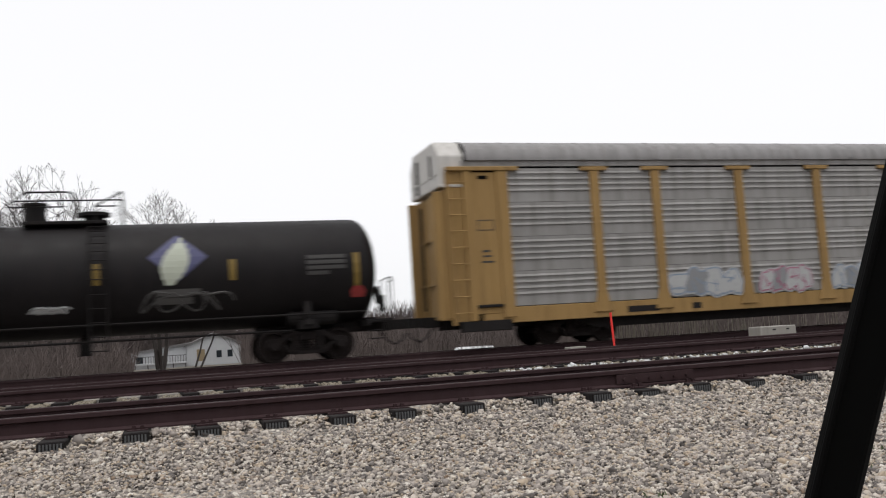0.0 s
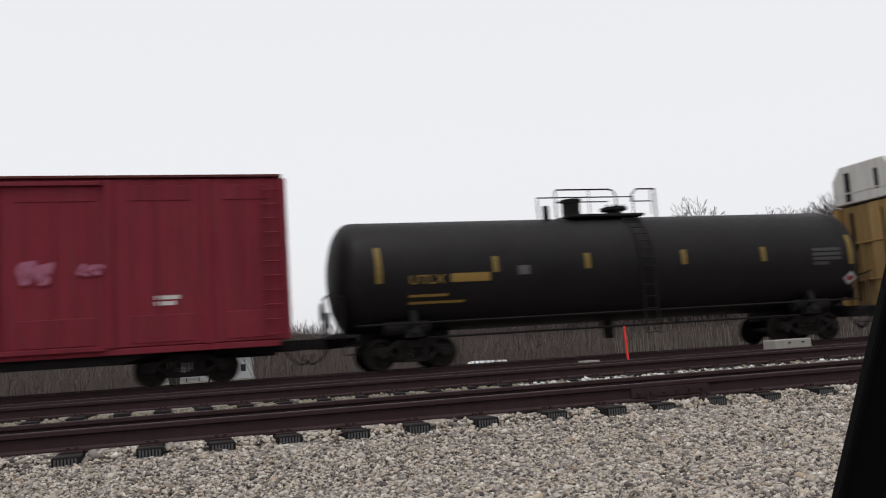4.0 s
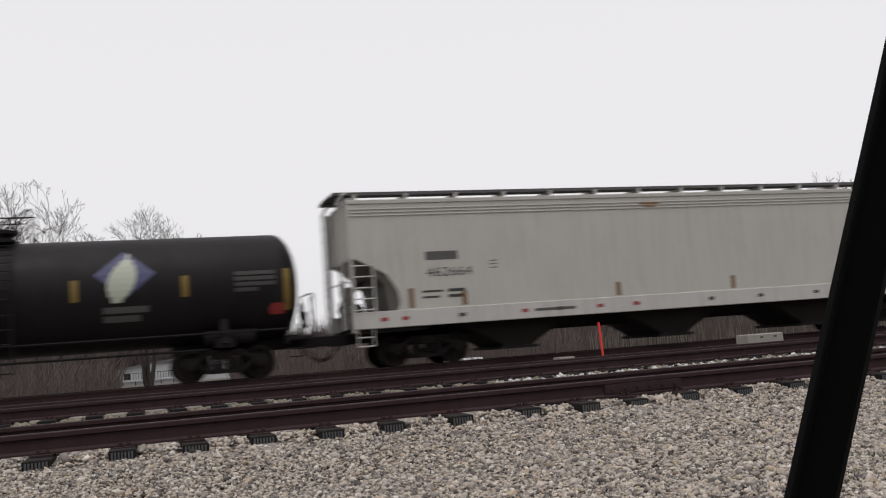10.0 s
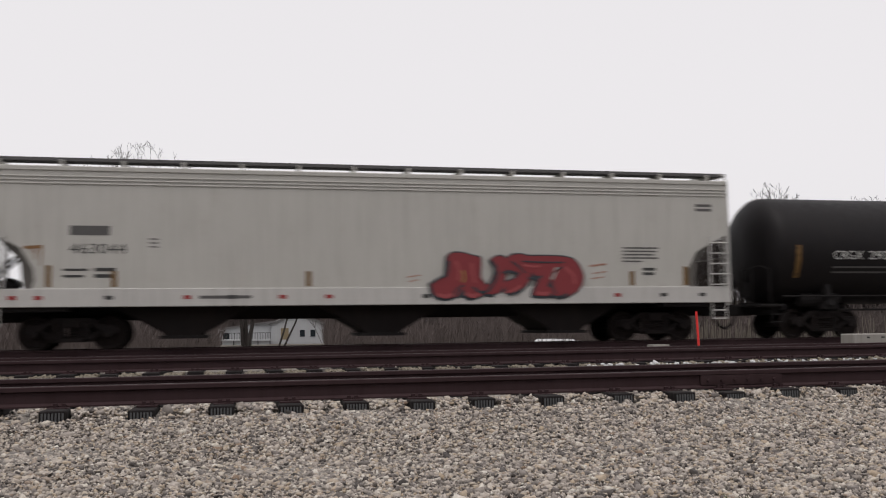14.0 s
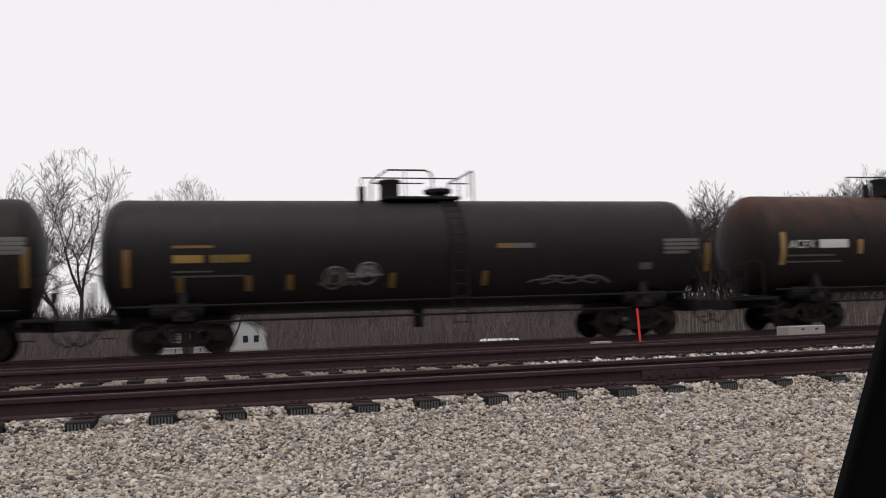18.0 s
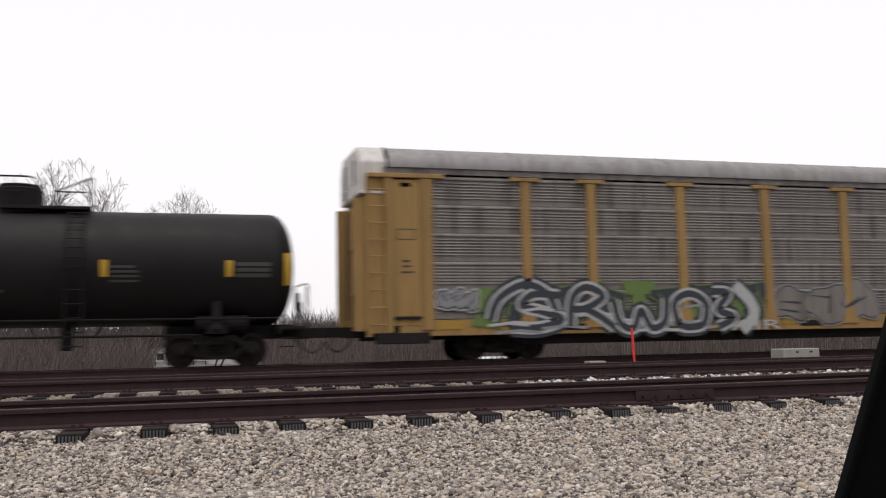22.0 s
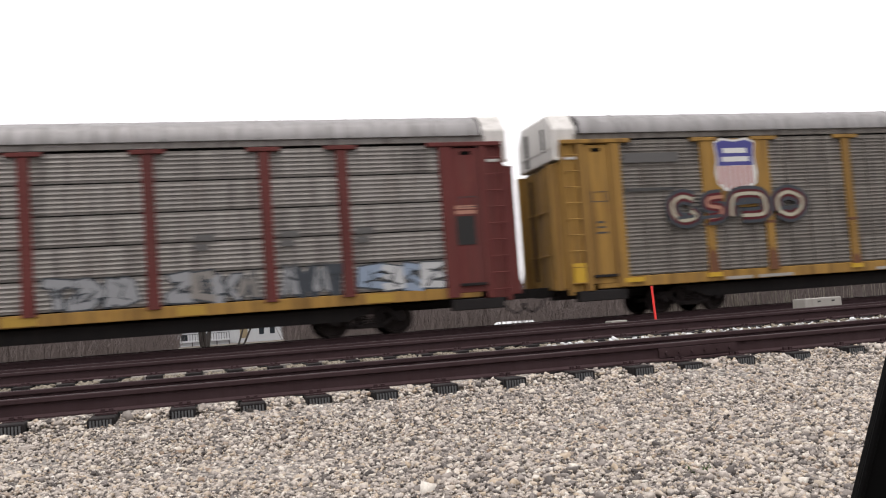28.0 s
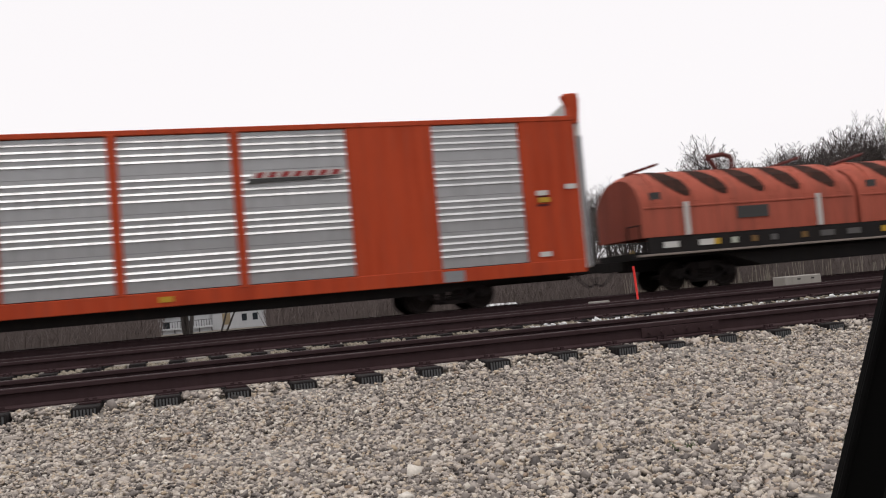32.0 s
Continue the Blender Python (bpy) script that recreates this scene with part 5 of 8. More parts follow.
def leaf_logo(car, x, z):
    """A blue lozenge with a pale leaf over it."""
    w, hh = 0.72, 0.60
    rows = 6
    polys = []
    for i in range(rows):
        a, b = -hh + 2 * hh * i / rows, -hh + 2 * hh * (i + 1) / rows
        wa, wb = w * (1 - abs(a) / hh) + 0.02, w * (1 - abs(b) / hh) + 0.02
        polys.append([(x - wa, z + a), (x + wa, z + a), (x + wb, z + b), (x - wb, z + b)])
    lg = on_barrel(car, polys, VIOLET, "logo", "blue lozenge emblem with a pale leaf", 0.010)
    polys = []
    for i in range(8):
        a, b = i / 8, (i + 1) / 8
        la, lb = 0.34 * math.sin(math.pi * min(1, a * 1.02 + 0.08)) ** 0.8, 0.34 * math.sin(math.pi * min(0.98, b * 1.0 + 0.02)) ** 0.8
        za, zb = z - 0.72 + 1.25 * a, z - 0.72 + 1.25 * b
        ca, cb = x - 0.22 + 0.32 * a, x - 0.22 + 0.32 * b
        polys.append([(ca - la, za), (ca + la, za), (cb + lb, zb), (cb - lb, zb)])
    on_barrel(car, polys, CREAM, "leaf", "", 0.016)
    barrel_bars(car, x - 0.55, z - 0.98, [1.1, 0.9], 0.16, 0.06, GREYTXT)


# ======================= covered hoppers =======================
def hopper(s, label, number, seed):
    L = 20.2
    car = new_car("covered_hopper", s, label, "railway car")
    y = -1.52
    # side sheet with the angular cut-outs over the bogies
    side = [(0.0, 3.05), (0.06, 3.05), (1.0, 2.55), (1.30, 2.05), (1.35, 1.75), (1.28, 1.54), (L - 1.28, 1.54), (L - 1.35, 1.75), (L - 1.30, 2.05), (L - 1.0, 2.55), (L - 0.06, 3.05), (L, 3.05), (L, 4.62), (0, 4.62)]
    part("side_sheet", prism(nb(), side, "y", y, y + 0.06), HOPPER, car, "light grey smooth side sheet")
    part("far_side", prism(nb(), side, "y", -y - 0.06, -y), HOPPER, car)
    for z in (4.16, 4.25, 4.34):
        part("side_rib", box(nb(), 0.05, L - 0.05, y - 0.025, y, z, z + 0.035), HOPPER, car, bevel=0.008)
    part("top_chord", box(nb(), 0.0, L, y - 0.03, y + 0.10, 4.50, 4.62), HOPPER, car, "pressed top chord", bevel=0.015)
    for x in (3.5, 6.9, 10.2, 13.6, 17.0):
        part("sheet_seam", box(nb(), x, x + 0.03, y - 0.004, y, 1.56, 4.14), HOPPER, car)
    sill = part("side_sill", box(nb(), 0.0, L, y - 0.05, y + 0.12, 1.08, 1.54), HOPPER_SILL, car, "off-white side sill with small marks", bevel=0.012)
    part("far_sill", box(nb(), 0.0, L, -y - 0.12, -y, 1.08, 1.54), HOPPER_SILL, car)
    # the hold's dark paint stands in for shade under the sloping ends
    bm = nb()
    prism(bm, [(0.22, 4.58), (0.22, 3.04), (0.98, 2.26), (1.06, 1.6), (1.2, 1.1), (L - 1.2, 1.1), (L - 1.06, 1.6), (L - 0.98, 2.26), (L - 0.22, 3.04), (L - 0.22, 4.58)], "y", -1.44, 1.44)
    part("hold", bm, SHADED_SLOPE, car, "grain hold with sloping ends, its shade put into a dark colour")
    part("roof", prism(nb(), [(-1.52, 4.62), (-0.9, 4.68), (0.9, 4.68), (1.52, 4.62)], "x", 0.1, L - 0.1), HOPPER, car, "shallow sloping roof")
    walkm = nb()
    for yy in (-1.05, 0.55):
        box(walkm, -0.25, L + 0.25, yy, yy + 0.5, 4.835, 4.92)
    walk_ob = part("running_board", walkm, GRATING, car, "dark grated running boards")
    for i in range(14):
        x = 0.35 + i * (L - 0.7) / 13
        part("bracket", box(nb(), x - 0.035, x + 0.035, -1.08, 1.08, 4.62, 4.86), HOPPER, walk_ob)
    part("hatch_strip", box(nb(), 0.5, L - 0.5, -0.35, 0.35, 4.66, 4.75), BOGIE, car, "long dark loading hatch")
    for sgn, x in ((1, 0.0), (-1, L)):
        def X(a):
            return x + sgn * a

        def bx(bm, a0, a1, y0, y1, z0, z1):
            q = sorted((X(a0), X(a1)))
            return box(bm, q[0], q[1], y0, y1, z0, z1)
        for yy in (-1.52, 1.40):
            part("corner_post", bx(nb(), -0.02, 0.12, yy, yy + 0.12, 3.0, 4.64), HOPPER, car, bevel=0.01)
            part("corner_stile", bx(nb(), -0.005, 0.075, yy + 0.02, yy + 0.10, 1.0, 3.0), HOPPER_SILL, car, "thin corner stile")
        part("end_sheet", bx(nb(), 0.15, 0.21, -1.42, 1.42, 3.05, 4.62), HOPPER, car, "light grey end sheet")
        for yy in (-0.75, 0.0, 0.75):
            part("end_stiffener", bx(nb(), 0.08, 0.21, yy - 0.06, yy + 0.06, 3.05, 4.6), HOPPER, car)
        q = min(X(0.05), X(0.62))
        ladder(car, q, y - 0.02, 1.52, 3.0, HOPPER_SILL, 0.57, step=0.30)
        part("stirrup_step", tube(nb(), [(q + 0.05, y, 1.1), (q + 0.05, y, 0.62), (q + 0.5, y, 0.62), (q + 0.5, y, 1.1)], 0.02, 5), HOPPER_SILL, car)
        part("stirrup_step", tube(nb(), [(q + 0.05, y, 0.86), (q + 0.5, y, 0.86)], 0.02, 5), HOPPER_SILL, car)
        for y0, y1 in ((-1.3, -0.85), (0.9, 1.35)):
            lad = nb()
            for z in (1.4, 1.8, 2.2, 2.6, 3.0, 3.4, 3.8, 4.2, 4.6):
                tube(lad, [(X(-0.14), y0, z), (X(-0.14), y1, z)], 0.016, 5)
            for yy in (y0, y1):
                tube(lad, [(X(-0.14), yy, 1.1), (X(-0.14), yy, 4.6), (X(-0.06), yy, 4.8), (X(0.1), yy, 4.88)], 0.026, 6)
            part("end_ladder", lad, HOPPER_SILL, car, "ladder up the end")
        part("end_grab", tube(nb(), [(X(0.02), -1.46, 2.35), (X(-0.1), -1.3, 2.4), (X(-0.1), 1.3, 2.4), (X(0.02), 1.46, 2.35)], 0.02, 5), HOPPER_SILL, car, "grab bar across the end")
        part("end_board", bx(nb(), -0.28, 0.30, -0.54, 0.54, 4.87, 4.91), GRATING, car, "grated crossing board")
        bm = nb()
        bx(bm, 0.0, 2.1, -1.45, 1.45, 0.98, 1.08)
        bx(bm, 0.0, 3.2, -0.28, 0.28, 0.72, 1.1)
        if sgn > 0:
            cyl(bm, (X(0.25), -0.9, 1.6), (X(0.25), 0.4, 1.6), 0.22, 14)
            bx(bm, -0.05, 0.3, -0.9, -0.3, 1.1, 1.5)
        part("end_frame", bm, UNDER, car, "dark end frame with its brake gear")
        if sgn > 0:
            hb = nb()
            cyl(hb, (X(-0.05), -0.45, 2.25), (X(0.0), -0.45, 2.25), 0.27, 18)
            bx(hb, 0.0, 0.18, -0.65, -0.3, 1.8, 2.3)
            part("hand_brake", hb, UNDER, car, "dark hand brake wheel and housing")
            valve = nb()
            cyl(valve, (X(0.32), 0.5, 1.75), (X(0.32), 1.2, 1.75), 0.17, 12)
            bx(valve, 0.15, 0.5, 0.55, 0.95, 1.08, 1.7)
            part("brake_valve", valve, UNDER, car, "dark brake cylinder and valve", bevel=0.0)
            for yy in (-0.2, 0.35):
                part("platform_brace", tube(nb(), [(X(0.06), yy, 1.08), (X(0.06), yy, 1.9), (X(0.7), yy, 2.5)], 0.04, 6), UNDER, car)
    for c in (4.9, 10.1, 15.3):
        bm = nb()
        prism(bm, [(c - 1.75, 1.12), (c + 1.75, 1.12), (c + 0.55, 0.42), (c + 0.45, 0.30), (c - 0.45, 0.30), (c - 0.55, 0.42)], "y", -1.1, 1.1)
        part("discharge_chute", bm, BOGIE, car, "dark sloping discharge chute", bevel=0.02)
        part("gate", box(nb(), c - 0.6, c + 0.6, -1.2, 1.2, 0.26, 0.34), UNDER, car)
    part("centre_sill", box(nb(), 1.5, L - 1.5, -0.28, 0.28, 0.75, 1.1), UNDER, car)
    for i, x in enumerate((1.6, 3.15, 8.0, 12.0, 17.1, 18.75)):
        part("reflective_strip", box(nb(), x, x + 0.14, y - 0.006, y, 1.58, 2.12 if i in (0, 5) else 1.98), STRIPE_OLD, car, "faded yellow reflective strip")
    for x in (0.75, 1.35, 3.0, 4.9, 6.0, 7.3, 8.5, 11.1, 12.9, 15.0, 16.6, 18.0, 19.2):
        part("reflector", box(nb(), x, x + 0.20, y - 0.056, y - 0.048, 1.26, 1.36), REDTXT if int(x * 10) % 3 else DARKTXT, sill, "small red and white reflector")
    # car number and its small print
    if number:
        lettering(number, 2.15, 2.42, 0.36, DARKTXT, car, y - 0.004, "number", width=1.35)
    bars(car, 2.15, 2.88, [0.95], 0.24, 0, GREYTXT, y)
    bars(car, 2.0, 1.98, [0.6, 0.5], 0.06, 0.10, DARKTXT, y)
    bars(car, 2.75, 1.97, [0.5, 0.45], 0.09, 0.07, DARKTXT, y)
    bars(car, 4.05, 2.78, [0.22, 0.22, 0.22], 0.03, 0.07, GREYTXT, y)
    bars(car, 16.9, 2.62, [1.1, 1.05, 0.95, 1.1, 0.6], 0.045, 0.05, GREYTXT, y)
    bars(car, 17.5, 2.0, [0.4, 0.35], 0.08, 0.05, DARKTXT, y)
    bars(car, 19.2, 3.85, [0.5, 0.5], 0.08, 0.05, GREYTXT, y)
    bars(sill, 5.3, 1.27, [1.3], 0.08, 0.05, GREYTXT, y - 0.05)
    running_gear(car, L, 2.15)
    return car


# ======================= boxcar and coil car =======================
def boxcar(s):
    L, y, top, low = 19.1, -1.5, 5.36, 1.02
    car = new_car("boxcar", s, "weathered red double-door boxcar with corrugated ends and graffiti", "railway car")
    part("body", box(nb(), 0.12, L - 0.12, y + 0.06, -y, low, top), BOXRED, car, "red boxcar body", bevel=0.02)
    bays = [0.0, 2.05, 4.4, 7.15]
    edges = bays + [12.15] + [14.75, 17.1, L]
    for a, b in ((0.0, 2.05), (2.05, 4.4), (4.4, 7.15), (12.15, 14.75), (14.75, 17.1), (17.1, L)):
        part("side_panel", box(nb(), a + 0.06, b - 0.06, y, y + 0.07, low + 0.02, top - 0.06), BOXRED, car, "flat red side panel", bevel=0.015)
        part("rib", box(nb(), b - 0.10, b + 0.10, y - 0.05, y + 0.05, low, top - 0.08), BOXRED, car, bevel=0.015)
        part("inset_panel", box(nb(), a + 0.45, b - 0.35, y - 0.018, y + 0.02, top - 0.62, top - 0.22), BOXRED, car, bevel=0.012)
        part("inset_panel", box(nb(), a + 0.45, b - 0.35, y - 0.018, y + 0.02, low + 0.10, low + 0.80), BOXRED, car, bevel=0.012)
    for a, b in ((7.25, 9.65), (9.75, 12.15)):
        d = part("door", box(nb(), a, b, y - 0.09, y - 0.02, low + 0.12, top - 0.25), BOXRED, car, "red sliding plug door", bevel=0.015)
        for z in (1.75, 2.55, 3.35, 4.2):
            part("door_rail", box(nb(), a + 0.02, b - 0.02, y - 0.15, y - 0.08, z, z + 0.055), UNDER if z < 4 else BOXRED, d, bevel=0.01)
        for x in (a + 0.75, b - 0.75):
            part("locking_bar", cyl(nb(), (x, y - 0.14, low + 0.15), (x, y - 0.14, 4.15), 0.035, 8), BOXRED, d)
        for x, z in ((a + 1.0, 2.35), (a + 0.6, 1.95), (b - 0.5, 2.75)):
            part("latch", box(nb(), x, x + 0.18, y - 0.15, y - 0.11, z, z + 0.2), WHITE, d, "pale latch plate")
    part("door_track", box(nb(), 4.6, 14.6, y - 0.11, y + 0.02, low - 0.04, low + 0.08), BOXRED, car, bevel=0.01)
    part("top_track", box(nb(), 4.6, 14.6, y - 0.11, y + 0.04, top - 0.22, top - 0.12), BOXRED, car, bevel=0.01)
    part("side_sill", box(nb(), 0.2, L - 0.2, y - 0.02, y + 0.12, low - 0.16, low), BOXRED, car, bevel=0.01)
    part("roof", prism(nb(), [(-1.56, top - 0.02), (-1.56, top + 0.04), (0, top + 0.22), (1.56, top + 0.04), (1.56, top - 0.02)], "x", 0.0, L), BROWNRED, car, "rusty peaked roof")
    for x in (0.0, L - 0.12):
        e = part("end_wall", box(nb(), x, x + 0.12, -1.5, 1.5, low, top), BOXRED, car, "corrugated boxcar end")
        for i in range(9):
            z = low + 0.25 + i * 0.46
            xx = x - 0.07 if x < 1 else x + 0.10
            part("corrugation", box(nb(), xx, xx + 0.09, -1.4, 1.4, z, z + 0.24), BOXRED, e, bevel=0.03)
    for x0, x1 in ((-0.075, 0.0), (L, L + 0.075)):
        part("end_cap", prism(nb(), [(-1.46, top - 0.62), (1.46, top - 0.62), (1.46, top - 0.04), (0, top + 0.10), (-1.46, top - 0.04)], "x", x0, x1), HOOD, car, "flaking white upper end panel")
    # slender pressed stiffeners between the main ribs
    for x in (1.0, 3.2, 5.75, 13.45, 15.9, 18.1):
        part("stiffener", box(nb(), x - 0.035, x + 0.035, y - 0.022, y + 0.02, low + 0.05, top - 0.12), BOXRED, car, bevel=0.01)
    for x, z, w, h in ((3.3, 1.35, 0.62, 0.12), (6.3, 1.5, 0.5, 0.10), (8.6, 1.28, 0.8, 0.10), (3.75, 2.7, 0.3, 0.05)):
        part("hanger_bar", box(nb(), x, x + w, y - 0.07, y, z, z + h * 0.4), UNDER, car, "dark hanging bar")
    ladder(car, 0.10, y - 0.02, 1.1, 2.6, BOXRED)
    ladder(car, L - 0.55, y - 0.02, 1.1, top - 0.2, BOXRED)
    bm = nb()
    box(bm, 0.2, L - 0.2, -0.35, 0.35, 0.62, 1.0)
    prism(bm, [(3.2, 0.9), (L - 3.2, 0.9), (L - 4.2, 0.62), (4.2, 0.62)], "y", -1.3, -1.2)
    part("underframe", bm, UNDER, car)
    for k in range(3):
        bars(car, 1.2 + 0.17 * k, 2.62, [0.13], 0.2, 0.05, WHITE, y - 0.024)
    for k in range(4):
        bars(car, 1.15 + 0.17 * k, 2.10, [0.13], 0.22, 0.05, WHITE, y - 0.024)
        bars(car, 2.45 + 0.18 * k, 2.12, [0.14], 0.22, 0.05, WHITE, y - 0.052)
    bars(car, 3.8, 2.6, [0.34, 0.34], 0.12, 0.1, G_PINK, y - 0.002)
    bars(car, 10.2, 4.72, [1.0, 0.8], 0.12, 0.04, WHITE, y - 0.092)
    bars(car, 7.95, 4.2, [1.3], 0.36, 0.05, BROWNRED, y - 0.092)
    bars(car, 15.8, 2.2, [0.6, 0.5], 0.1, 0.05, WHITE, y - 0.002)
    bars(car, 8.0, 2.62, [0.9], 0.06, 0.05, WHITE, y - 0.14)
    bars(car, 10.5, 2.62, [0.9], 0.06, 0.05, WHITE, y - 0.14)
    spray(car, 0.25, 5.3, 0.92, 1.35, y - 0.056, (VIOLET, G_DARK, BLUE, VIOLET), MAROON, None, 10, 9, 0.1, "dark violet graffiti base", "angled", 0.02)
    spray(car, 0.15, 0.95, 1.1, 2.3, y - 0.062, (G_SILV, G_WHITE), G_DARK, None, 11, 2, 0.3, "grey and white graffiti", "angled", 0.03)
    spray(car, 1.0, 2.2, 1.35, 1.85, y - 0.064, (G_PINK, G_WHITE, G_PINK), MAROON, None, 12, 3, 0.1, "pink graffiti over a yellow blot", "round", 0.02)
    part("graffiti_blot", prism(nb(), [(1.2, 1.28), (1.9, 1.26), (2.05, 1.36), (1.85, 1.46), (1.3, 1.47), (1.1, 1.38)], "y", y - 0.09, y - 0.08), G_YEL, car)
    spray(car, 3.1, 4.3, 1.05, 2.05, y - 0.058, (G_SILV, G_PINK, VIOLET), G_DARK, None, 13, 3, 0.1, "grey and violet graffiti", "angled", 0.03)
    spray(car, 5.6, 7.0, 1.1, 1.85, y - 0.058, (VIOLET, G_YEL, VIOLET, BLUE), G_WHITE, None, 14, 4, 0.2, "violet graffiti with white edges", "angled", 0.03)
    for bx0 in (3.25, 3.8):
        part("graffiti_blot", prism(nb(), [(bx0, 1.4), (bx0 + 0.3, 1.38), (bx0 + 0.28, 1.55), (bx0 + 0.04, 1.56)], "y", y - 0.10, y - 0.09), G_YEL, car)
    spray(car, 12.6, 13.4, 2.65, 3.3, y - 0.01, G_PINK, BOXRED, None, 15, 2)
    spray(car, 14.0, 14.6, 2.85, 3.2, y - 0.01, G_PINK, BOXRED, None, 16, 2)
    running_gear(car, L, 2.55)
    return car


def coil_car(s):
    L, y = 15.6, -1.45
    car = new_car("coil_car", s, "coil car with faded red rounded hoods stained with soot", "railway car")
    sill = part("side_sill", box(nb(), 0.3, L - 0.3, y - 0.02, y + 0.15, 1.10, 1.62), UNDER, car, "dark side sill with pale plates", bevel=0.015)
    part("walkway", box(nb(), -0.1, L + 0.1, y - 0.30, y - 0.02, 1.06, 1.12), STONEGREY, car, "worn rusty walkway edge", bevel=0.008)
    part("belly_girder", prism(nb(), [(2.9, 0.99), (L - 2.9, 0.99), (L - 4.2, 0.55), (4.2, 0.55)], "y", -1.35, 1.35), UNDER, car, "dark fish-belly girder")
    part("centre_sill", box(nb(), 0.1, L - 0.1, -0.3, 0.3, 0.65, 0.995), UNDER, car)
    part("deck", box(nb(), 0.0, L, -1.3, 1.3, 1.0, 1.2), UNDER, car)
    for a, b in ((0.15, L / 2 - 0.08), (L / 2 + 0.08, L - 0.15)):
        prof = [(-1.48, 1.62), (-1.48, 2.62), (-1.40, 2.95), (-1.15, 3.31), (-0.75, 3.57), (-0.3, 3.68), (0.3, 3.68), (0.75, 3.57), (1.15, 3.31), (1.40, 2.95), (1.48, 2.62), (1.48, 1.62)]
        hood = nb()
        rings = []
        for x, k in ((a, 0.90), (a + 0.28, 0.97), (a + 0.6, 1.0), (b - 0.6, 1.0), (b - 0.28, 0.97), (b, 0.90)):
            rings.append([hood.verts.new((x, yy * (0.96 + 0.04 * k), 1.62 + (zz - 1.62) * k)) for yy, zz in prof])
        for q, w in zip(rings, rings[1:]):
            for i in range(len(prof) - 1):
                hood.faces.new((q[i], q[i + 1], w[i + 1], w[i]))
        hood.faces.new(rings[0][::-1])
        hood.faces.new(rings[-1])
        h = part("hood", hood, COILRED, car, "rounded faded red coil hood", smooth=True)
        n = 6
        for i in range(n):
            x = a + 0.55 + i * (b - a - 1.1) / (n - 1)
            arc = [(yy * 1.006, zz + 0.012) for yy, zz in prof[1:-1]]
            inner = [(yy * 0.98, zz - 0.05) for yy, zz in prof[1:-1]][::-1]
            part("hood_rib", prism(nb(), arc + inner, "x", x - 0.06, x + 0.06), COILRED, h, smooth=False)
        for i in range(n - 1):
            x = a + 0.55 + (i + 0.5) * (b - a - 1.1) / (n - 1)
            skin = [(-1.445, 2.79), (-1.40, 2.955), (-1.28, 3.125), (-1.15, 3.315), (-0.96, 3.44), (-0.75, 3.575), (-0.3, 3.685)]
            half = (0.08, 0.26, 0.34, 0.36, 0.32, 0.26, 0.14)
            soot = nb()
            low_row, top_row = [], []
            for (yy, zz), hw in zip(skin, half):
                mid_x = x - (zz - 3.2) * 0.75 + 0.10
                low_row.append((soot.verts.new((mid_x - hw, yy * 1.004, zz + 0.012)), soot.verts.new((mid_x + hw, yy * 1.004, zz + 0.012))))
                top_row.append((soot.verts.new((mid_x - hw, yy * 0.97, zz - 0.03)), soot.verts.new((mid_x + hw, yy * 0.97, zz - 0.03))))
            for r in (low_row, top_row):
                for p, q in zip(r, r[1:]):
                    soot.faces.new((p[0], p[1], q[1], q[0]))
            part("soot_patch", soot, SOOT, h, "brown-black soot stain")
        part("lower_band", box(nb(), a + 0.1, b - 0.1, -1.50, -1.46, 2.46, 2.52), COILRED, h, bevel=0.01)
        mid = (a + b) / 2
        part("lifting_bracket", tube(nb(), [(mid - 0.12, 0, 3.66), (mid - 0.3, 0, 3.95), (mid - 0.5, 0, 4.12), (mid + 0.1, 0, 4.2), (mid + 0.42, 0, 4.1), (mid + 0.46, 0, 3.66)], 0.08), BROWNRED, h, "lifting bracket")
        for x in (a + 0.9, b - 1.4):
            part("lifting_arm", prism(nb(), [(x - 0.6, 3.62), (x + 0.55, 3.92), (x + 0.62, 4.02), (x - 0.6, 3.72)], "y", -0.12, 0.02), BROWNRED, h, "rusty lifting arm", bevel=0.02)
        for x in (a + 1.5, b - 1.4):
            part("hold_down", box(nb(), x - 0.09, x + 0.09, -1.53, -1.47, 1.62, 2.62), HOPPER_SILL, h, "pale hold-down strap", bevel=0.01)
        part("name_plate", box(nb(), mid - 0.55, mid + 0.55, -1.51, -1.475, 2.02, 2.38), DARKTXT, h, "dark name plate")
        part("end_notice", box(nb(), a + 0.35, a + 0.7, -1.46, -1.40, 2.72, 2.95), DARKTXT, h)
    for x, m in ((0.8, WHITE), (2.0, WHITE), (2.5, STRIPE), (3.1, CREAM), (3.8, STRIPE_OLD), (4.5, GREYTXT), (5.6, STRIPE_OLD), (6.3, WHITE), (7.3, WHITE), (8.6, STRIPE), (9.6, WHITE), (10.6, WHITE), (12.0, STRIPE_OLD), (13.2, WHITE)):
        part("sill_plate", box(nb(), x, x + (0.5 if m is WHITE else 0.22), y - 0.035, y - 0.018, 1.28, 1.46), GREYTXT if m is WHITE and int(x * 10) % 2 else m, sill)
    for sgn, x in ((1, 0.0), (-1, L)):
        bm = nb()
        q = x + sgn * 0.1
        tube(bm, [(q, -1.4, 1.1), (q, -1.4, 2.0), (q, -0.6, 2.0), (q, -0.6, 1.1)], 0.02)
        part("end_handrail", bm, UNDER, car)
    running_gear(car, L, 2.3)
    return car

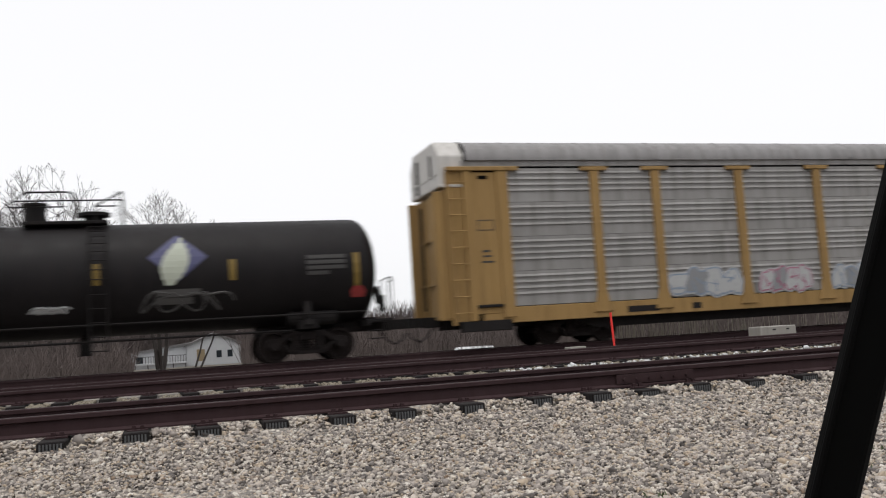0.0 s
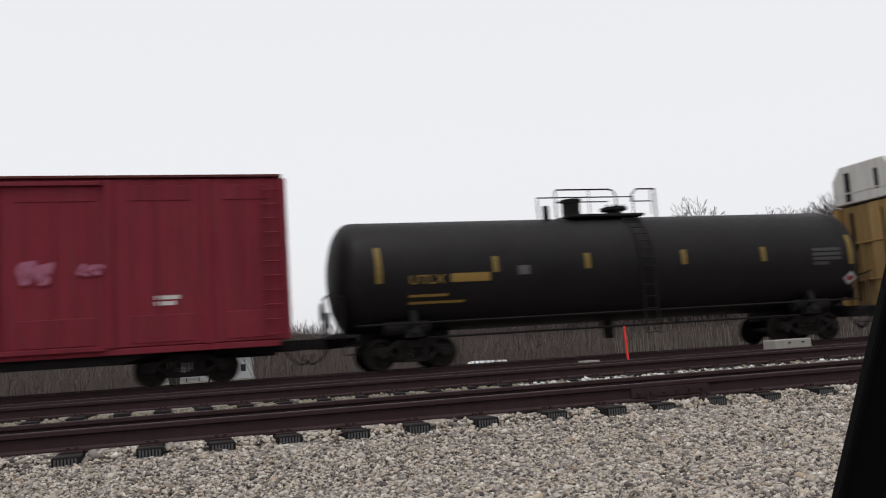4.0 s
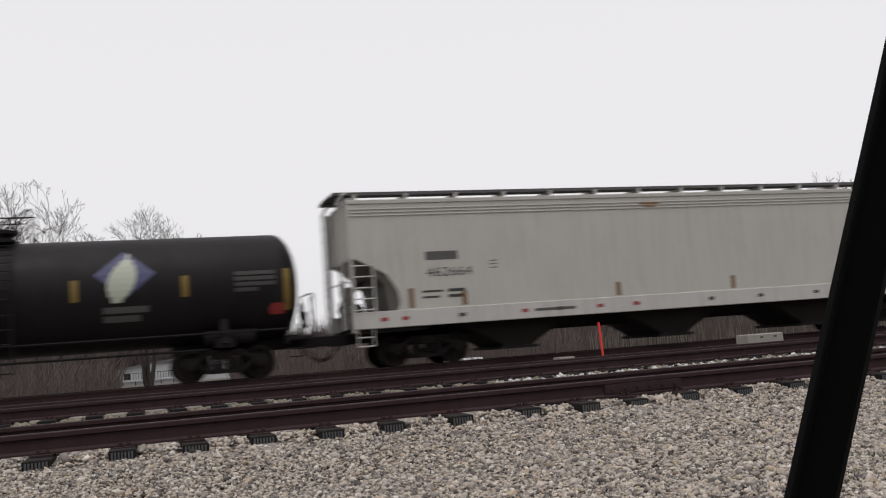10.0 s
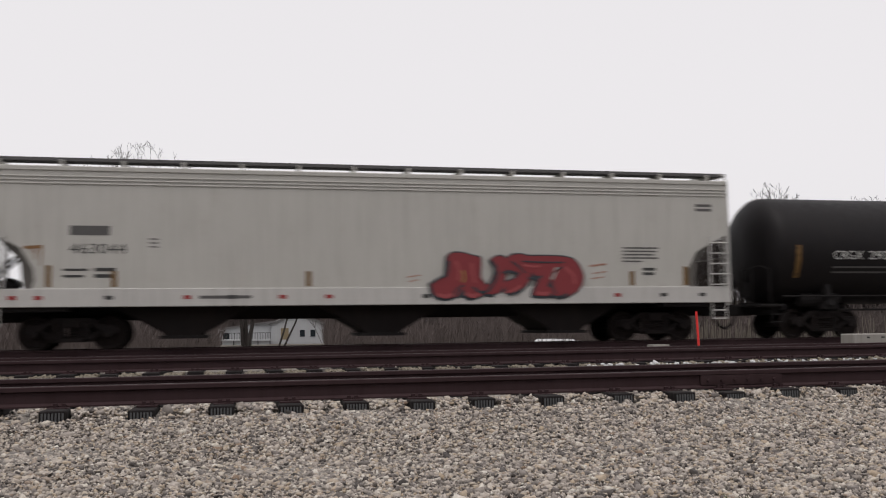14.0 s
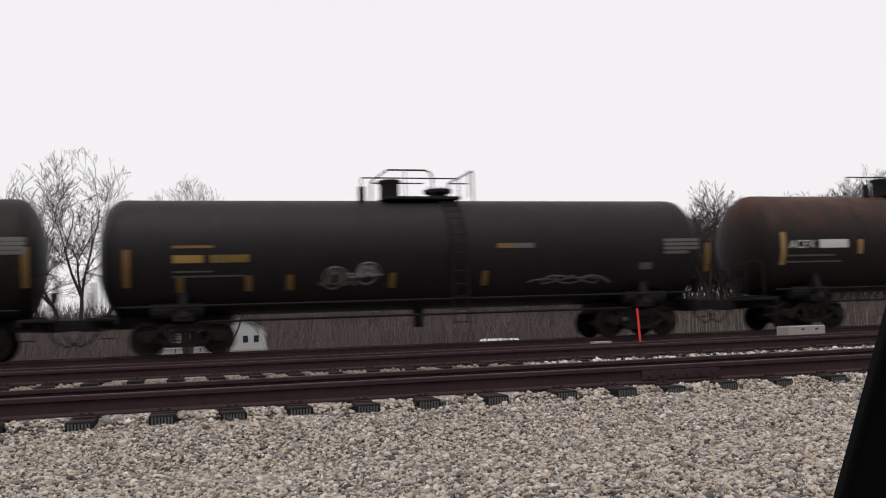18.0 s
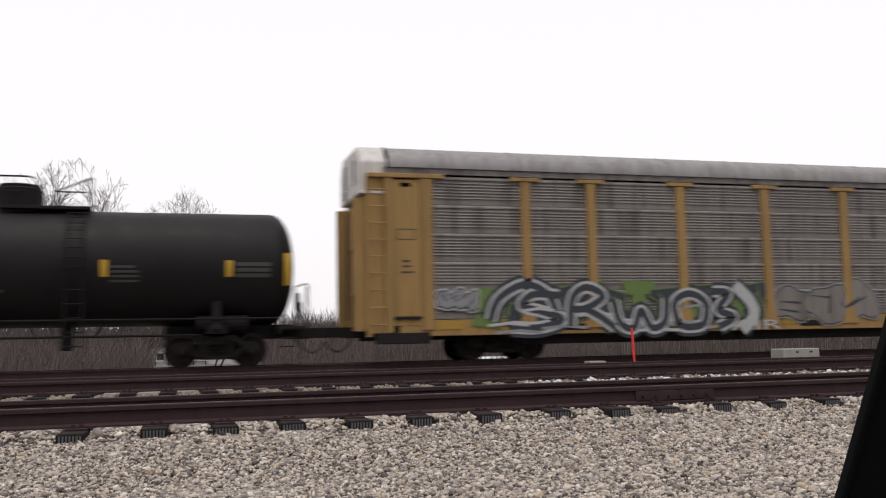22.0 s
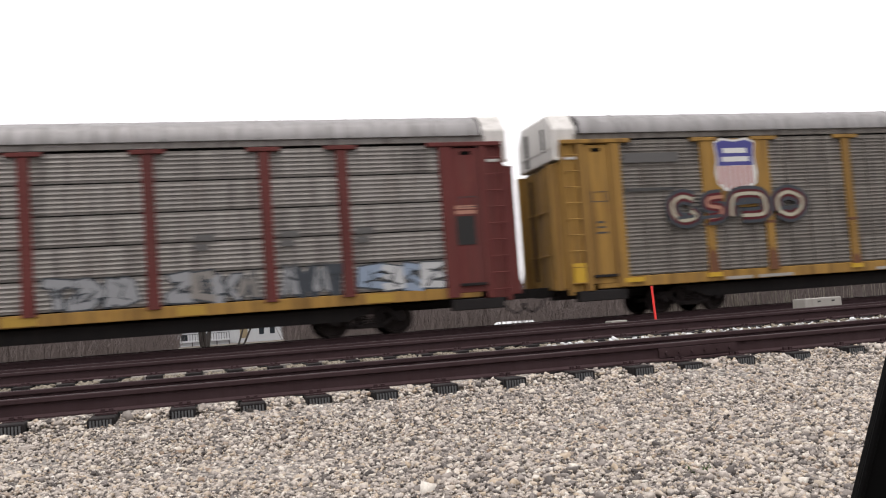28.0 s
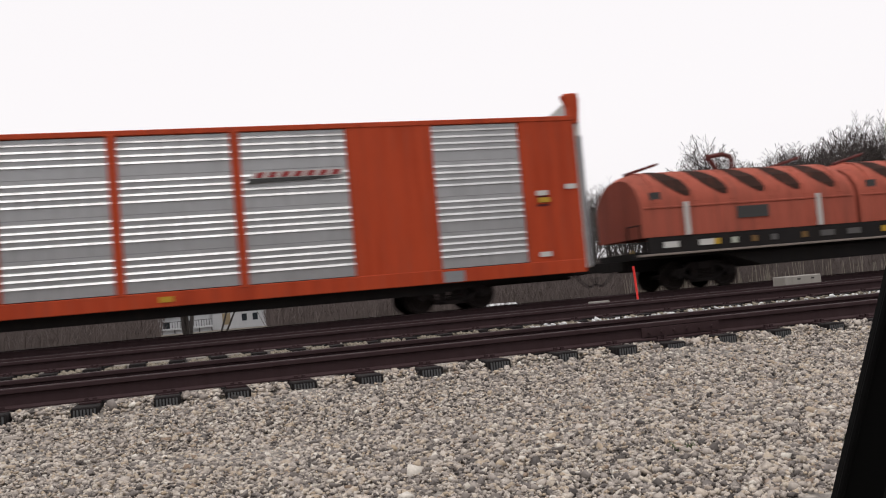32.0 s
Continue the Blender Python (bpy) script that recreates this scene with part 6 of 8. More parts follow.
PILLAR = [(0.6650, 0.8614, 0.2941), (0.7593, 0.7975, 0.6467), (0.7235, 0.8432, 0.2903)]
car_window()


# ======================= the train, car by car =======================
def strips(xs, zc, length, low=0.12, high=0.5, ends=True):
    out = [(x, zc - low, zc + high * 0.85) for x in xs]
    if ends:
        out += [(1.08, zc - 0.32, zc + 0.72), (length - 0.55, zc - 0.32, zc + 0.72)]
    return out


def leaf_tank(s, marks=(4.15, 7.05, 9.8, 12.45), logo=11.0, e=15.05, label="black tank car with yellow strips and a leaf emblem"):
    car = tank_car(s, 15.5, 2.95, 2.45, BLACK, label, strips(marks, 2.35, 15.5, ends=False) + [(0.70, 1.75, 2.85), (e, 1.75, 2.85)], dome_at=0.455, rail_k=0.72)
    leaf_logo(car, logo, 2.88)
    barrel_bars(car, 2.55, 2.50, [0.9], 0.22, 0, GREYTXT)
    barrel_bars(car, 3.75, 2.54, [0.95], 0.22, 0, GREYTXT)
    barrel_bars(car, 2.55, 2.0, [1.5, 1.4], 0.05, 0.08, DARKTXT)
    barrel_bars(car, e - 1.35, 2.72, [1.05, 1.05, 1.05, 0.6], 0.10, 0.045, DIMTXT)
    on_barrel(car, [[(14.62, 1.65), (14.95, 1.65), (15.0, 1.80), (14.9, 1.95), (14.66, 1.95), (14.56, 1.80)]], REDTXT, "placard", "red and white hazard placard")
    return car


def scrawl(car, x0, x1, z0, z1, seed, material, width=0.035):
    """A looping spray-can line on the barrel."""
    rnd = random.Random(seed)
    r, zc = car["barrel"]
    pts = []
    n = 110
    ph = rnd.uniform(0, 6)
    for i in range(n):
        u = i / (n - 1)
        x = x0 + (x1 - x0) * (u + 0.16 * math.sin(u * 31 + ph))
        z = (z0 + z1) / 2 + (z1 - z0) / 2 * (0.65 * math.sin(u * 27 + ph) + 0.35 * math.sin(u * 53))
        pts.append((x, -math.sqrt(max(0.01, (r + 0.006) ** 2 - (z - zc) ** 2)), z))
    part("graffiti", tube(nb(), pts, width, 4), material, car, "looping spray-can scrawl")


car_a = leaf_tank(-10.17, (4.8, 8.13, 11.46), 10.1, 14.75, "black tank car with a blue lozenge and leaf emblem")
scrawl(car_a, 9.3, 11.2, 1.5, 2.1, 7, GREYTXT, 0.03)
scrawl(car_a, 6.6, 7.4, 1.6, 1.75, 8, G_WHITE, 0.04)

rack_b = autorack(7.23, YELLOW, GALV, "yellow enclosed autorack with grey corrugated panels and pale graffiti")
for i, (a, b) in enumerate(((6.75, 9.55), (10.0, 12.1), (12.7, 15.0), (15.6, 18.0))):
    spray(rack_b, a + 0.1, b - 0.2, 1.2, 1.95, RACK_Y - 0.033, (G_WHITE, G_SILV, G_WHITE), G_PINK if i == 1 else G_LTBLUE, G_WHITE, 30 + i, 4, label="pale blue and white graffiti")

box_c = boxcar(36.95)

tank_d = tank_car(57.44, 17.2, 3.2, 2.62, BLACK, "long black tank car with yellow strips and gold lettering", [(1.11, 2.35, 3.35), (16.5, 2.35, 3.3)] + [(x, 2.55, 3.0) for x in (4.48, 7.32, 10.49, 13.27)], dome_at=0.472, rail_k=0.87, sloped=False)
barrel_text(tank_d, "UTLX", 1.95, 2.30, 0.36, 1.0, GOLDTXT)
barrel_bars(tank_d, 3.15, 2.32, [1.15], 0.24, 0, GOLDTXT)
barrel_bars(tank_d, 1.95, 1.95, [1.1, 1.6], 0.07, 0.12, GOLDTXT)
barrel_bars(tank_d, 15.06, 2.8, [1.05, 1.05, 1.05, 0.6], 0.10, 0.045, DIMTXT)
barrel_bars(tank_d, 5.15, 2.45, [0.35], 0.26, 0, GREYTXT)
on_barrel(tank_d, [[(16.24, 1.92), (16.50, 1.70), (16.76, 1.92), (16.50, 2.14)]], G_WHITE, "placard", "white and red hazard placard")
on_barrel(tank_d, [[(16.34, 1.92), (16.42, 1.85), (16.58, 1.85), (16.66, 1.92), (16.58, 1.99), (16.42, 1.99)]], REDTXT, "placard_band", "", 0.016)

rack_e = autorack(76.25, YELLOW, GALV_OLD, "yellow autorack with a shield emblem and dense graffiti along its foot", emblem=True, plates=((1.9, 0.7), (24.6, 0.7)))
spray(rack_e, 1.95, 4.25, 1.15, 2.15, RACK_Y - 0.04, G_TEAL, G_DARK, None, 41, 5, label="teal bubble graffiti")
spray(rack_e, 5.5, 6.2, 1.25, 2.15, RACK_Y - 0.04, G_SILV, G_DARK, G_WHITE, 42, 2)
for i, (a, b, f, l, g) in enumerate(((7.2, 9.6, (G_BLUE, G_LTBLUE, G_MAUVE), G_MAUVE, G_LTBLUE), (9.4, 12.6, (G_SILV, G_MAUVE, GALV_OLD), G_MAUVE, G_SILV), (12.3, 15.7, (GALV_OLD, G_SILV, G_MAUVE), G_MAUVE, G_SILV),
                                     (15.5, 18.6, (G_PALE, G_CREAM, G_PALE), G_SALM, G_WHITE), (18.5, 21.4, (G_SILV, G_NAVY, G_LTBLUE), G_NAVY, G_SILV), (21.2, 23.9, (G_NAVY, G_SALM, G_SILV), G_NAVY, G_LTBLUE))):
    spray(rack_e, a, b, 0.98, 2.05 + 0.06 * (i % 3), RACK_Y - 0.04, f, l, g, 50 + i, 7, 0.35, "overlapping faded graffiti", "angled", 0.022)
    for k in range(7):
        x0 = a + (b - a) * k / 7
        zz = 1.15 + 0.13 * ((3 * k + i) % 6)
        stroke_on(rack_e, "graffiti_sweep", [(x0, zz), (x0 + 0.25, zz + 0.08), (x0 + 0.55, zz + 0.02)], 0.07 + 0.02 * (k % 3), RACK_Y - 0.075 - 0.002 * (k % 2), (l, f[k % 3], g)[k % 3], "swept spray-can stroke")
for i, (a, b, f) in enumerate(((7.6, 9.3, G_BLUE), (9.9, 11.0, G_LTBLUE), (11.5, 12.9, G_BLUE), (13.6, 14.6, G_BLUE), (16.0, 17.2, G_SALM), (18.8, 19.8, G_SALM), (20.9, 22.0, G_NAVY), (22.3, 23.4, G_SALM))):
    spray(rack_e, a, b, 1.92, 2.28, RACK_Y - 0.085, (f, G_LTBLUE if f is G_BLUE else f), G_MAUVE, None, 64 + i, 3, 0.1, "faded graffiti tops", "round", 0.02)
for i in range(14):
    x0 = 7.0 + 1.19 * i
    part("graffiti_patch", prism(nb(), [(x0, 0.74), (x0 + 1.25, 0.76), (x0 + 1.15, 1.10), (x0 + 0.5, 1.16), (x0 - 0.05, 1.08)], "y", RACK_Y - 0.034 - 0.001 * (i % 2), RACK_Y - 0.024), (G_SILV, G_MAUVE, G_LTBLUE, G_SILV, G_SALM)[i % 5], rack_e, "faded spray paint over the sill")
RINGS = [[(0.18, 0.95), (0.04, 0.76), (0.03, 0.24), (0.16, 0.05), (0.28, 0.26), (0.28, 0.74), (0.18, 0.95)], [(0.42, 1.0), (0.40, 0.5), (0.42, 0.04)], [(0.58, 1.0), (0.60, 0.04)], [(0.42, 0.48), (0.60, 0.50)],
         [(0.94, 0.90), (0.78, 0.96), (0.74, 0.66), (0.92, 0.44), (0.92, 0.14), (0.74, 0.06)]]
brushed(rack_e, RINGS, 23.95, 1.18, 1.75, 0.92, RACK_Y - 0.05, (G_DARK,), G_WHITE, G_DARK, 0.05, "dark letters with white outlines")

spray(rack_e, 26.45, 27.15, 1.35, 1.95, RACK_Y - 0.04, YELLOW, G_TEAL, None, 59, 3, 0.2, "faint teal scribble", "round", 0.02)

tank_f = leaf_tank(105.55, logo=11.4)
tank_g = leaf_tank(122.65)
hop_h = hopper(139.42, "light grey covered hopper, clean sided, with a white sill", "462664", 1)
hop_i = hopper(161.05, "light grey covered hopper with pink and magenta graffiti", "463087", 2)
spray(hop_i, 2.9, 11.0, 1.1, 1.75, -1.575, (G_YEL, G_PINK, G_SALM), G_MAG, G_SALM, 70, 10, 0.3, "ochre and pink graffiti base", "angled", 0.03)
spray(hop_i, 3.5, 10.2, 1.35, 2.35, -1.60, (G_MAG, G_PINK, G_SALM, G_MAG, G_YEL), G_DARK, None, 71, 13, 0.6, "magenta and ochre wildstyle graffiti", "angled", 0.035, G_DARK)
spray(hop_i, 11.0, 18.4, 1.06, 1.45, -1.57, (G_DARK, G_PINK), G_DARK, None, 75, 8, 0.35, "dark graffiti shading", "angled", 0.05)
WIDE = [[(0.0, 0.20), (0.10, 0.62), (0.20, 0.92), (0.27, 0.62), (0.20, 0.26), (0.06, 0.16)], [(0.24, 0.16), (0.24, 0.56), (0.33, 0.78), (0.36, 0.56), (0.27, 0.46)],
        [(0.38, 0.80), (0.42, 0.30), (0.52, 0.14), (0.58, 0.44)], [(0.56, 0.16), (0.60, 0.66), (0.68, 0.90), (0.76, 0.64), (0.70, 0.24), (0.60, 0.14)],
        [(0.78, 0.20), (0.79, 0.66), (0.88, 0.92), (0.96, 0.62), (0.94, 0.26), (0.86, 0.12), (0.79, 0.18)], [(0.94, 0.70), (1.0, 0.30), (1.01, 0.08)]]
brushed(hop_i, WIDE, 10.75, 1.10, 7.5, 1.15, -1.59, (G_WHITE, G_DARK, G_WHITE, G_WHITE, G_DARK, G_PINK), G_PINK, G_DARK, 0.15, "pink and white graffiti letters with dark edges")
for i, (a, b, zz) in enumerate(((11.3, 12.9, 1.5), (12.2, 13.2, 1.28), (14.2, 15.0, 1.35), (15.6, 16.4, 1.62), (17.0, 17.7, 1.55), (11.0, 12.2, 1.26), (15.2, 16.3, 1.24))):
    stroke_on(hop_i, "graffiti_fill", [(a, zz), ((a + b) / 2, zz + 0.10), (b, zz + 0.02)], 0.13, -1.612, (G_DARK, G_WHITE, G_PINK)[i % 3], "letter shading")
hop_j = hopper(182.70, "light grey covered hopper with crimson graffiti and a rusty corner", "463044", 3)
BLOCKS = [[(0.034, 0.443), (0.127, 0.624), (0.145, 1.039), (0.216, 1.104), (0.313, 1.026), (0.35, 0.974), (0.347, 0.572), (0.387, 0.365), (0.358, 0.17), (0.276, 0.119), (0.224, 0.326), (0.201, 0.17), (0.127, 0.106), (0.052, 0.209)],
          [(0.365, 0.378), (0.417, 0.456), (0.458, 0.78), (0.425, 0.961), (0.484, 1.039), (0.518, 0.91), (0.507, 0.546), (0.484, 0.287), (0.425, 0.196), (0.369, 0.235)],
          [(0.492, 0.91), (0.563, 1.065), (0.656, 1.039), (0.689, 0.806), (0.656, 0.443), (0.574, 0.248), (0.518, 0.274), (0.496, 0.43), (0.574, 0.546), (0.596, 0.676), (0.507, 0.754)],
          [(0.656, 1.039), (0.812, 1.039), (0.924, 1.013), (0.961, 0.923), (0.864, 0.832), (0.816, 0.546), (0.79, 0.365), (0.861, 0.287), (0.864, 0.17), (0.715, 0.158), (0.697, 0.261), (0.734, 0.546), (0.686, 0.676)],
          [(0.827, 0.287), (0.812, 0.482), (0.842, 0.78), (0.887, 0.935), (0.954, 0.987), (1.006, 0.806), (1.028, 0.546), (0.991, 0.287), (0.924, 0.158), (0.864, 0.132)]]
BLOCKS = [curve_through(q + q[:1], 4)[:-1] for q in BLOCKS]
drawn_letters(hop_j, BLOCKS, 11.2, 1.10, 4.35, 1.25, -1.575, (G_RED,), G_DARK, "crimson block graffiti with dark edges", None)
for w, m, path in ((0.07, G_DARK, [(0.30, 0.36), (0.345, 0.24), (0.40, 0.30), (0.455, 0.62), (0.43, 0.82)]), (0.06, G_DARK, [(0.02, 0.42), (0.09, 0.56), (0.13, 0.62), (0.145, 0.92)]), (0.06, G_DARK, [(0.49, 0.66), (0.53, 0.70), (0.57, 0.67)]),
                   (0.05, G_DARK, [(0.52, 0.18), (0.60, 0.24), (0.66, 0.44)]), (0.07, G_DARK, [(0.66, 0.56), (0.71, 0.52), (0.75, 0.60)]), (0.06, G_DARK, [(0.80, 0.20), (0.85, 0.12), (0.92, 0.20)]), (0.04, G_DARK, [(0.62, 0.92), (0.75, 0.90), (0.90, 0.90)]),
                   (0.10, G_CRIMSON, [(0.07, 0.20), (0.12, 0.15), (0.17, 0.20)]), (0.10, G_CRIMSON, [(0.25, 0.22), (0.30, 0.15), (0.34, 0.22)]), (0.08, G_CRIMSON, [(0.51, 0.24), (0.56, 0.28), (0.61, 0.38)]), (0.10, G_CRIMSON, [(0.72, 0.22), (0.77, 0.20), (0.80, 0.22)]),
                   (0.07, G_CRIMSON, [(0.19, 0.92), (0.21, 0.72), (0.205, 0.5)]), (0.07, G_CRIMSON, [(0.29, 0.88), (0.30, 0.66), (0.31, 0.45)]), (0.06, G_CRIMSON, [(0.63, 0.84), (0.70, 0.80), (0.74, 0.82)]), (0.08, G_CRIMSON, [(0.90, 0.80), (0.96, 0.62), (0.97, 0.42)]), (0.05, G_YEL, [(0.235, 0.72), (0.24, 0.56), (0.235, 0.46)]),
                   (0.05, G_DARK, [(0.885, 0.80), (0.83, 0.66), (0.815, 0.42), (0.84, 0.20)]), (0.10, HOPPER, [(0.855, 0.78), (0.835, 0.66), (0.815, 0.52)]), (0.05, G_DARK, [(0.17, 0.14), (0.20, 0.32), (0.24, 0.40)]), (0.05, G_DARK, [(0.55, 0.92), (0.60, 0.80), (0.64, 0.66)])):
    stroke_on(hop_j, "graffiti_stroke", curve_through([(11.2 + u * 4.35, 1.10 + v * 1.25) for u, v in path], 4), w, -1.600, m, "spray-can stroke")
scribble = [(15.9, 2.1, 0.5, 0.05), (16.0, 1.9, 0.4, 0.03), (15.95, 1.75, 0.35, 0.03), (10.7, 1.8, 0.35, 0.03), (10.75, 1.68, 0.25, 0.03)]
for sx, sz, sw, sh in scribble:
    part("scribble", prism(nb(), [(sx, sz), (sx + sw, sz + 0.06), (sx + sw, sz + 0.06 + sh), (sx, sz + sh)], "y", -1.526, -1.519), G_SALM, hop_j, "faint red scribble")
for pts in ([(1.08, 2.60), (1.52, 2.63), (1.52, 2.55), (1.10, 2.52)], [(1.46, 2.56), (1.52, 2.56), (1.49, 2.1), (1.47, 2.1)], [(1.32, 2.54), (1.37, 2.54), (1.36, 2.25), (1.34, 2.25)], [(1.22, 2.54), (1.27, 2.54), (1.30, 2.40)]):
    part("rust_stain", prism(nb(), pts, "y", -1.526, -1.518), RUST, hop_j, "rusty run-down stain")
for pts in ([(9.0, 4.335), (9.75, 4.337), (9.7, 4.29), (9.05, 4.288)], [(9.15, 4.245), (9.6, 4.247), (9.55, 4.20), (9.2, 4.198)]):
    part("rust_stain", prism(nb(), pts, "y", -1.556, -1.546), RUST, hop_h, "orange rust bloom on the ribs")

tank_k = tank_car(204.17, 17.7, 3.3, 2.68, BLACK, "long black tank car with white reporting marks", [(0.95, 1.8, 2.75), (17.5, 1.9, 2.8)] + [(x, 1.95, 2.35) for x in (4.7, 6.8, 10.4, 13.9)], STRIPE_OLD, dome_at=0.449, rail_k=0.64, manway=0.14)
barrel_text(tank_k, "CRGX", 2.1, 2.34, 0.36, 0.98, WHITE)
barrel_text(tank_k, "29291", 3.3, 2.34, 0.36, 1.05, WHITE)
barrel_bars(tank_k, 2.1, 2.08, [2.0, 2.3], 0.05, 0.10, GREYTXT)
barrel_bars(tank_k, 16.3, 2.68, [1.05, 1.05, 1.05, 0.6], 0.10, 0.03, DIMTXT)
barrel_bars(tank_k, 6.75, 3.38, [1.15], 0.06, 0, STRIPE)
barrel_bars(tank_k, 7.0, 3.46, [0.6], 0.05, 0, STRIPE)
for x, z in ((6.9, 1.93), (10.5, 1.93), (13.0, 1.9), (15.2, 1.85)):
    barrel_bars(tank_k, x, z, [0.8, 0.6], 0.04, 0.08, GREYTXT)
barrel_bars(tank_k, 6.2, 2.35, [0.3], 0.26, 0, GREYTXT)

tank_l = tank_car(222.86, 17.2, 3.2, 2.58, BLACK_RUST, "long black tank car with silver graffiti scrawls", [(0.8, 1.8, 2.75), (16.88, 1.8, 2.8)] + [(x, 2.15, 2.65) for x in (3.4, 6.8, 10.13, 13.68)], STRIPE_OLD)
barrel_bars(tank_l, 2.3, 2.5, [2.0], 0.2, 0, GREYTXT)
barrel_bars(tank_l, 15.74, 2.95, [1.15, 1.15, 1.15, 1.15], 0.10, 0.012, GREYTXT)
barrel_bars(tank_l, 9.8, 1.95, [1.0, 1.0], 0.05, 0.1, GREYTXT)
barrel_bars(tank_l, 13.7, 1.95, [1.0, 1.0], 0.05, 0.1, GREYTXT)
barrel_bars(tank_l, 15.2, 1.95, [0.55], 0.24, 0, GREYTXT)
tank_m = tank_car(241.34, 17.3, 3.15, 2.58, BLACK, "long black tank car with gold marks and white scribbles", [(0.74, 1.75, 2.7), (17.25, 1.85, 2.7)] + [(x, 1.6, 2.0) for x in (2.04, 3.76, 4.83, 7.6, 10.26)], STRIPE_OLD, dome_at=0.483, rail_k=0.78)
barrel_bars(tank_m, 1.86, 2.72, [1.0], 0.07, 0, STRIPE_OLD)
barrel_bars(tank_m, 1.86, 2.34, [0.75], 0.2, 0, GOLDTXT)
for k in range(6):
    barrel_bars(tank_m, 2.8 + 0.165 * k, 2.34, [0.13], 0.2, 0, STRIPE_TANK)
barrel_bars(tank_m, 1.86, 2.1, [1.0, 1.8], 0.04, 0.08, GREYTXT)
barrel_bars(tank_m, 10.6, 2.62, [0.5], 0.14, 0, STRIPE_OLD)
barrel_bars(tank_m, 11.1, 2.62, [0.6], 0.14, 0, GREYTXT)
barrel_bars(tank_m, 15.8, 2.75, [1.15, 1.15, 1.15, 0.8], 0.09, 0.03, GREYTXT)
barrel_bars(tank_m, 15.0, 1.95, [0.4], 0.2, 0, GREYTXT)
for car, x0, z0, m in ((tank_l, 11.0, 1.95, GREYTXT), (tank_l, 12.9, 1.95, GREYTXT), (tank_m, 6.0, 1.85, GREYTXT), (tank_m, 6.9, 1.95, GREYTXT)):
    ring = curve_through([(x0 + 0.36 * math.cos(0.7 * k) * (1 - 0.04 * k), z0 + 0.36 * math.sin(0.7 * k) * (1 - 0.05 * k)) for k in range(14)], 4)
    r, zc = car["barrel"]
    part("graffiti", tube(nb(), [(px, -math.sqrt((r + 0.006) ** 2 - (pz - zc) ** 2), pz) for px, pz in ring], 0.035, 4), m, car, "round pale spray-can tag")
scrawl(tank_l, 10.6, 11.6, 1.6, 2.35, 3, GREYTXT, 0.03)
scrawl(tank_l, 10.7, 11.5, 1.55, 2.4, 4, G_SILV, 0.035)
scrawl(tank_l, 12.3, 13.4, 1.75, 2.2, 9, GREYTXT, 0.03)
scrawl(tank_m, 5.7, 6.5, 1.6, 2.1, 5, GREYTXT, 0.03)
scrawl(tank_m, 6.5, 7.2, 1.85, 2.2, 10, G_SILV, 0.03)
scrawl(tank_m, 11.9, 14.0, 1.6, 1.85, 6, GREYTXT, 0.03)

tank_n = tank_car(260.47, 14.65, 3.2, 2.72, RUSTY_TOP, "weathered tank car, rusty on top, with white marks", [(0.75, 2.0, 3.0), (14.1, 2.2, 3.1)] + [(x, 2.3, 2.75) for x in (3.57, 6.0, 9.33, 12.0)], YELLOW, dome_at=0.433, rail_k=0.85)
barrel_text(tank_n, "ACFX", 0.95, 2.50, 0.36, 0.95, WHITE)
barrel_bars(tank_n, 2.05, 2.50, [1.05], 0.26, 0, WHITE)
barrel_bars(tank_n, 0.9, 2.25, [1.7, 2.0], 0.05, 0.14, GREYTXT)
barrel_bars(tank_n, 4.65, 2.45, [0.9, 1.2, 1.2, 1.2, 1.2], 0.06, 0.09, DIMTXT)
barrel_bars(tank_n, 9.65, 2.55, [0.85], 0.28, 0, CREAM)
barrel_bars(tank_n, 9.65, 2.15, [0.85], 0.05, 0, GREYTXT)
barrel_bars(tank_n, 13.0, 2.62, [1.05, 1.05, 1.05], 0.10, 0.045, DIMTXT)
barrel_bars(tank_n, 11.4, 2.2, [1.6], 0.10, 0, GREYTXT)

tank_o = tank_car(276.6, 12.1, 3.05, 2.63, BLACK, "short black tank car with a red and white oval emblem", [(0.6, 2.1, 3.1), (11.75, 2.1, 3.1)] + [(x, 2.5, 2.95) for x in (2.39, 5.72, 7.56, 9.88)], YELLOW, "dome", 0.585)
barrel_bars(tank_o, 1.2, 2.42, [2.0], 0.22, 0, WHITE)
barrel_bars(tank_o, 0.9, 2.1, [2.0, 2.0], 0.07, 0.1, GREYTXT)
barrel_bars(tank_o, 4.67, 3.22, [1.1, 0.9, 1.1, 1.3], 0.05, 0.08, WHITE)
barrel_bars(tank_o, 7.0, 2.1, [2.2, 1.9, 2.0], 0.12, 0.06, DIMTXT)
barrel_bars(tank_o, 10.4, 2.5, [1.1, 1.1, 1.1], 0.12, 0.045, DIMTXT)


def oval(car, x, z, a, b, material, name, up, label=""):
    k = 8
    polys = []
    for i in range(k):
        z0, z1 = -b + 2 * b * i / k, -b + 2 * b * (i + 1) / k
        w0, w1 = a * math.sqrt(max(0.02, 1 - (z0 / b) ** 2)), a * math.sqrt(max(0.02, 1 - (z1 / b) ** 2))
        polys.append([(x - w0, z + z0), (x + w0, z + z0), (x + w1, z + z1), (x - w1, z + z1)])
    return on_barrel(car, polys, material, name, label, up)


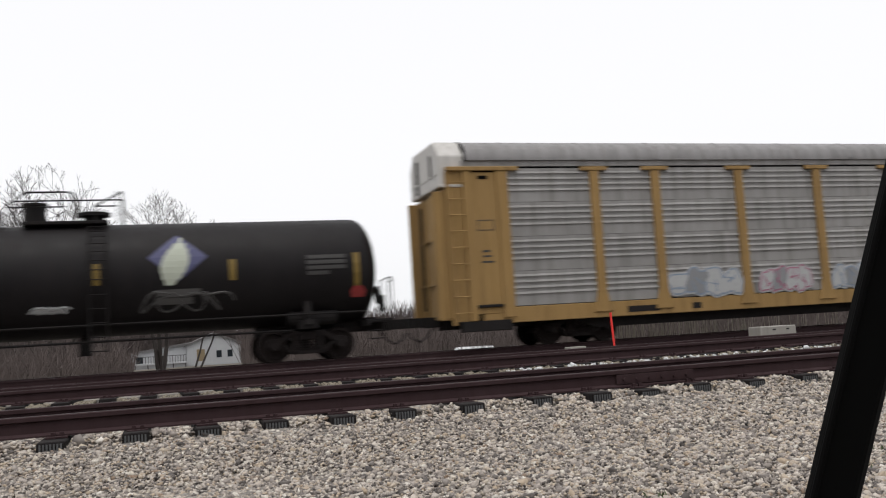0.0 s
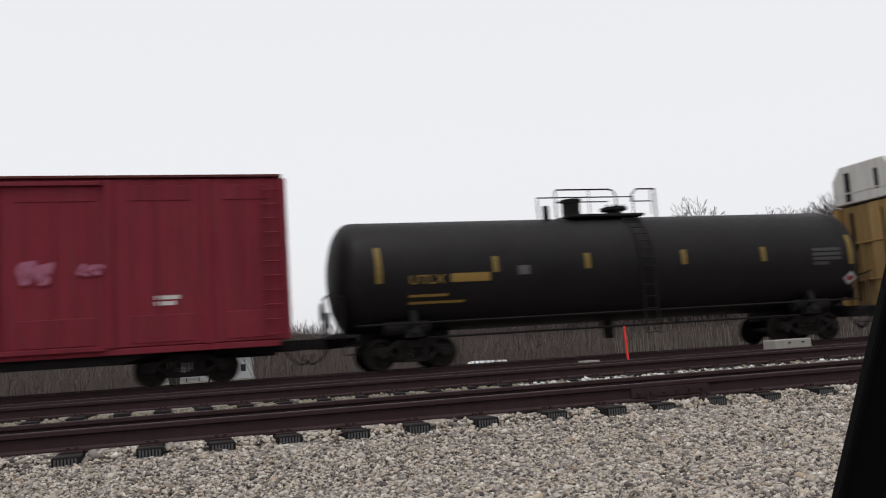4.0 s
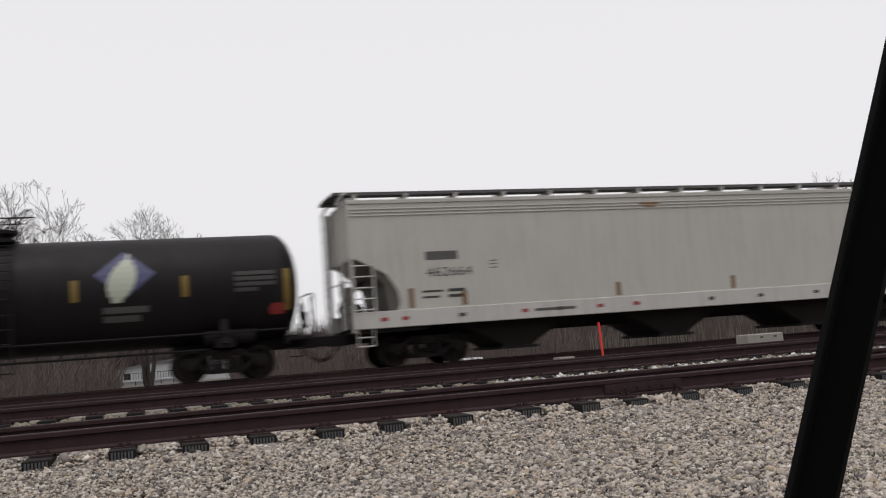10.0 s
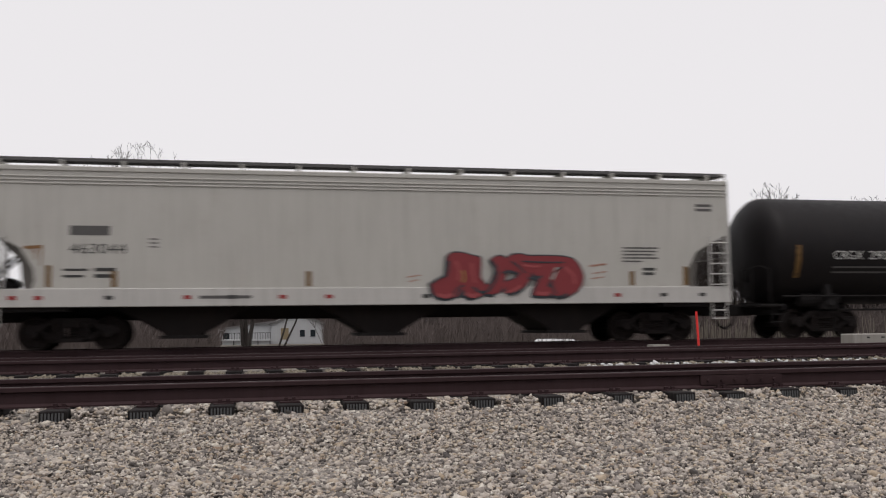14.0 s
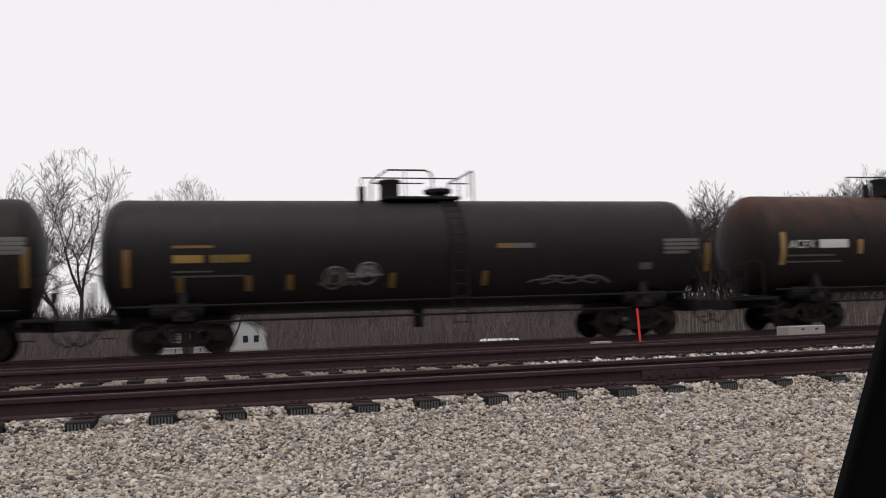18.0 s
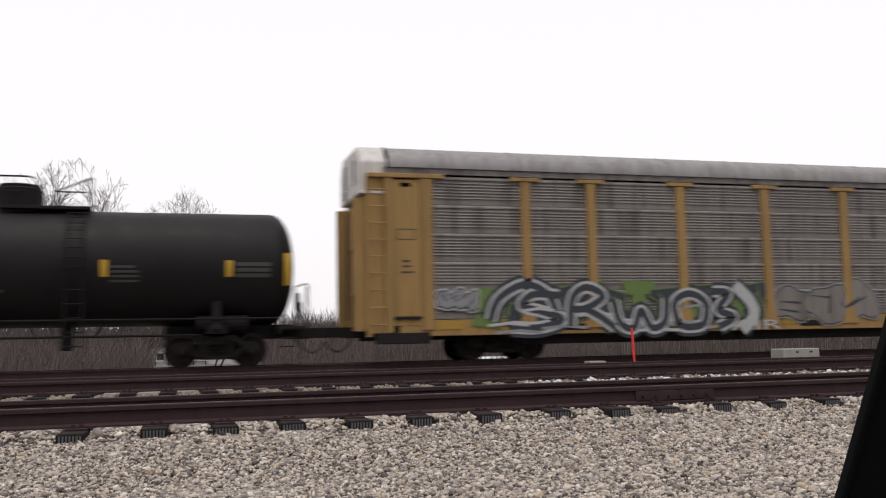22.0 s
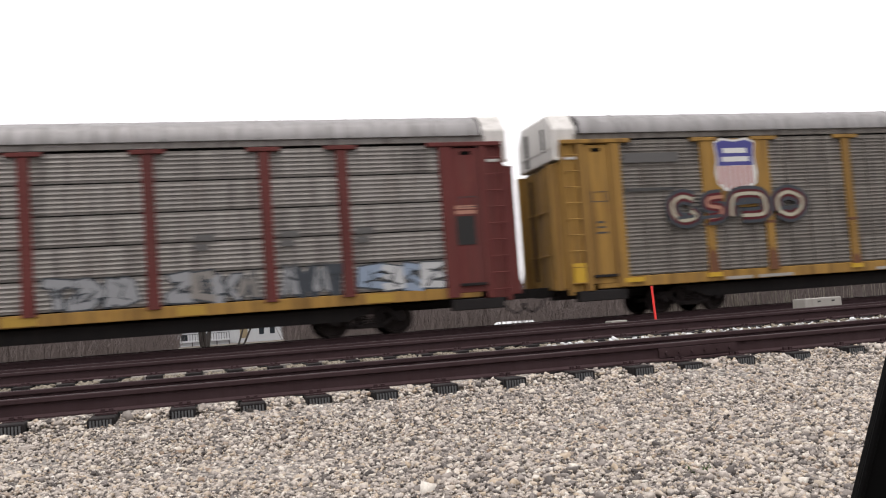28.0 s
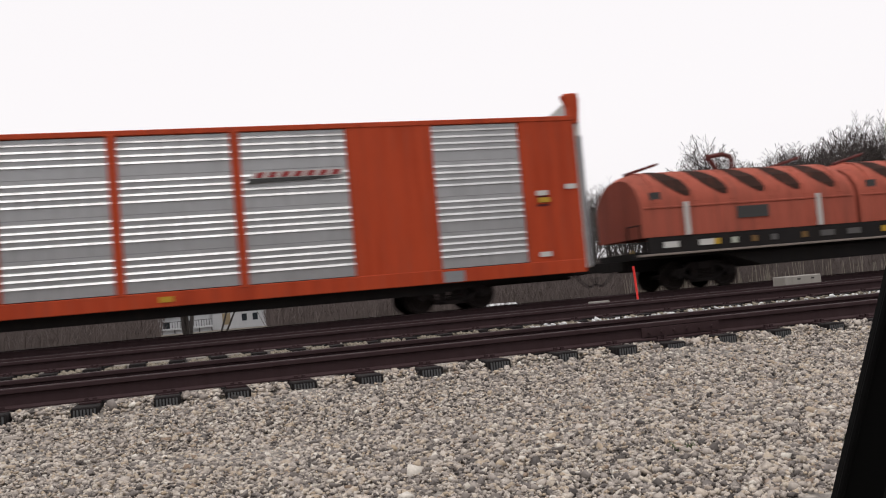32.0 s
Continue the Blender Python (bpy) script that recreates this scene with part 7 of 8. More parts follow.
oval(tank_o, 8.86, 2.98, 1.22, 0.42, WHITE, "emblem", 0.010, "oval emblem, white with a red centre")
oval(tank_o, 8.86, 2.98, 1.10, 0.35, DARKTXT, "emblem_ring", 0.015)
oval(tank_o, 8.86, 2.98, 0.92, 0.28, WHITE, "emblem_field", 0.020)
for k in range(5):
    x0 = 8.24 + 0.25 * k
    on_barrel(tank_o, [[(x0, 2.82), (x0 + 0.17, 2.82), (x0 + 0.22, 2.98), (x0 + 0.05, 2.98)], [(x0 + 0.05, 2.98), (x0 + 0.22, 2.98), (x0 + 0.26, 3.13), (x0 + 0.10, 3.13)]], REDTXT, "emblem_mark", "red mark of the emblem", 0.026)
scrawl(tank_o, 7.0, 8.6, 1.55, 2.2, 31, GREYTXT, 0.03)
scrawl(tank_o, 8.4, 10.4, 1.6, 2.15, 32, GREYTXT, 0.03)
scrawl(tank_o, 4.2, 5.6, 1.5, 1.9, 33, GREYTXT, 0.02)

tank_p = tank_car(290.40, 11.7, 3.05, 2.63, BLACK, "short black tank car with a dome and bright yellow strips", [(0.70, 2.0, 2.9), (11.40, 2.1, 2.95)] + [(x, 2.33, 2.75) for x in (2.75, 4.26, 6.84, 9.9)], STRIPE, "dome", 0.43)
barrel_bars(tank_p, 1.6, 2.22, [0.9], 0.22, 0, GREYTXT)
barrel_bars(tank_p, 2.8, 2.22, [0.95], 0.22, 0, GREYTXT)
barrel_bars(tank_p, 1.7, 1.95, [2.8], 0.06, 0, GREYTXT)
barrel_bars(tank_p, 6.97, 2.55, [0.6, 0.7, 0.7, 0.7], 0.06, 0.06, DIMTXT)
barrel_bars(tank_p, 10.05, 2.6, [0.9, 0.9, 0.9], 0.10, 0.045, DIMTXT)

rack_q = autorack(303.92, YELLOW, GALV_OLD, "yellow autorack with black and white graffiti on green", rows=5, press="fine", plates=((1.9, 0.8), (13.0, 0.5)))
spray(rack_q, 3.0, 12.4, 0.95, 2.1, RACK_Y - 0.035, (G_GREEN, G_DARK), G_GREEN, None, 82, 12, 0.1, "green graffiti background", "angled")
BIG = [[(0.02, 0.30), (0.05, 0.72), (0.14, 1.0), (0.22, 0.82), (0.25, 0.45)],
       [(0.26, 0.78), (0.17, 0.80), (0.13, 0.58), (0.20, 0.46), (0.27, 0.30), (0.19, 0.14), (0.09, 0.16)],
       [(0.30, 0.16), (0.31, 0.72), (0.36, 0.94), (0.42, 0.76), (0.36, 0.52), (0.31, 0.50)], [(0.36, 0.50), (0.42, 0.30), (0.46, 0.12)],
       [(0.46, 0.66), (0.48, 0.22), (0.53, 0.10), (0.56, 0.46), (0.60, 0.10), (0.65, 0.24), (0.66, 0.70)],
       [(0.70, 0.14), (0.69, 0.62), (0.75, 0.80), (0.81, 0.60), (0.80, 0.18), (0.74, 0.10), (0.70, 0.16)],
       [(0.84, 0.84), (0.90, 0.80), (0.86, 0.46), (0.92, 0.30), (0.86, 0.10)], [(0.93, 0.98), (0.99, 0.62), (1.0, 0.30), (0.95, 0.02)]]
brushed(rack_q, BIG, 3.3, 0.68, 8.6, 1.42, RACK_Y - 0.055, (G_DARK, G_DARK, G_DARK, G_DARK, G_DARK, G_DARK, G_DARK, G_WHITE), G_WHITE, G_DARK, 0.20, "bold black and white graffiti letters")
for i, (a, b, zz) in enumerate(((3.4, 4.6, 0.95), (5.0, 6.4, 0.85), (7.0, 8.2, 1.0), (8.8, 10.4, 0.90), (4.4, 5.4, 1.35), (9.5, 10.6, 1.4), (6.1, 7.4, 1.2), (3.6, 5.0, 0.74), (7.6, 9.6, 0.72), (10.3, 11.6, 0.8))):
    stroke_on(rack_q, "graffiti_fill", [(a, zz), ((a + b) / 2, zz + 0.07), (b, zz)], 0.08, RACK_Y - 0.074, (G_WHITE, G_SILV)[i % 2], "white sweep inside the letters")
spray(rack_q, 12.7, 16.4, 0.9, 2.1, RACK_Y - 0.05, GALV_OLD, G_DARK, G_SILV, 83, 3, 0.0, "grey bubble graffiti")
spray(rack_q, 1.95, 3.1, 1.4, 1.95, RACK_Y - 0.05, G_SILV, G_DARK, G_WHITE, 84, 3)
lettering("AIR", 11.1, 0.72, 0.42, G_WHITE, rack_q, RACK_Y - 0.09, "graffiti_letters", width=1.75)
spray(rack_q, 22.4, 25.4, 1.25, 1.95, RACK_Y - 0.03, GALV_OLD, G_BLUE, G_TEAL, 85, 4)

rack_r = autorack(333.57, MAROON, GALV_DIM, "maroon autorack with a white emblem band and pale graffiti", plates=((1.9, 0.8), (6.0, 0.6), (9.6, 0.5), (13.5, 0.8), (17.0, 0.8), (20.5, 0.6), (24.8, 0.8)), sill=YELLOW_B, rows=4, press="ledged")
for a, b in ((9.75, 12.38), (23.5, 26.0)):
    pl = part("emblem_panel", box(nb(), a, b, RACK_Y - 0.05, RACK_Y - 0.022, 3.15, 4.05), MAROON, rack_r, "maroon panel with a white emblem", bevel=0.01)
    part("emblem_bar", box(nb(), a + 0.12, b - 0.45, RACK_Y - 0.058, RACK_Y - 0.048, 3.44, 3.50), WHITE, pl)
    part("emblem_bar", box(nb(), a + 0.12, b - 0.40, RACK_Y - 0.058, RACK_Y - 0.048, 3.32, 3.38), WHITE, pl)
    part("emblem_letters", box(nb(), a + 0.4, a + 1.6, RACK_Y - 0.058, RACK_Y - 0.048, 3.66, 3.84), G_SALM, pl)
    part("emblem_wheel", cyl(nb(), (b - 0.45, RACK_Y - 0.058, 3.62), (b - 0.45, RACK_Y - 0.047, 3.62), 0.31, 24), WHITE, pl)
    part("emblem_hub", cyl(nb(), (b - 0.42, RACK_Y - 0.064, 3.60), (b - 0.42, RACK_Y - 0.05, 3.60), 0.14, 20), MAROON, pl)
for pts in ([(0.92, 4.30), (1.22, 4.42), (1.30, 4.05), (1.18, 3.80), (1.26, 3.55), (1.02, 3.50), (0.96, 3.9)], [(1.02, 3.42), (1.34, 3.46), (1.40, 3.02), (1.22, 2.84), (1.08, 3.05)], [(1.10, 2.78), (1.36, 2.74), (1.30, 2.52), (1.18, 2.56)]):
    part("peeled_patch", prism(nb(), pts, "y", RACK_Y - 0.046, RACK_Y - 0.034), STRIPE_OLD, rack_r, "patch of peeled paint, ochre beneath")
part("yellow_mark", box(nb(), 0.95, 1.45, RACK_Y - 0.046, RACK_Y - 0.034, 1.62, 1.68), STRIPE, rack_r, "short yellow stripe")
spray(rack_r, 7.1, 10.9, 1.2, 2.05, RACK_Y + 0.006, G_PALE, G_SILV, None, 91, 4, 0.0, "pale green graffiti letters")
spray(rack_r, 13.0, 14.6, 1.3, 2.0, RACK_Y + 0.006, GALV_OLD, G_WHITE, None, 92, 3)
spray(rack_r, 15.6, 17.4, 1.5, 2.2, RACK_Y + 0.006, GALV_OLD, BROWNRED, None, 93, 3)
spray(rack_r, 18.8, 21.2, 1.3, 2.0, RACK_Y + 0.006, GALV_OLD, G_PALE, None, 94, 4)
spray(rack_r, 21.9, 24.0, 1.0, 2.1, RACK_Y + 0.006, G_PINK, G_WHITE, None, 95, 3)
for x, z, w in ((0.85, 4.3, 0.5), (26.9, 4.25, 0.3), (26.6, 3.35, 0.7), (26.7, 2.5, 0.4)):
    bars(rack_r, x, z, [w, w], 0.10, 0.05, G_SALM, RACK_Y - 0.036)

rack_t = autorack(362.94, BROWNRED, GALV_OLD, "faded oxide-red autorack with stained panels and white paint-overs", plates=((1.9, 0.6), (5.0, 0.8), (8.6, 0.7), (11.2, 0.9), (14.8, 0.8), (18.9, 0.7), (23.8, 0.7)), sill=YELLOW_B, rows=5, press="jointed")
for i, (a, b, f) in enumerate(((1.95, 4.1, (G_WHITE, G_PALE)), (4.95, 6.6, (G_PALE, G_WHITE)), (7.2, 8.7, (G_WHITE, G_PALE)), (15.8, 17.9, G_SILV), (18.7, 21.0, (G_SILV, GALV_OLD)), (21.6, 23.2, (G_SILV, G_DARK)), (23.7, 25.9, (G_LTBLUE, G_WHITE)))):
    spray(rack_t, a, b, 1.15, 1.95, RACK_Y - 0.004, f, G_PALE if i < 3 else G_DARK, None, 100 + i, 4, 0.0, "pale paint-over patch" if i < 3 else "grey and white graffiti", "round" if i < 3 else "angled")
for x in (19.4, 21.6, 23.6, 5.2, 7.0):
    bars(rack_t, x, 2.75, [0.5, 0.35], 0.16, 0.08, GREYTXT, RACK_Y - 0.026)
spray(rack_t, 26.35, 27.1, 1.2, 1.9, RACK_Y + 0.006, G_SALM, G_WHITE, None, 110, 2)
part("dark_patch", box(nb(), 26.3, 26.95, RACK_Y - 0.05, RACK_Y - 0.038, 2.3, 3.1), INNER, rack_t, "dark painted-out square")
bars(rack_t, 26.3, 3.3, [0.7, 0.7], 0.10, 0.04, G_SALM, RACK_Y - 0.036)

rack_u = autorack(392.58, YELLOW_B, GALV_DIM, "dull yellow autorack with a shield emblem and red-outlined graffiti", emblem=True, plates=((1.7, 0.6), (4.4, 0.45), (9.4, 0.4), (12.3, 0.4), (15.2, 0.4), (18.1, 0.4), (21.0, 0.4), (23.1, 0.4)), sill=YELLOW_B, rows=5, press="even")
CURLS = [[(0.16, 0.86), (0.08, 0.98), (0.01, 0.72), (0.02, 0.28), (0.09, 0.06), (0.17, 0.20), (0.14, 0.42)],
         [(0.38, 0.92), (0.28, 0.86), (0.27, 0.60), (0.36, 0.48), (0.35, 0.20), (0.26, 0.12)],
         [(0.44, 0.14), (0.45, 0.70), (0.50, 0.98), (0.66, 0.96), (0.70, 0.60), (0.68, 0.20), (0.52, 0.16)],
         [(0.80, 0.30), (0.80, 0.78), (0.88, 1.0), (0.98, 0.76), (0.97, 0.34), (0.89, 0.10), (0.80, 0.28)]]
brushed(rack_u, CURLS, 3.35, 2.62, 4.5, 0.78, RACK_Y - 0.10, (G_CREAM, G_SALM, G_CREAM, G_CREAM), MAROON, G_DARK, 0.10, "dark red and cream graffiti across the emblem panel")
for a, b, zz in ((3.5, 4.1, 2.75), (5.4, 6.4, 3.1), (6.9, 7.7, 2.9), (4.2, 5.0, 2.72)):
    stroke_on(rack_u, "graffiti_fill", [(a, zz), (b, zz + 0.05)], 0.10, RACK_Y - 0.118, G_DARK, "dark shading of the letters")
part("yellow_flag_plate", box(nb(), 0.12, 0.48, RACK_Y - 0.11, RACK_Y - 0.05, 1.05, 1.6), STRIPE, rack_u, "bright yellow corner plate")
part("yellow_flag_plate", box(nb(), 27.42, 27.78, RACK_Y - 0.11, RACK_Y - 0.05, 1.05, 1.6), STRIPE, rack_u, "bright yellow corner plate")
bars(rack_u, 1.95, 4.45, [1.8], 0.28, 0, GREYTXT, RACK_Y - 0.026)
bars(rack_u, 1.95, 3.6, [1.6], 0.10, 0, DARKTXT, RACK_Y - 0.026)

rack_v = red_rack(422.29)
coil_w = coil_car(451.85)
part("corner_plate", box(nb(), 0.0, 0.01, -1.0, -0.9, 1.2, 1.3), STRIPE, coil_w)


# ======================= woods and houses beyond =======================
def limb(verts, faces, a, b, ra, rb, n):
    u, w = ring_frame(b - a)
    i0 = len(verts)
    for p, r in ((a, ra), (b, rb)):
        for k in range(n):
            q = 6.28319 * k / n
            verts.append(tuple(p + (u * math.cos(q) + w * math.sin(q)) * r))
    for k in range(n):
        j = (k + 1) % n
        faces.append((i0 + k, i0 + j, i0 + n + j, i0 + n + k))


def bare_tree(name, height, seed, label, spread=0.55, levels=7, lean=0.0, loc=(0, 0, 0), turn=0.0, forks=1, wide=0.34, fine=0.015, slim=0.0125, bushy=0.52):
    """A leafless tree: limbs that fork into ever finer twigs inside a rounded crown."""
    rnd = random.Random(seed)
    thick, thin = ([], []), ([], [])
    mid, tall = height * 0.64, height * 0.385

    def inside(p):
        return ((p.x - lean * height * 0.5) / (wide * height)) ** 2 + (p.y / (wide * height)) ** 2 + ((p.z - mid) / tall) ** 2 < 1.0

    def shoot(p, d, length, r, depth):
        n_seg = 4 if depth < 2 else (3 if depth < 4 else 2)
        for i in range(n_seg):
            d = (d + Vector((rnd.gauss(0, 0.09), rnd.gauss(0, 0.09), 0.06 + rnd.gauss(0, 0.05)))).normalized()
            q = p + d * (length / n_seg)
            if depth > 1 and not inside(q):
                return
            r2 = max(fine, r * (0.93 if depth < 2 else 0.88))
            store = thick if depth < 3 else thin
            limb(store[0], store[1], p, q, r, r2, 6 if depth < 2 else (4 if depth < 3 else 3))
            p, r = q, r2
            if depth >= 1 and i < n_seg - 1 and depth < levels and rnd.random() < bushy:
                side = Vector((rnd.gauss(0, 1), rnd.gauss(0, 1), rnd.gauss(0.0, 0.4))).normalized()
                shoot(p, (d * 0.6 + side * 0.75).normalized(), length * rnd.uniform(0.5, 0.7), max(fine, r * 0.5), depth + 1)
        if depth < levels:
            for _ in range(3 if depth == 0 else 2):
                side = Vector((rnd.gauss(0, 1), rnd.gauss(0, 1), rnd.gauss(0.0, 0.3))).normalized()
                shoot(p, (d + side * (spread if depth else spread * 0.75)).normalized(), length * rnd.uniform(0.60, 0.80), max(fine, r * rnd.uniform(0.62, 0.80)), depth + 1)

    for k in range(forks):
        d0 = Vector((lean + rnd.gauss(0, 0.08) + (0.36 * (k - (forks - 1) / 2) if forks > 1 else 0), rnd.gauss(0, 0.08), 1)).normalized()
        shoot(Vector((0.28 * (k - (forks - 1) / 2), 0, -0.5)), d0, height * rnd.uniform(0.26, 0.34), height * slim, 0)
    tree = thing(name, loc, label, "tree")
    tree.rotation_euler = (0, 0, turn)
    for nm, (v, f), m in (("trunk", thick, BARK), ("crown", thin, TWIG)):
        me = bpy.data.meshes.new(nm)
        top = max((q[2] for q in thick[0] + thin[0]), default=1)
        k = height / top
        me.from_pydata([(x * k, y * k, z * k) for x, y, z in v], [], f)
        me.update()
        me.materials.append(m)
        ob = new(nm, me)
        ob.parent = tree
        tagged(ob, "bare spreading limbs" if nm == "trunk" else "crown of fine leafless twigs")
    return tree


TREES = [
    bare_tree("bare_tree", 21.8, 21, "tall leafless tree with a forked trunk and wide crown", 0.52, 7, 0.0, (-10.2, 100, -1.75), 0.0, 4, 0.37, 0.016, 0.012, 0.58),
    bare_tree("bare_tree", 22.2, 22, "leafless tree with a rounded crown of fine twigs", 0.60, 7, 0.0, (1.0, 118, -1.8), 0.6, 3, 0.27),
    bare_tree("bare_tree", 15.5, 23, "leafless tree with low arching limbs", 0.62, 7, 0.20, (4.0, 98, -1.75), 0.0, 2, 0.40, 0.015, 0.0075),
    bare_tree("bare_tree", 12.0, 27, "slender leafless tree leaning over the brush", 0.55, 6, -0.20, (-3.8, 99, -1.75), 0.0, 1, 0.34),
]
woods = [bare_tree("bare_tree", 28.0, 31, "tall leafless tree of the far wood", 0.6, 7, 0.0, (94.5, 150, -2.1), 0.0, 3, 0.31, 0.028, 0.012, 0.55),
         bare_tree("bare_tree", 29.0, 32, "tall leafless tree of the far wood", 0.6, 7, 0.0, (131, 156, -2.1), 0.0, 2, 0.32, 0.028, 0.012, 0.55),
         bare_tree("bare_tree", 25.0, 33, "tall leafless tree of the far wood", 0.6, 7, 0.0, (120, 148, -2.1), 0.0, 1, 0.27, 0.028, 0.012, 0.55)]
rnd_w = random.Random(9)
for i in range(88):
    src = woods[rnd_w.randrange(3)]
    x, y = 68 + i * 1.15 + rnd_w.uniform(-2, 2), rnd_w.uniform(150, 190)
    tall = float(np.interp(x, (68, 78, 92, 101, 109, 114, 121, 135, 180), (19, 21, 23, 24, 23, 25, 28, 29, 29))) * rnd_w.uniform(0.78, 1.06) * y / 150
    copy_thing(src, Matrix.Translation((x * y / 150, y, -2.1)) @ Matrix.Rotation(rnd_w.uniform(0, 6.28), 4, "Z") @ Matrix.Scale(tall / 28, 4))
for i in range(16):
    src = TREES[rnd_w.randrange(3)]
    x = -75 + i * 11.0 + rnd_w.uniform(-4, 4)
    copy_thing(src, Matrix.Translation((x, rnd_w.uniform(190, 240), -2.1)) @ Matrix.Rotation(rnd_w.uniform(0, 6.28), 4, "Z") @ Matrix.Scale(rnd_w.uniform(0.38, 0.55), 4))


def brush():
    rng = random.Random(4)
    v, f = [], []
    for i in range(30000):
        x, y = rng.uniform(-45, 190), rng.uniform(58, 125)
        if -0.02 < x / y < 0.09:
            continue
        hgt = rng.choice((rng.uniform(1.0, 2.9), rng.uniform(1.6, 3.9))) * (1.0 + 0.4 * noise.noise((x * 0.08, y * 0.1, 3)))
        p = Vector((x, y, ground_z(y) - 0.1))
        d = Vector((rng.gauss(0, 0.22), rng.gauss(0, 0.2), 1)).normalized()
        q = p + d * hgt * 0.6
        limb(v, f, p, q, 0.030, 0.022, 3)
        for _ in range(3):
            e = (d + Vector((rng.gauss(0, 0.4), rng.gauss(0, 0.4), 0.2))).normalized()
            limb(v, f, q, q + e * hgt * rng.uniform(0.25, 0.5), 0.019, 0.010, 3)
    me = bpy.data.meshes.new("winter_brush")
    me.from_pydata(v, [], f)
    me.update()
    me.materials.append(BRUSHM)
    tagged(new("winter_brush", me), "band of dry leafless brush beyond the tracks", "brush", kind="stuff")


brush()


def far_woods():
    """A dense belt of leafless stems that closes the view under the train, and an added unseen one behind the camera.
    """
    rng = random.Random(24)
    v, f = [], []
    for i in range(15000):
        y = rng.uniform(170, 300)
        x = rng.uniform(-0.42, 1.12) * y
        p = Vector((x, y, -2.4))
        hgt = 3.0 + 0.0245 * y * rng.choice((rng.uniform(0.7, 1.15), rng.uniform(0.7, 1.15), rng.uniform(0.9, 1.8)))
        d = Vector((rng.gauss(0, 0.10), rng.gauss(0, 0.1), 1)).normalized()
        q = p + d * hgt * 0.6
        limb(v, f, p, q, 0.13, 0.08, 3)
        for _ in range(4):
            e = (d + Vector((rng.gauss(0, 0.45), rng.gauss(0, 0.3), 0.1))).normalized()
            limb(v, f, q, q + e * hgt * rng.uniform(0.2, 0.42), 0.06, 0.02, 3)
    # added out of view: tall stems that block low sky and darken panel reflections
    for i in range(5000):
        x, y = rng.uniform(-120, 160), rng.uniform(-60, -34)
        p = Vector((x, y, -1.2))
        hgt = rng.uniform(13, 20)
        q = p + Vector((rng.gauss(0, 0.05), rng.gauss(0, 0.05), 1)) * hgt * 0.55
        limb(v, f, p, q, 0.22, 0.14, 3)
        for _ in range(4):
            e = Vector((rng.gauss(0, 0.5), rng.gauss(0, 0.3), 1)).normalized()
            limb(v, f, q, q + e * hgt * rng.uniform(0.25, 0.45), 0.10, 0.03, 3)
    me = bpy.data.meshes.new("far_woods")
    me.from_pydata(v, [], f)
    me.update()
    me.materials.append(WOODS)
    tagged(new("far_woods", me), "belt of leafless woods in the distance, and an added unseen belt behind the camera", "woods", kind="stuff")


far_woods()


def reeds():
    rng = random.Random(14)
    v, f = [], []
    for i in range(260):
        x, y = rng.choice((rng.uniform(15.5, 22), rng.uniform(16, 30))), rng.uniform(29.5, 31.5)
        p = Vector((x, y, ground_z(y) - 0.05))
        limb(v, f, p, p + Vector((rng.gauss(0, 0.08), 0, rng.uniform(0.6, 1.5))), 0.018, 0.012, 3)
    me = bpy.data.meshes.new("dry_reeds")
    me.from_pydata(v, [], f)
    me.update()
    me.materials.append(REED)
    tagged(new("dry_reeds", me), "pale dry reeds standing behind the train", "reeds", kind="stuff")


reeds()


def house(x, y, w, depth, eave, rise, ground, label):
    """A gabled house, its gable end towards the tracks."""
    h = thing("house", (x, y, ground), label, "house")
    part("wall", prism(nb(), [(0, 0), (w, 0), (w, eave), (w / 2, eave + rise), (0, eave)], "y", 0, depth), SIDING, h, "white clapboard walls")
    for i in range(int(eave / 0.42)):
        part("clapboard", box(nb(), -0.01, w + 0.01, -0.035, 0.0, i * 0.42 + 0.02, i * 0.42 + 0.40), SIDING, h)
    k = rise / (w / 2)
    for s in (-1, 1):
        p0, p1 = (w / 2 + s * (w / 2 + 0.45), eave - 0.45 * k), (w / 2, eave + rise)
        part("roof", prism(nb(), [p0, p1, (p1[0], p1[1] + 0.22), (p0[0], p0[1] + 0.22)], "y", -0.4, depth + 0.4), SHINGLE, h, "grey shingled roof slope")
    # the long lean-to wing beside the gable
    part("wing_wall", prism(nb(), [(-9.2, 0), (0.0, 0), (0.0, 3.55), (-9.2, 2.35)], "y", 0.6, depth), SIDING, h, "white clapboard wing")
    part("wing_roof", prism(nb(), [(-9.8, 2.27), (0.5, 3.62), (0.5, 3.86), (-9.8, 2.51)], "y", 0.1, depth + 0.4), SHINGLE, h, "grey shingled wing roof")
    for wx in (-7.6, -4.4):
        win = part("window", box(nb(), wx - 0.1, wx + 1.1, 0.53, 0.6, 0.8, 2.0), SIDING, h, "framed window")
        part("pane", box(nb(), wx, wx + 1.0, 0.51, 0.54, 0.9, 1.9), PANE, win)
    for wx, z, ww, hh, m in ((1.6, 0.9, 1.0, 1.6, TAN), (4.5, 1.2, 0.8, 1.1, SIDING), (6.2, 1.2, 0.8, 1.1, SIDING)):
        win = part("window", box(nb(), wx - 0.12, wx + ww + 0.12, -0.07, 0.0, z - 0.12, z + hh + 0.12), m, h, "framed window")
        part("pane", box(nb(), wx, wx + ww, -0.09, -0.06, z, z + hh), TAN if m is TAN else PANE, win)
    return h


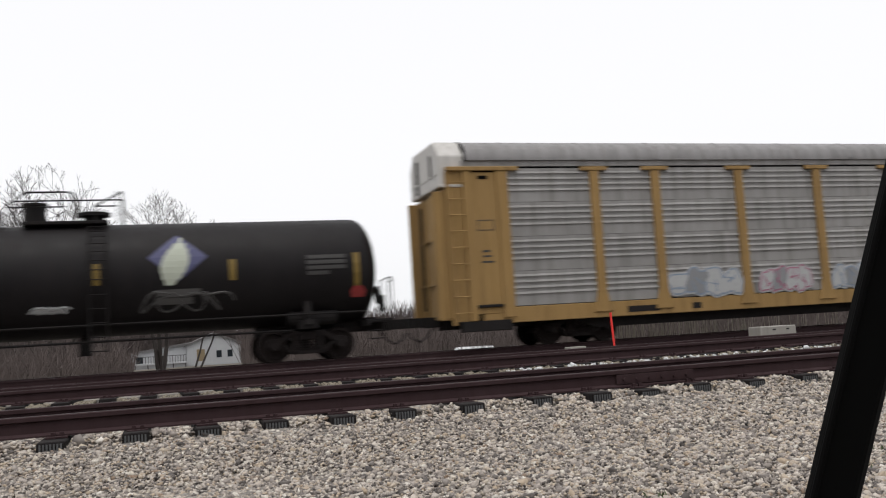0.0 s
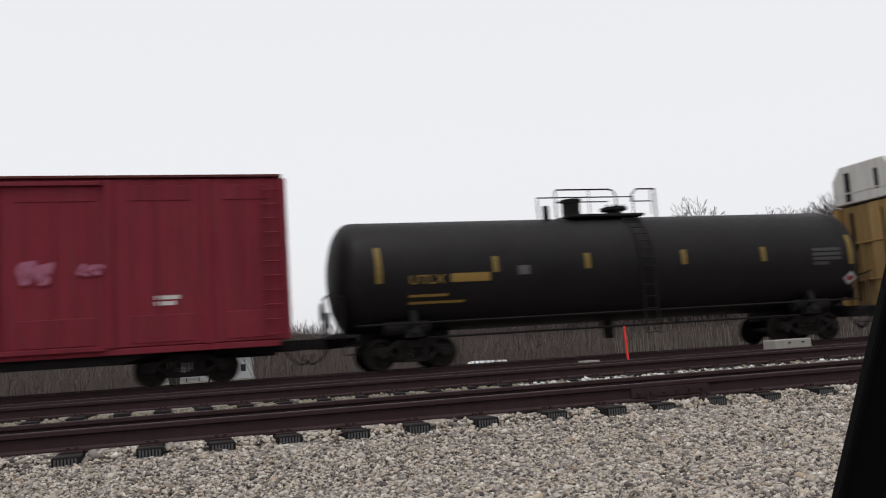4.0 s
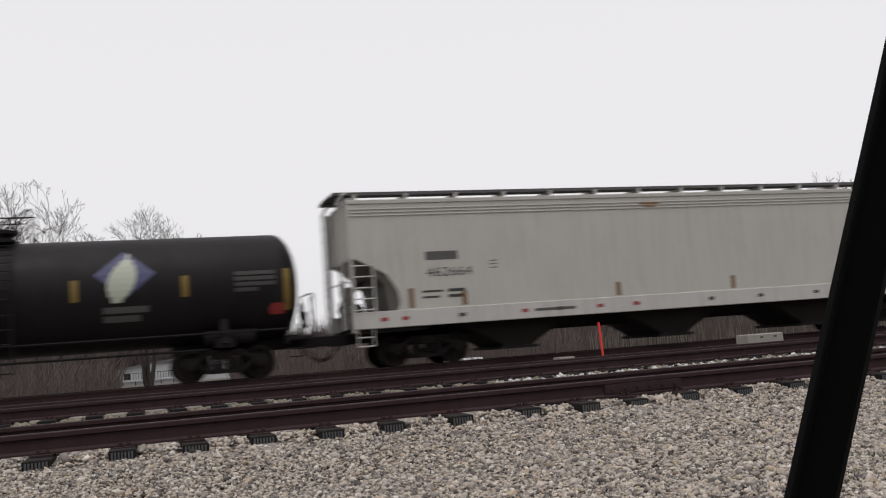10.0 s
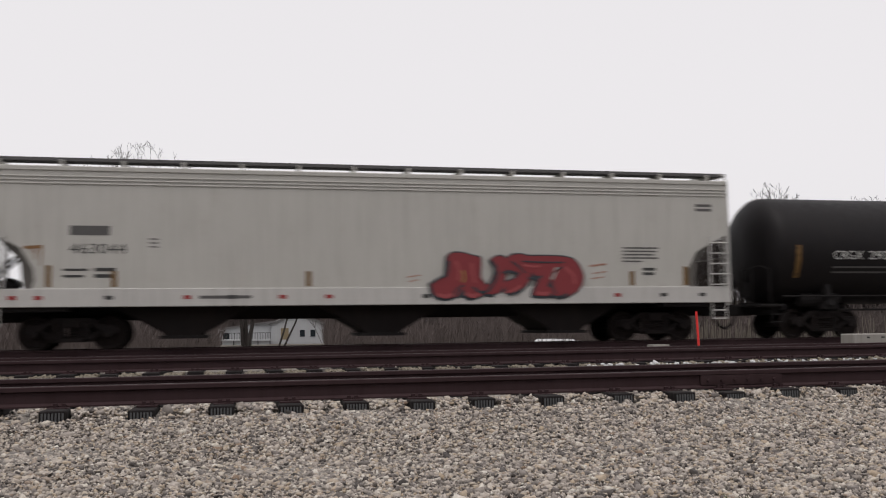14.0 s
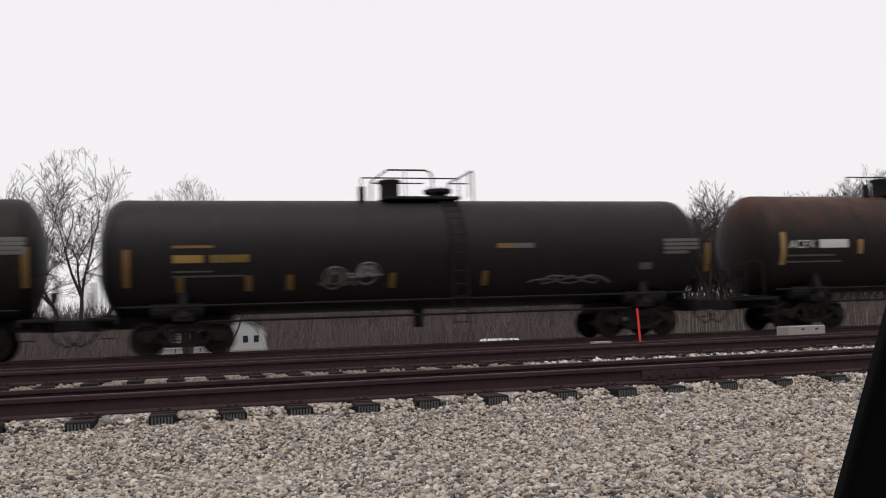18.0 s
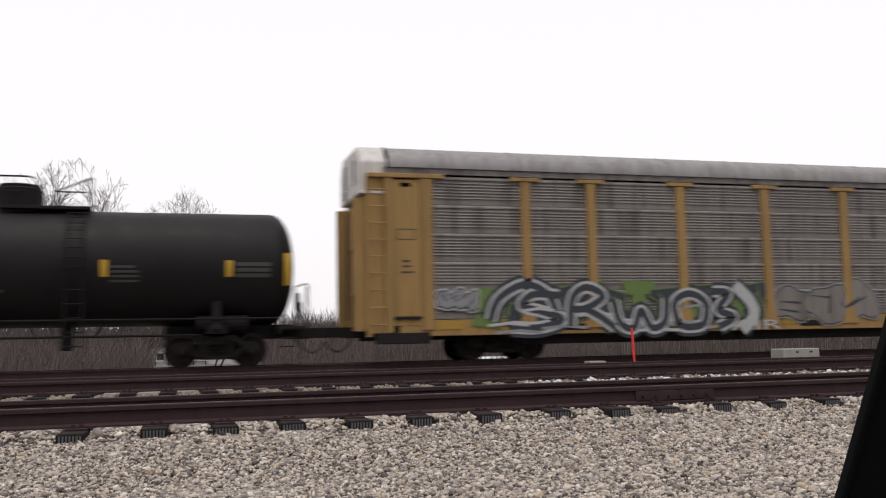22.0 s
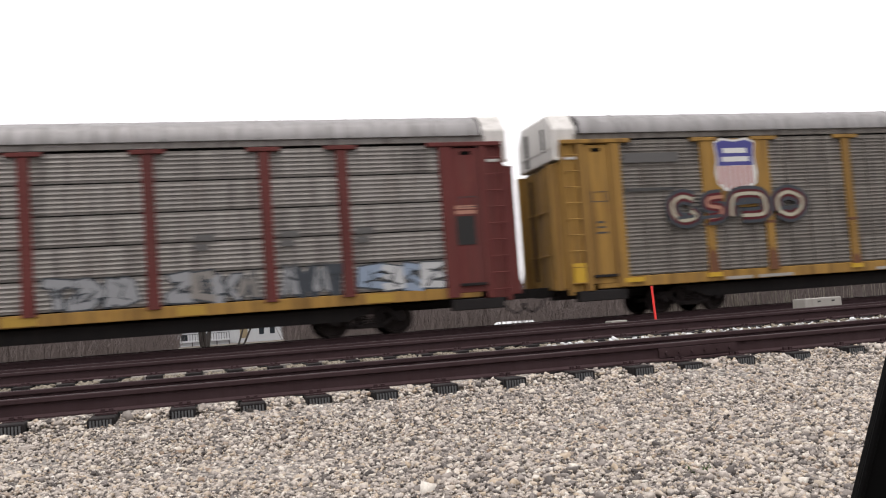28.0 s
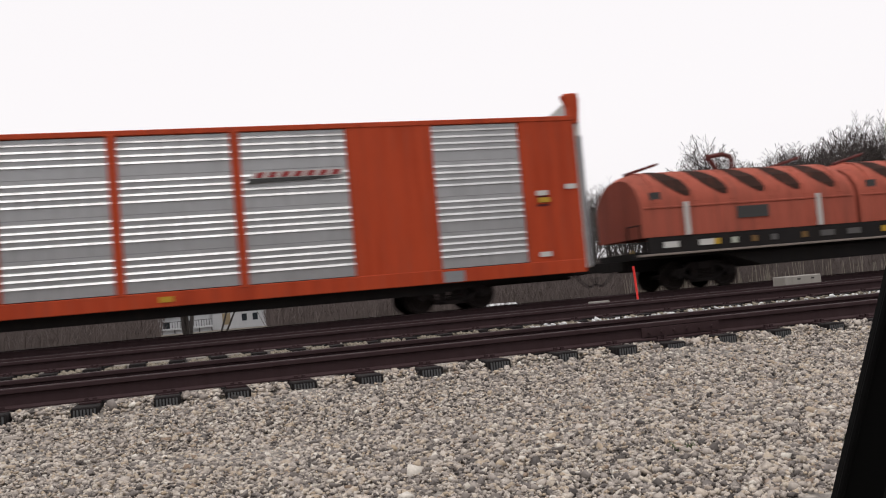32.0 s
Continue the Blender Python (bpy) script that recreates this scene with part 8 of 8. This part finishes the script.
house(5.2, 152, 8.3, 9.0, 3.3, 1.65, -2.1, "white clapboard house with a gable and grey roof")
porch = thing("deck_railing", (-2.6, 149, -2.1), "wooden deck with a railing beside the house", "deck")
part("deck", box(nb(), 0, 7.6, 0, 3.0, 0.7, 0.95), SIDING, porch)
part("deck_skirt", box(nb(), 0.2, 7.4, 0.3, 0.38, 0.0, 0.68), SIDING, porch, "white lattice skirt")
for i in range(5):
    part("deck_post", box(nb(), i * 1.85, i * 1.85 + 0.14, 0.1, 0.24, 0.0, 0.72), BARK, porch)
for i in range(20):
    part("rail_post", box(nb(), i * 0.395, i * 0.395 + 0.07, 0, 0.07, 0.95, 1.9), BARK, porch)
part("handrail", box(nb(), 0, 7.6, -0.02, 0.10, 1.9, 1.98), BARK, porch)


def parked_car(x, y, label):
    c = thing("parked_car", (x, y, ground_z(y)), label, "car")
    part("body", prism(nb(), [(0, 0.3), (4.4, 0.3), (4.4, 0.85), (3.6, 0.95), (0.2, 0.95), (0, 0.8)], "y", 0, 1.75), SNOW, c, bevel=0.08)
    part("cabin", prism(nb(), [(0.5, 0.95), (3.4, 0.95), (2.7, 1.45), (1.1, 1.45)], "y", 0.1, 1.65), SNOW, c, bevel=0.08)
    part("side_window", prism(nb(), [(0.95, 0.99), (3.05, 0.99), (2.6, 1.36), (1.2, 1.36)], "y", 0.08, 0.12), PANE, c)
    for wx in (0.85, 3.55):
        part("wheel", cyl(nb(), (wx, -0.02, 0.31), (wx, 0.2, 0.31), 0.31, 18), CABBLACK, c)


parked_car(28.7, 150, "white car parked far beyond the tracks")
slab = thing("snow_bank", (19.6, 60, ground_z(60)), "low bank of old snow", "snow bank")
part("bank", prism(nb(), [(0, 0), (3.0, 0), (2.8, 0.86), (0.3, 0.90)], "y", 0, 1.4), SNOW, slab, bevel=0.15)
slab2 = thing("concrete_slab", (11.2, 24.0, -0.33), "small pale concrete slab by the track", "concrete slab")
part("slab", box(nb(), 0, 0.5, 0, 0.4, 0, 0.24), CONCRETE, slab2, bevel=0.02)


# ======================= keys =======================
def motions():
    for car, s in cars:
        walk(car, [(t, pose(s - travelled(t), TRACK_3, 0)) for t, ahead in AHEAD])
    # one turn of keys serves every wheelset: all roll alike
    first = wheelsets[0]
    walk(first, [(i / 30, pose(0, 0, 0, 0, -math.degrees(travelled(i / 30) / WHEEL_R) % 360.0, 0)) for i in range(961)])
    act, slot = first.animation_data.action, first.animation_data.action_slot
    for w in wheelsets[1:]:
        w.rotation_mode = "QUATERNION"
        w.animation_data_create()
        w.animation_data.action = act
        w.animation_data.action_slot = slot


motions()
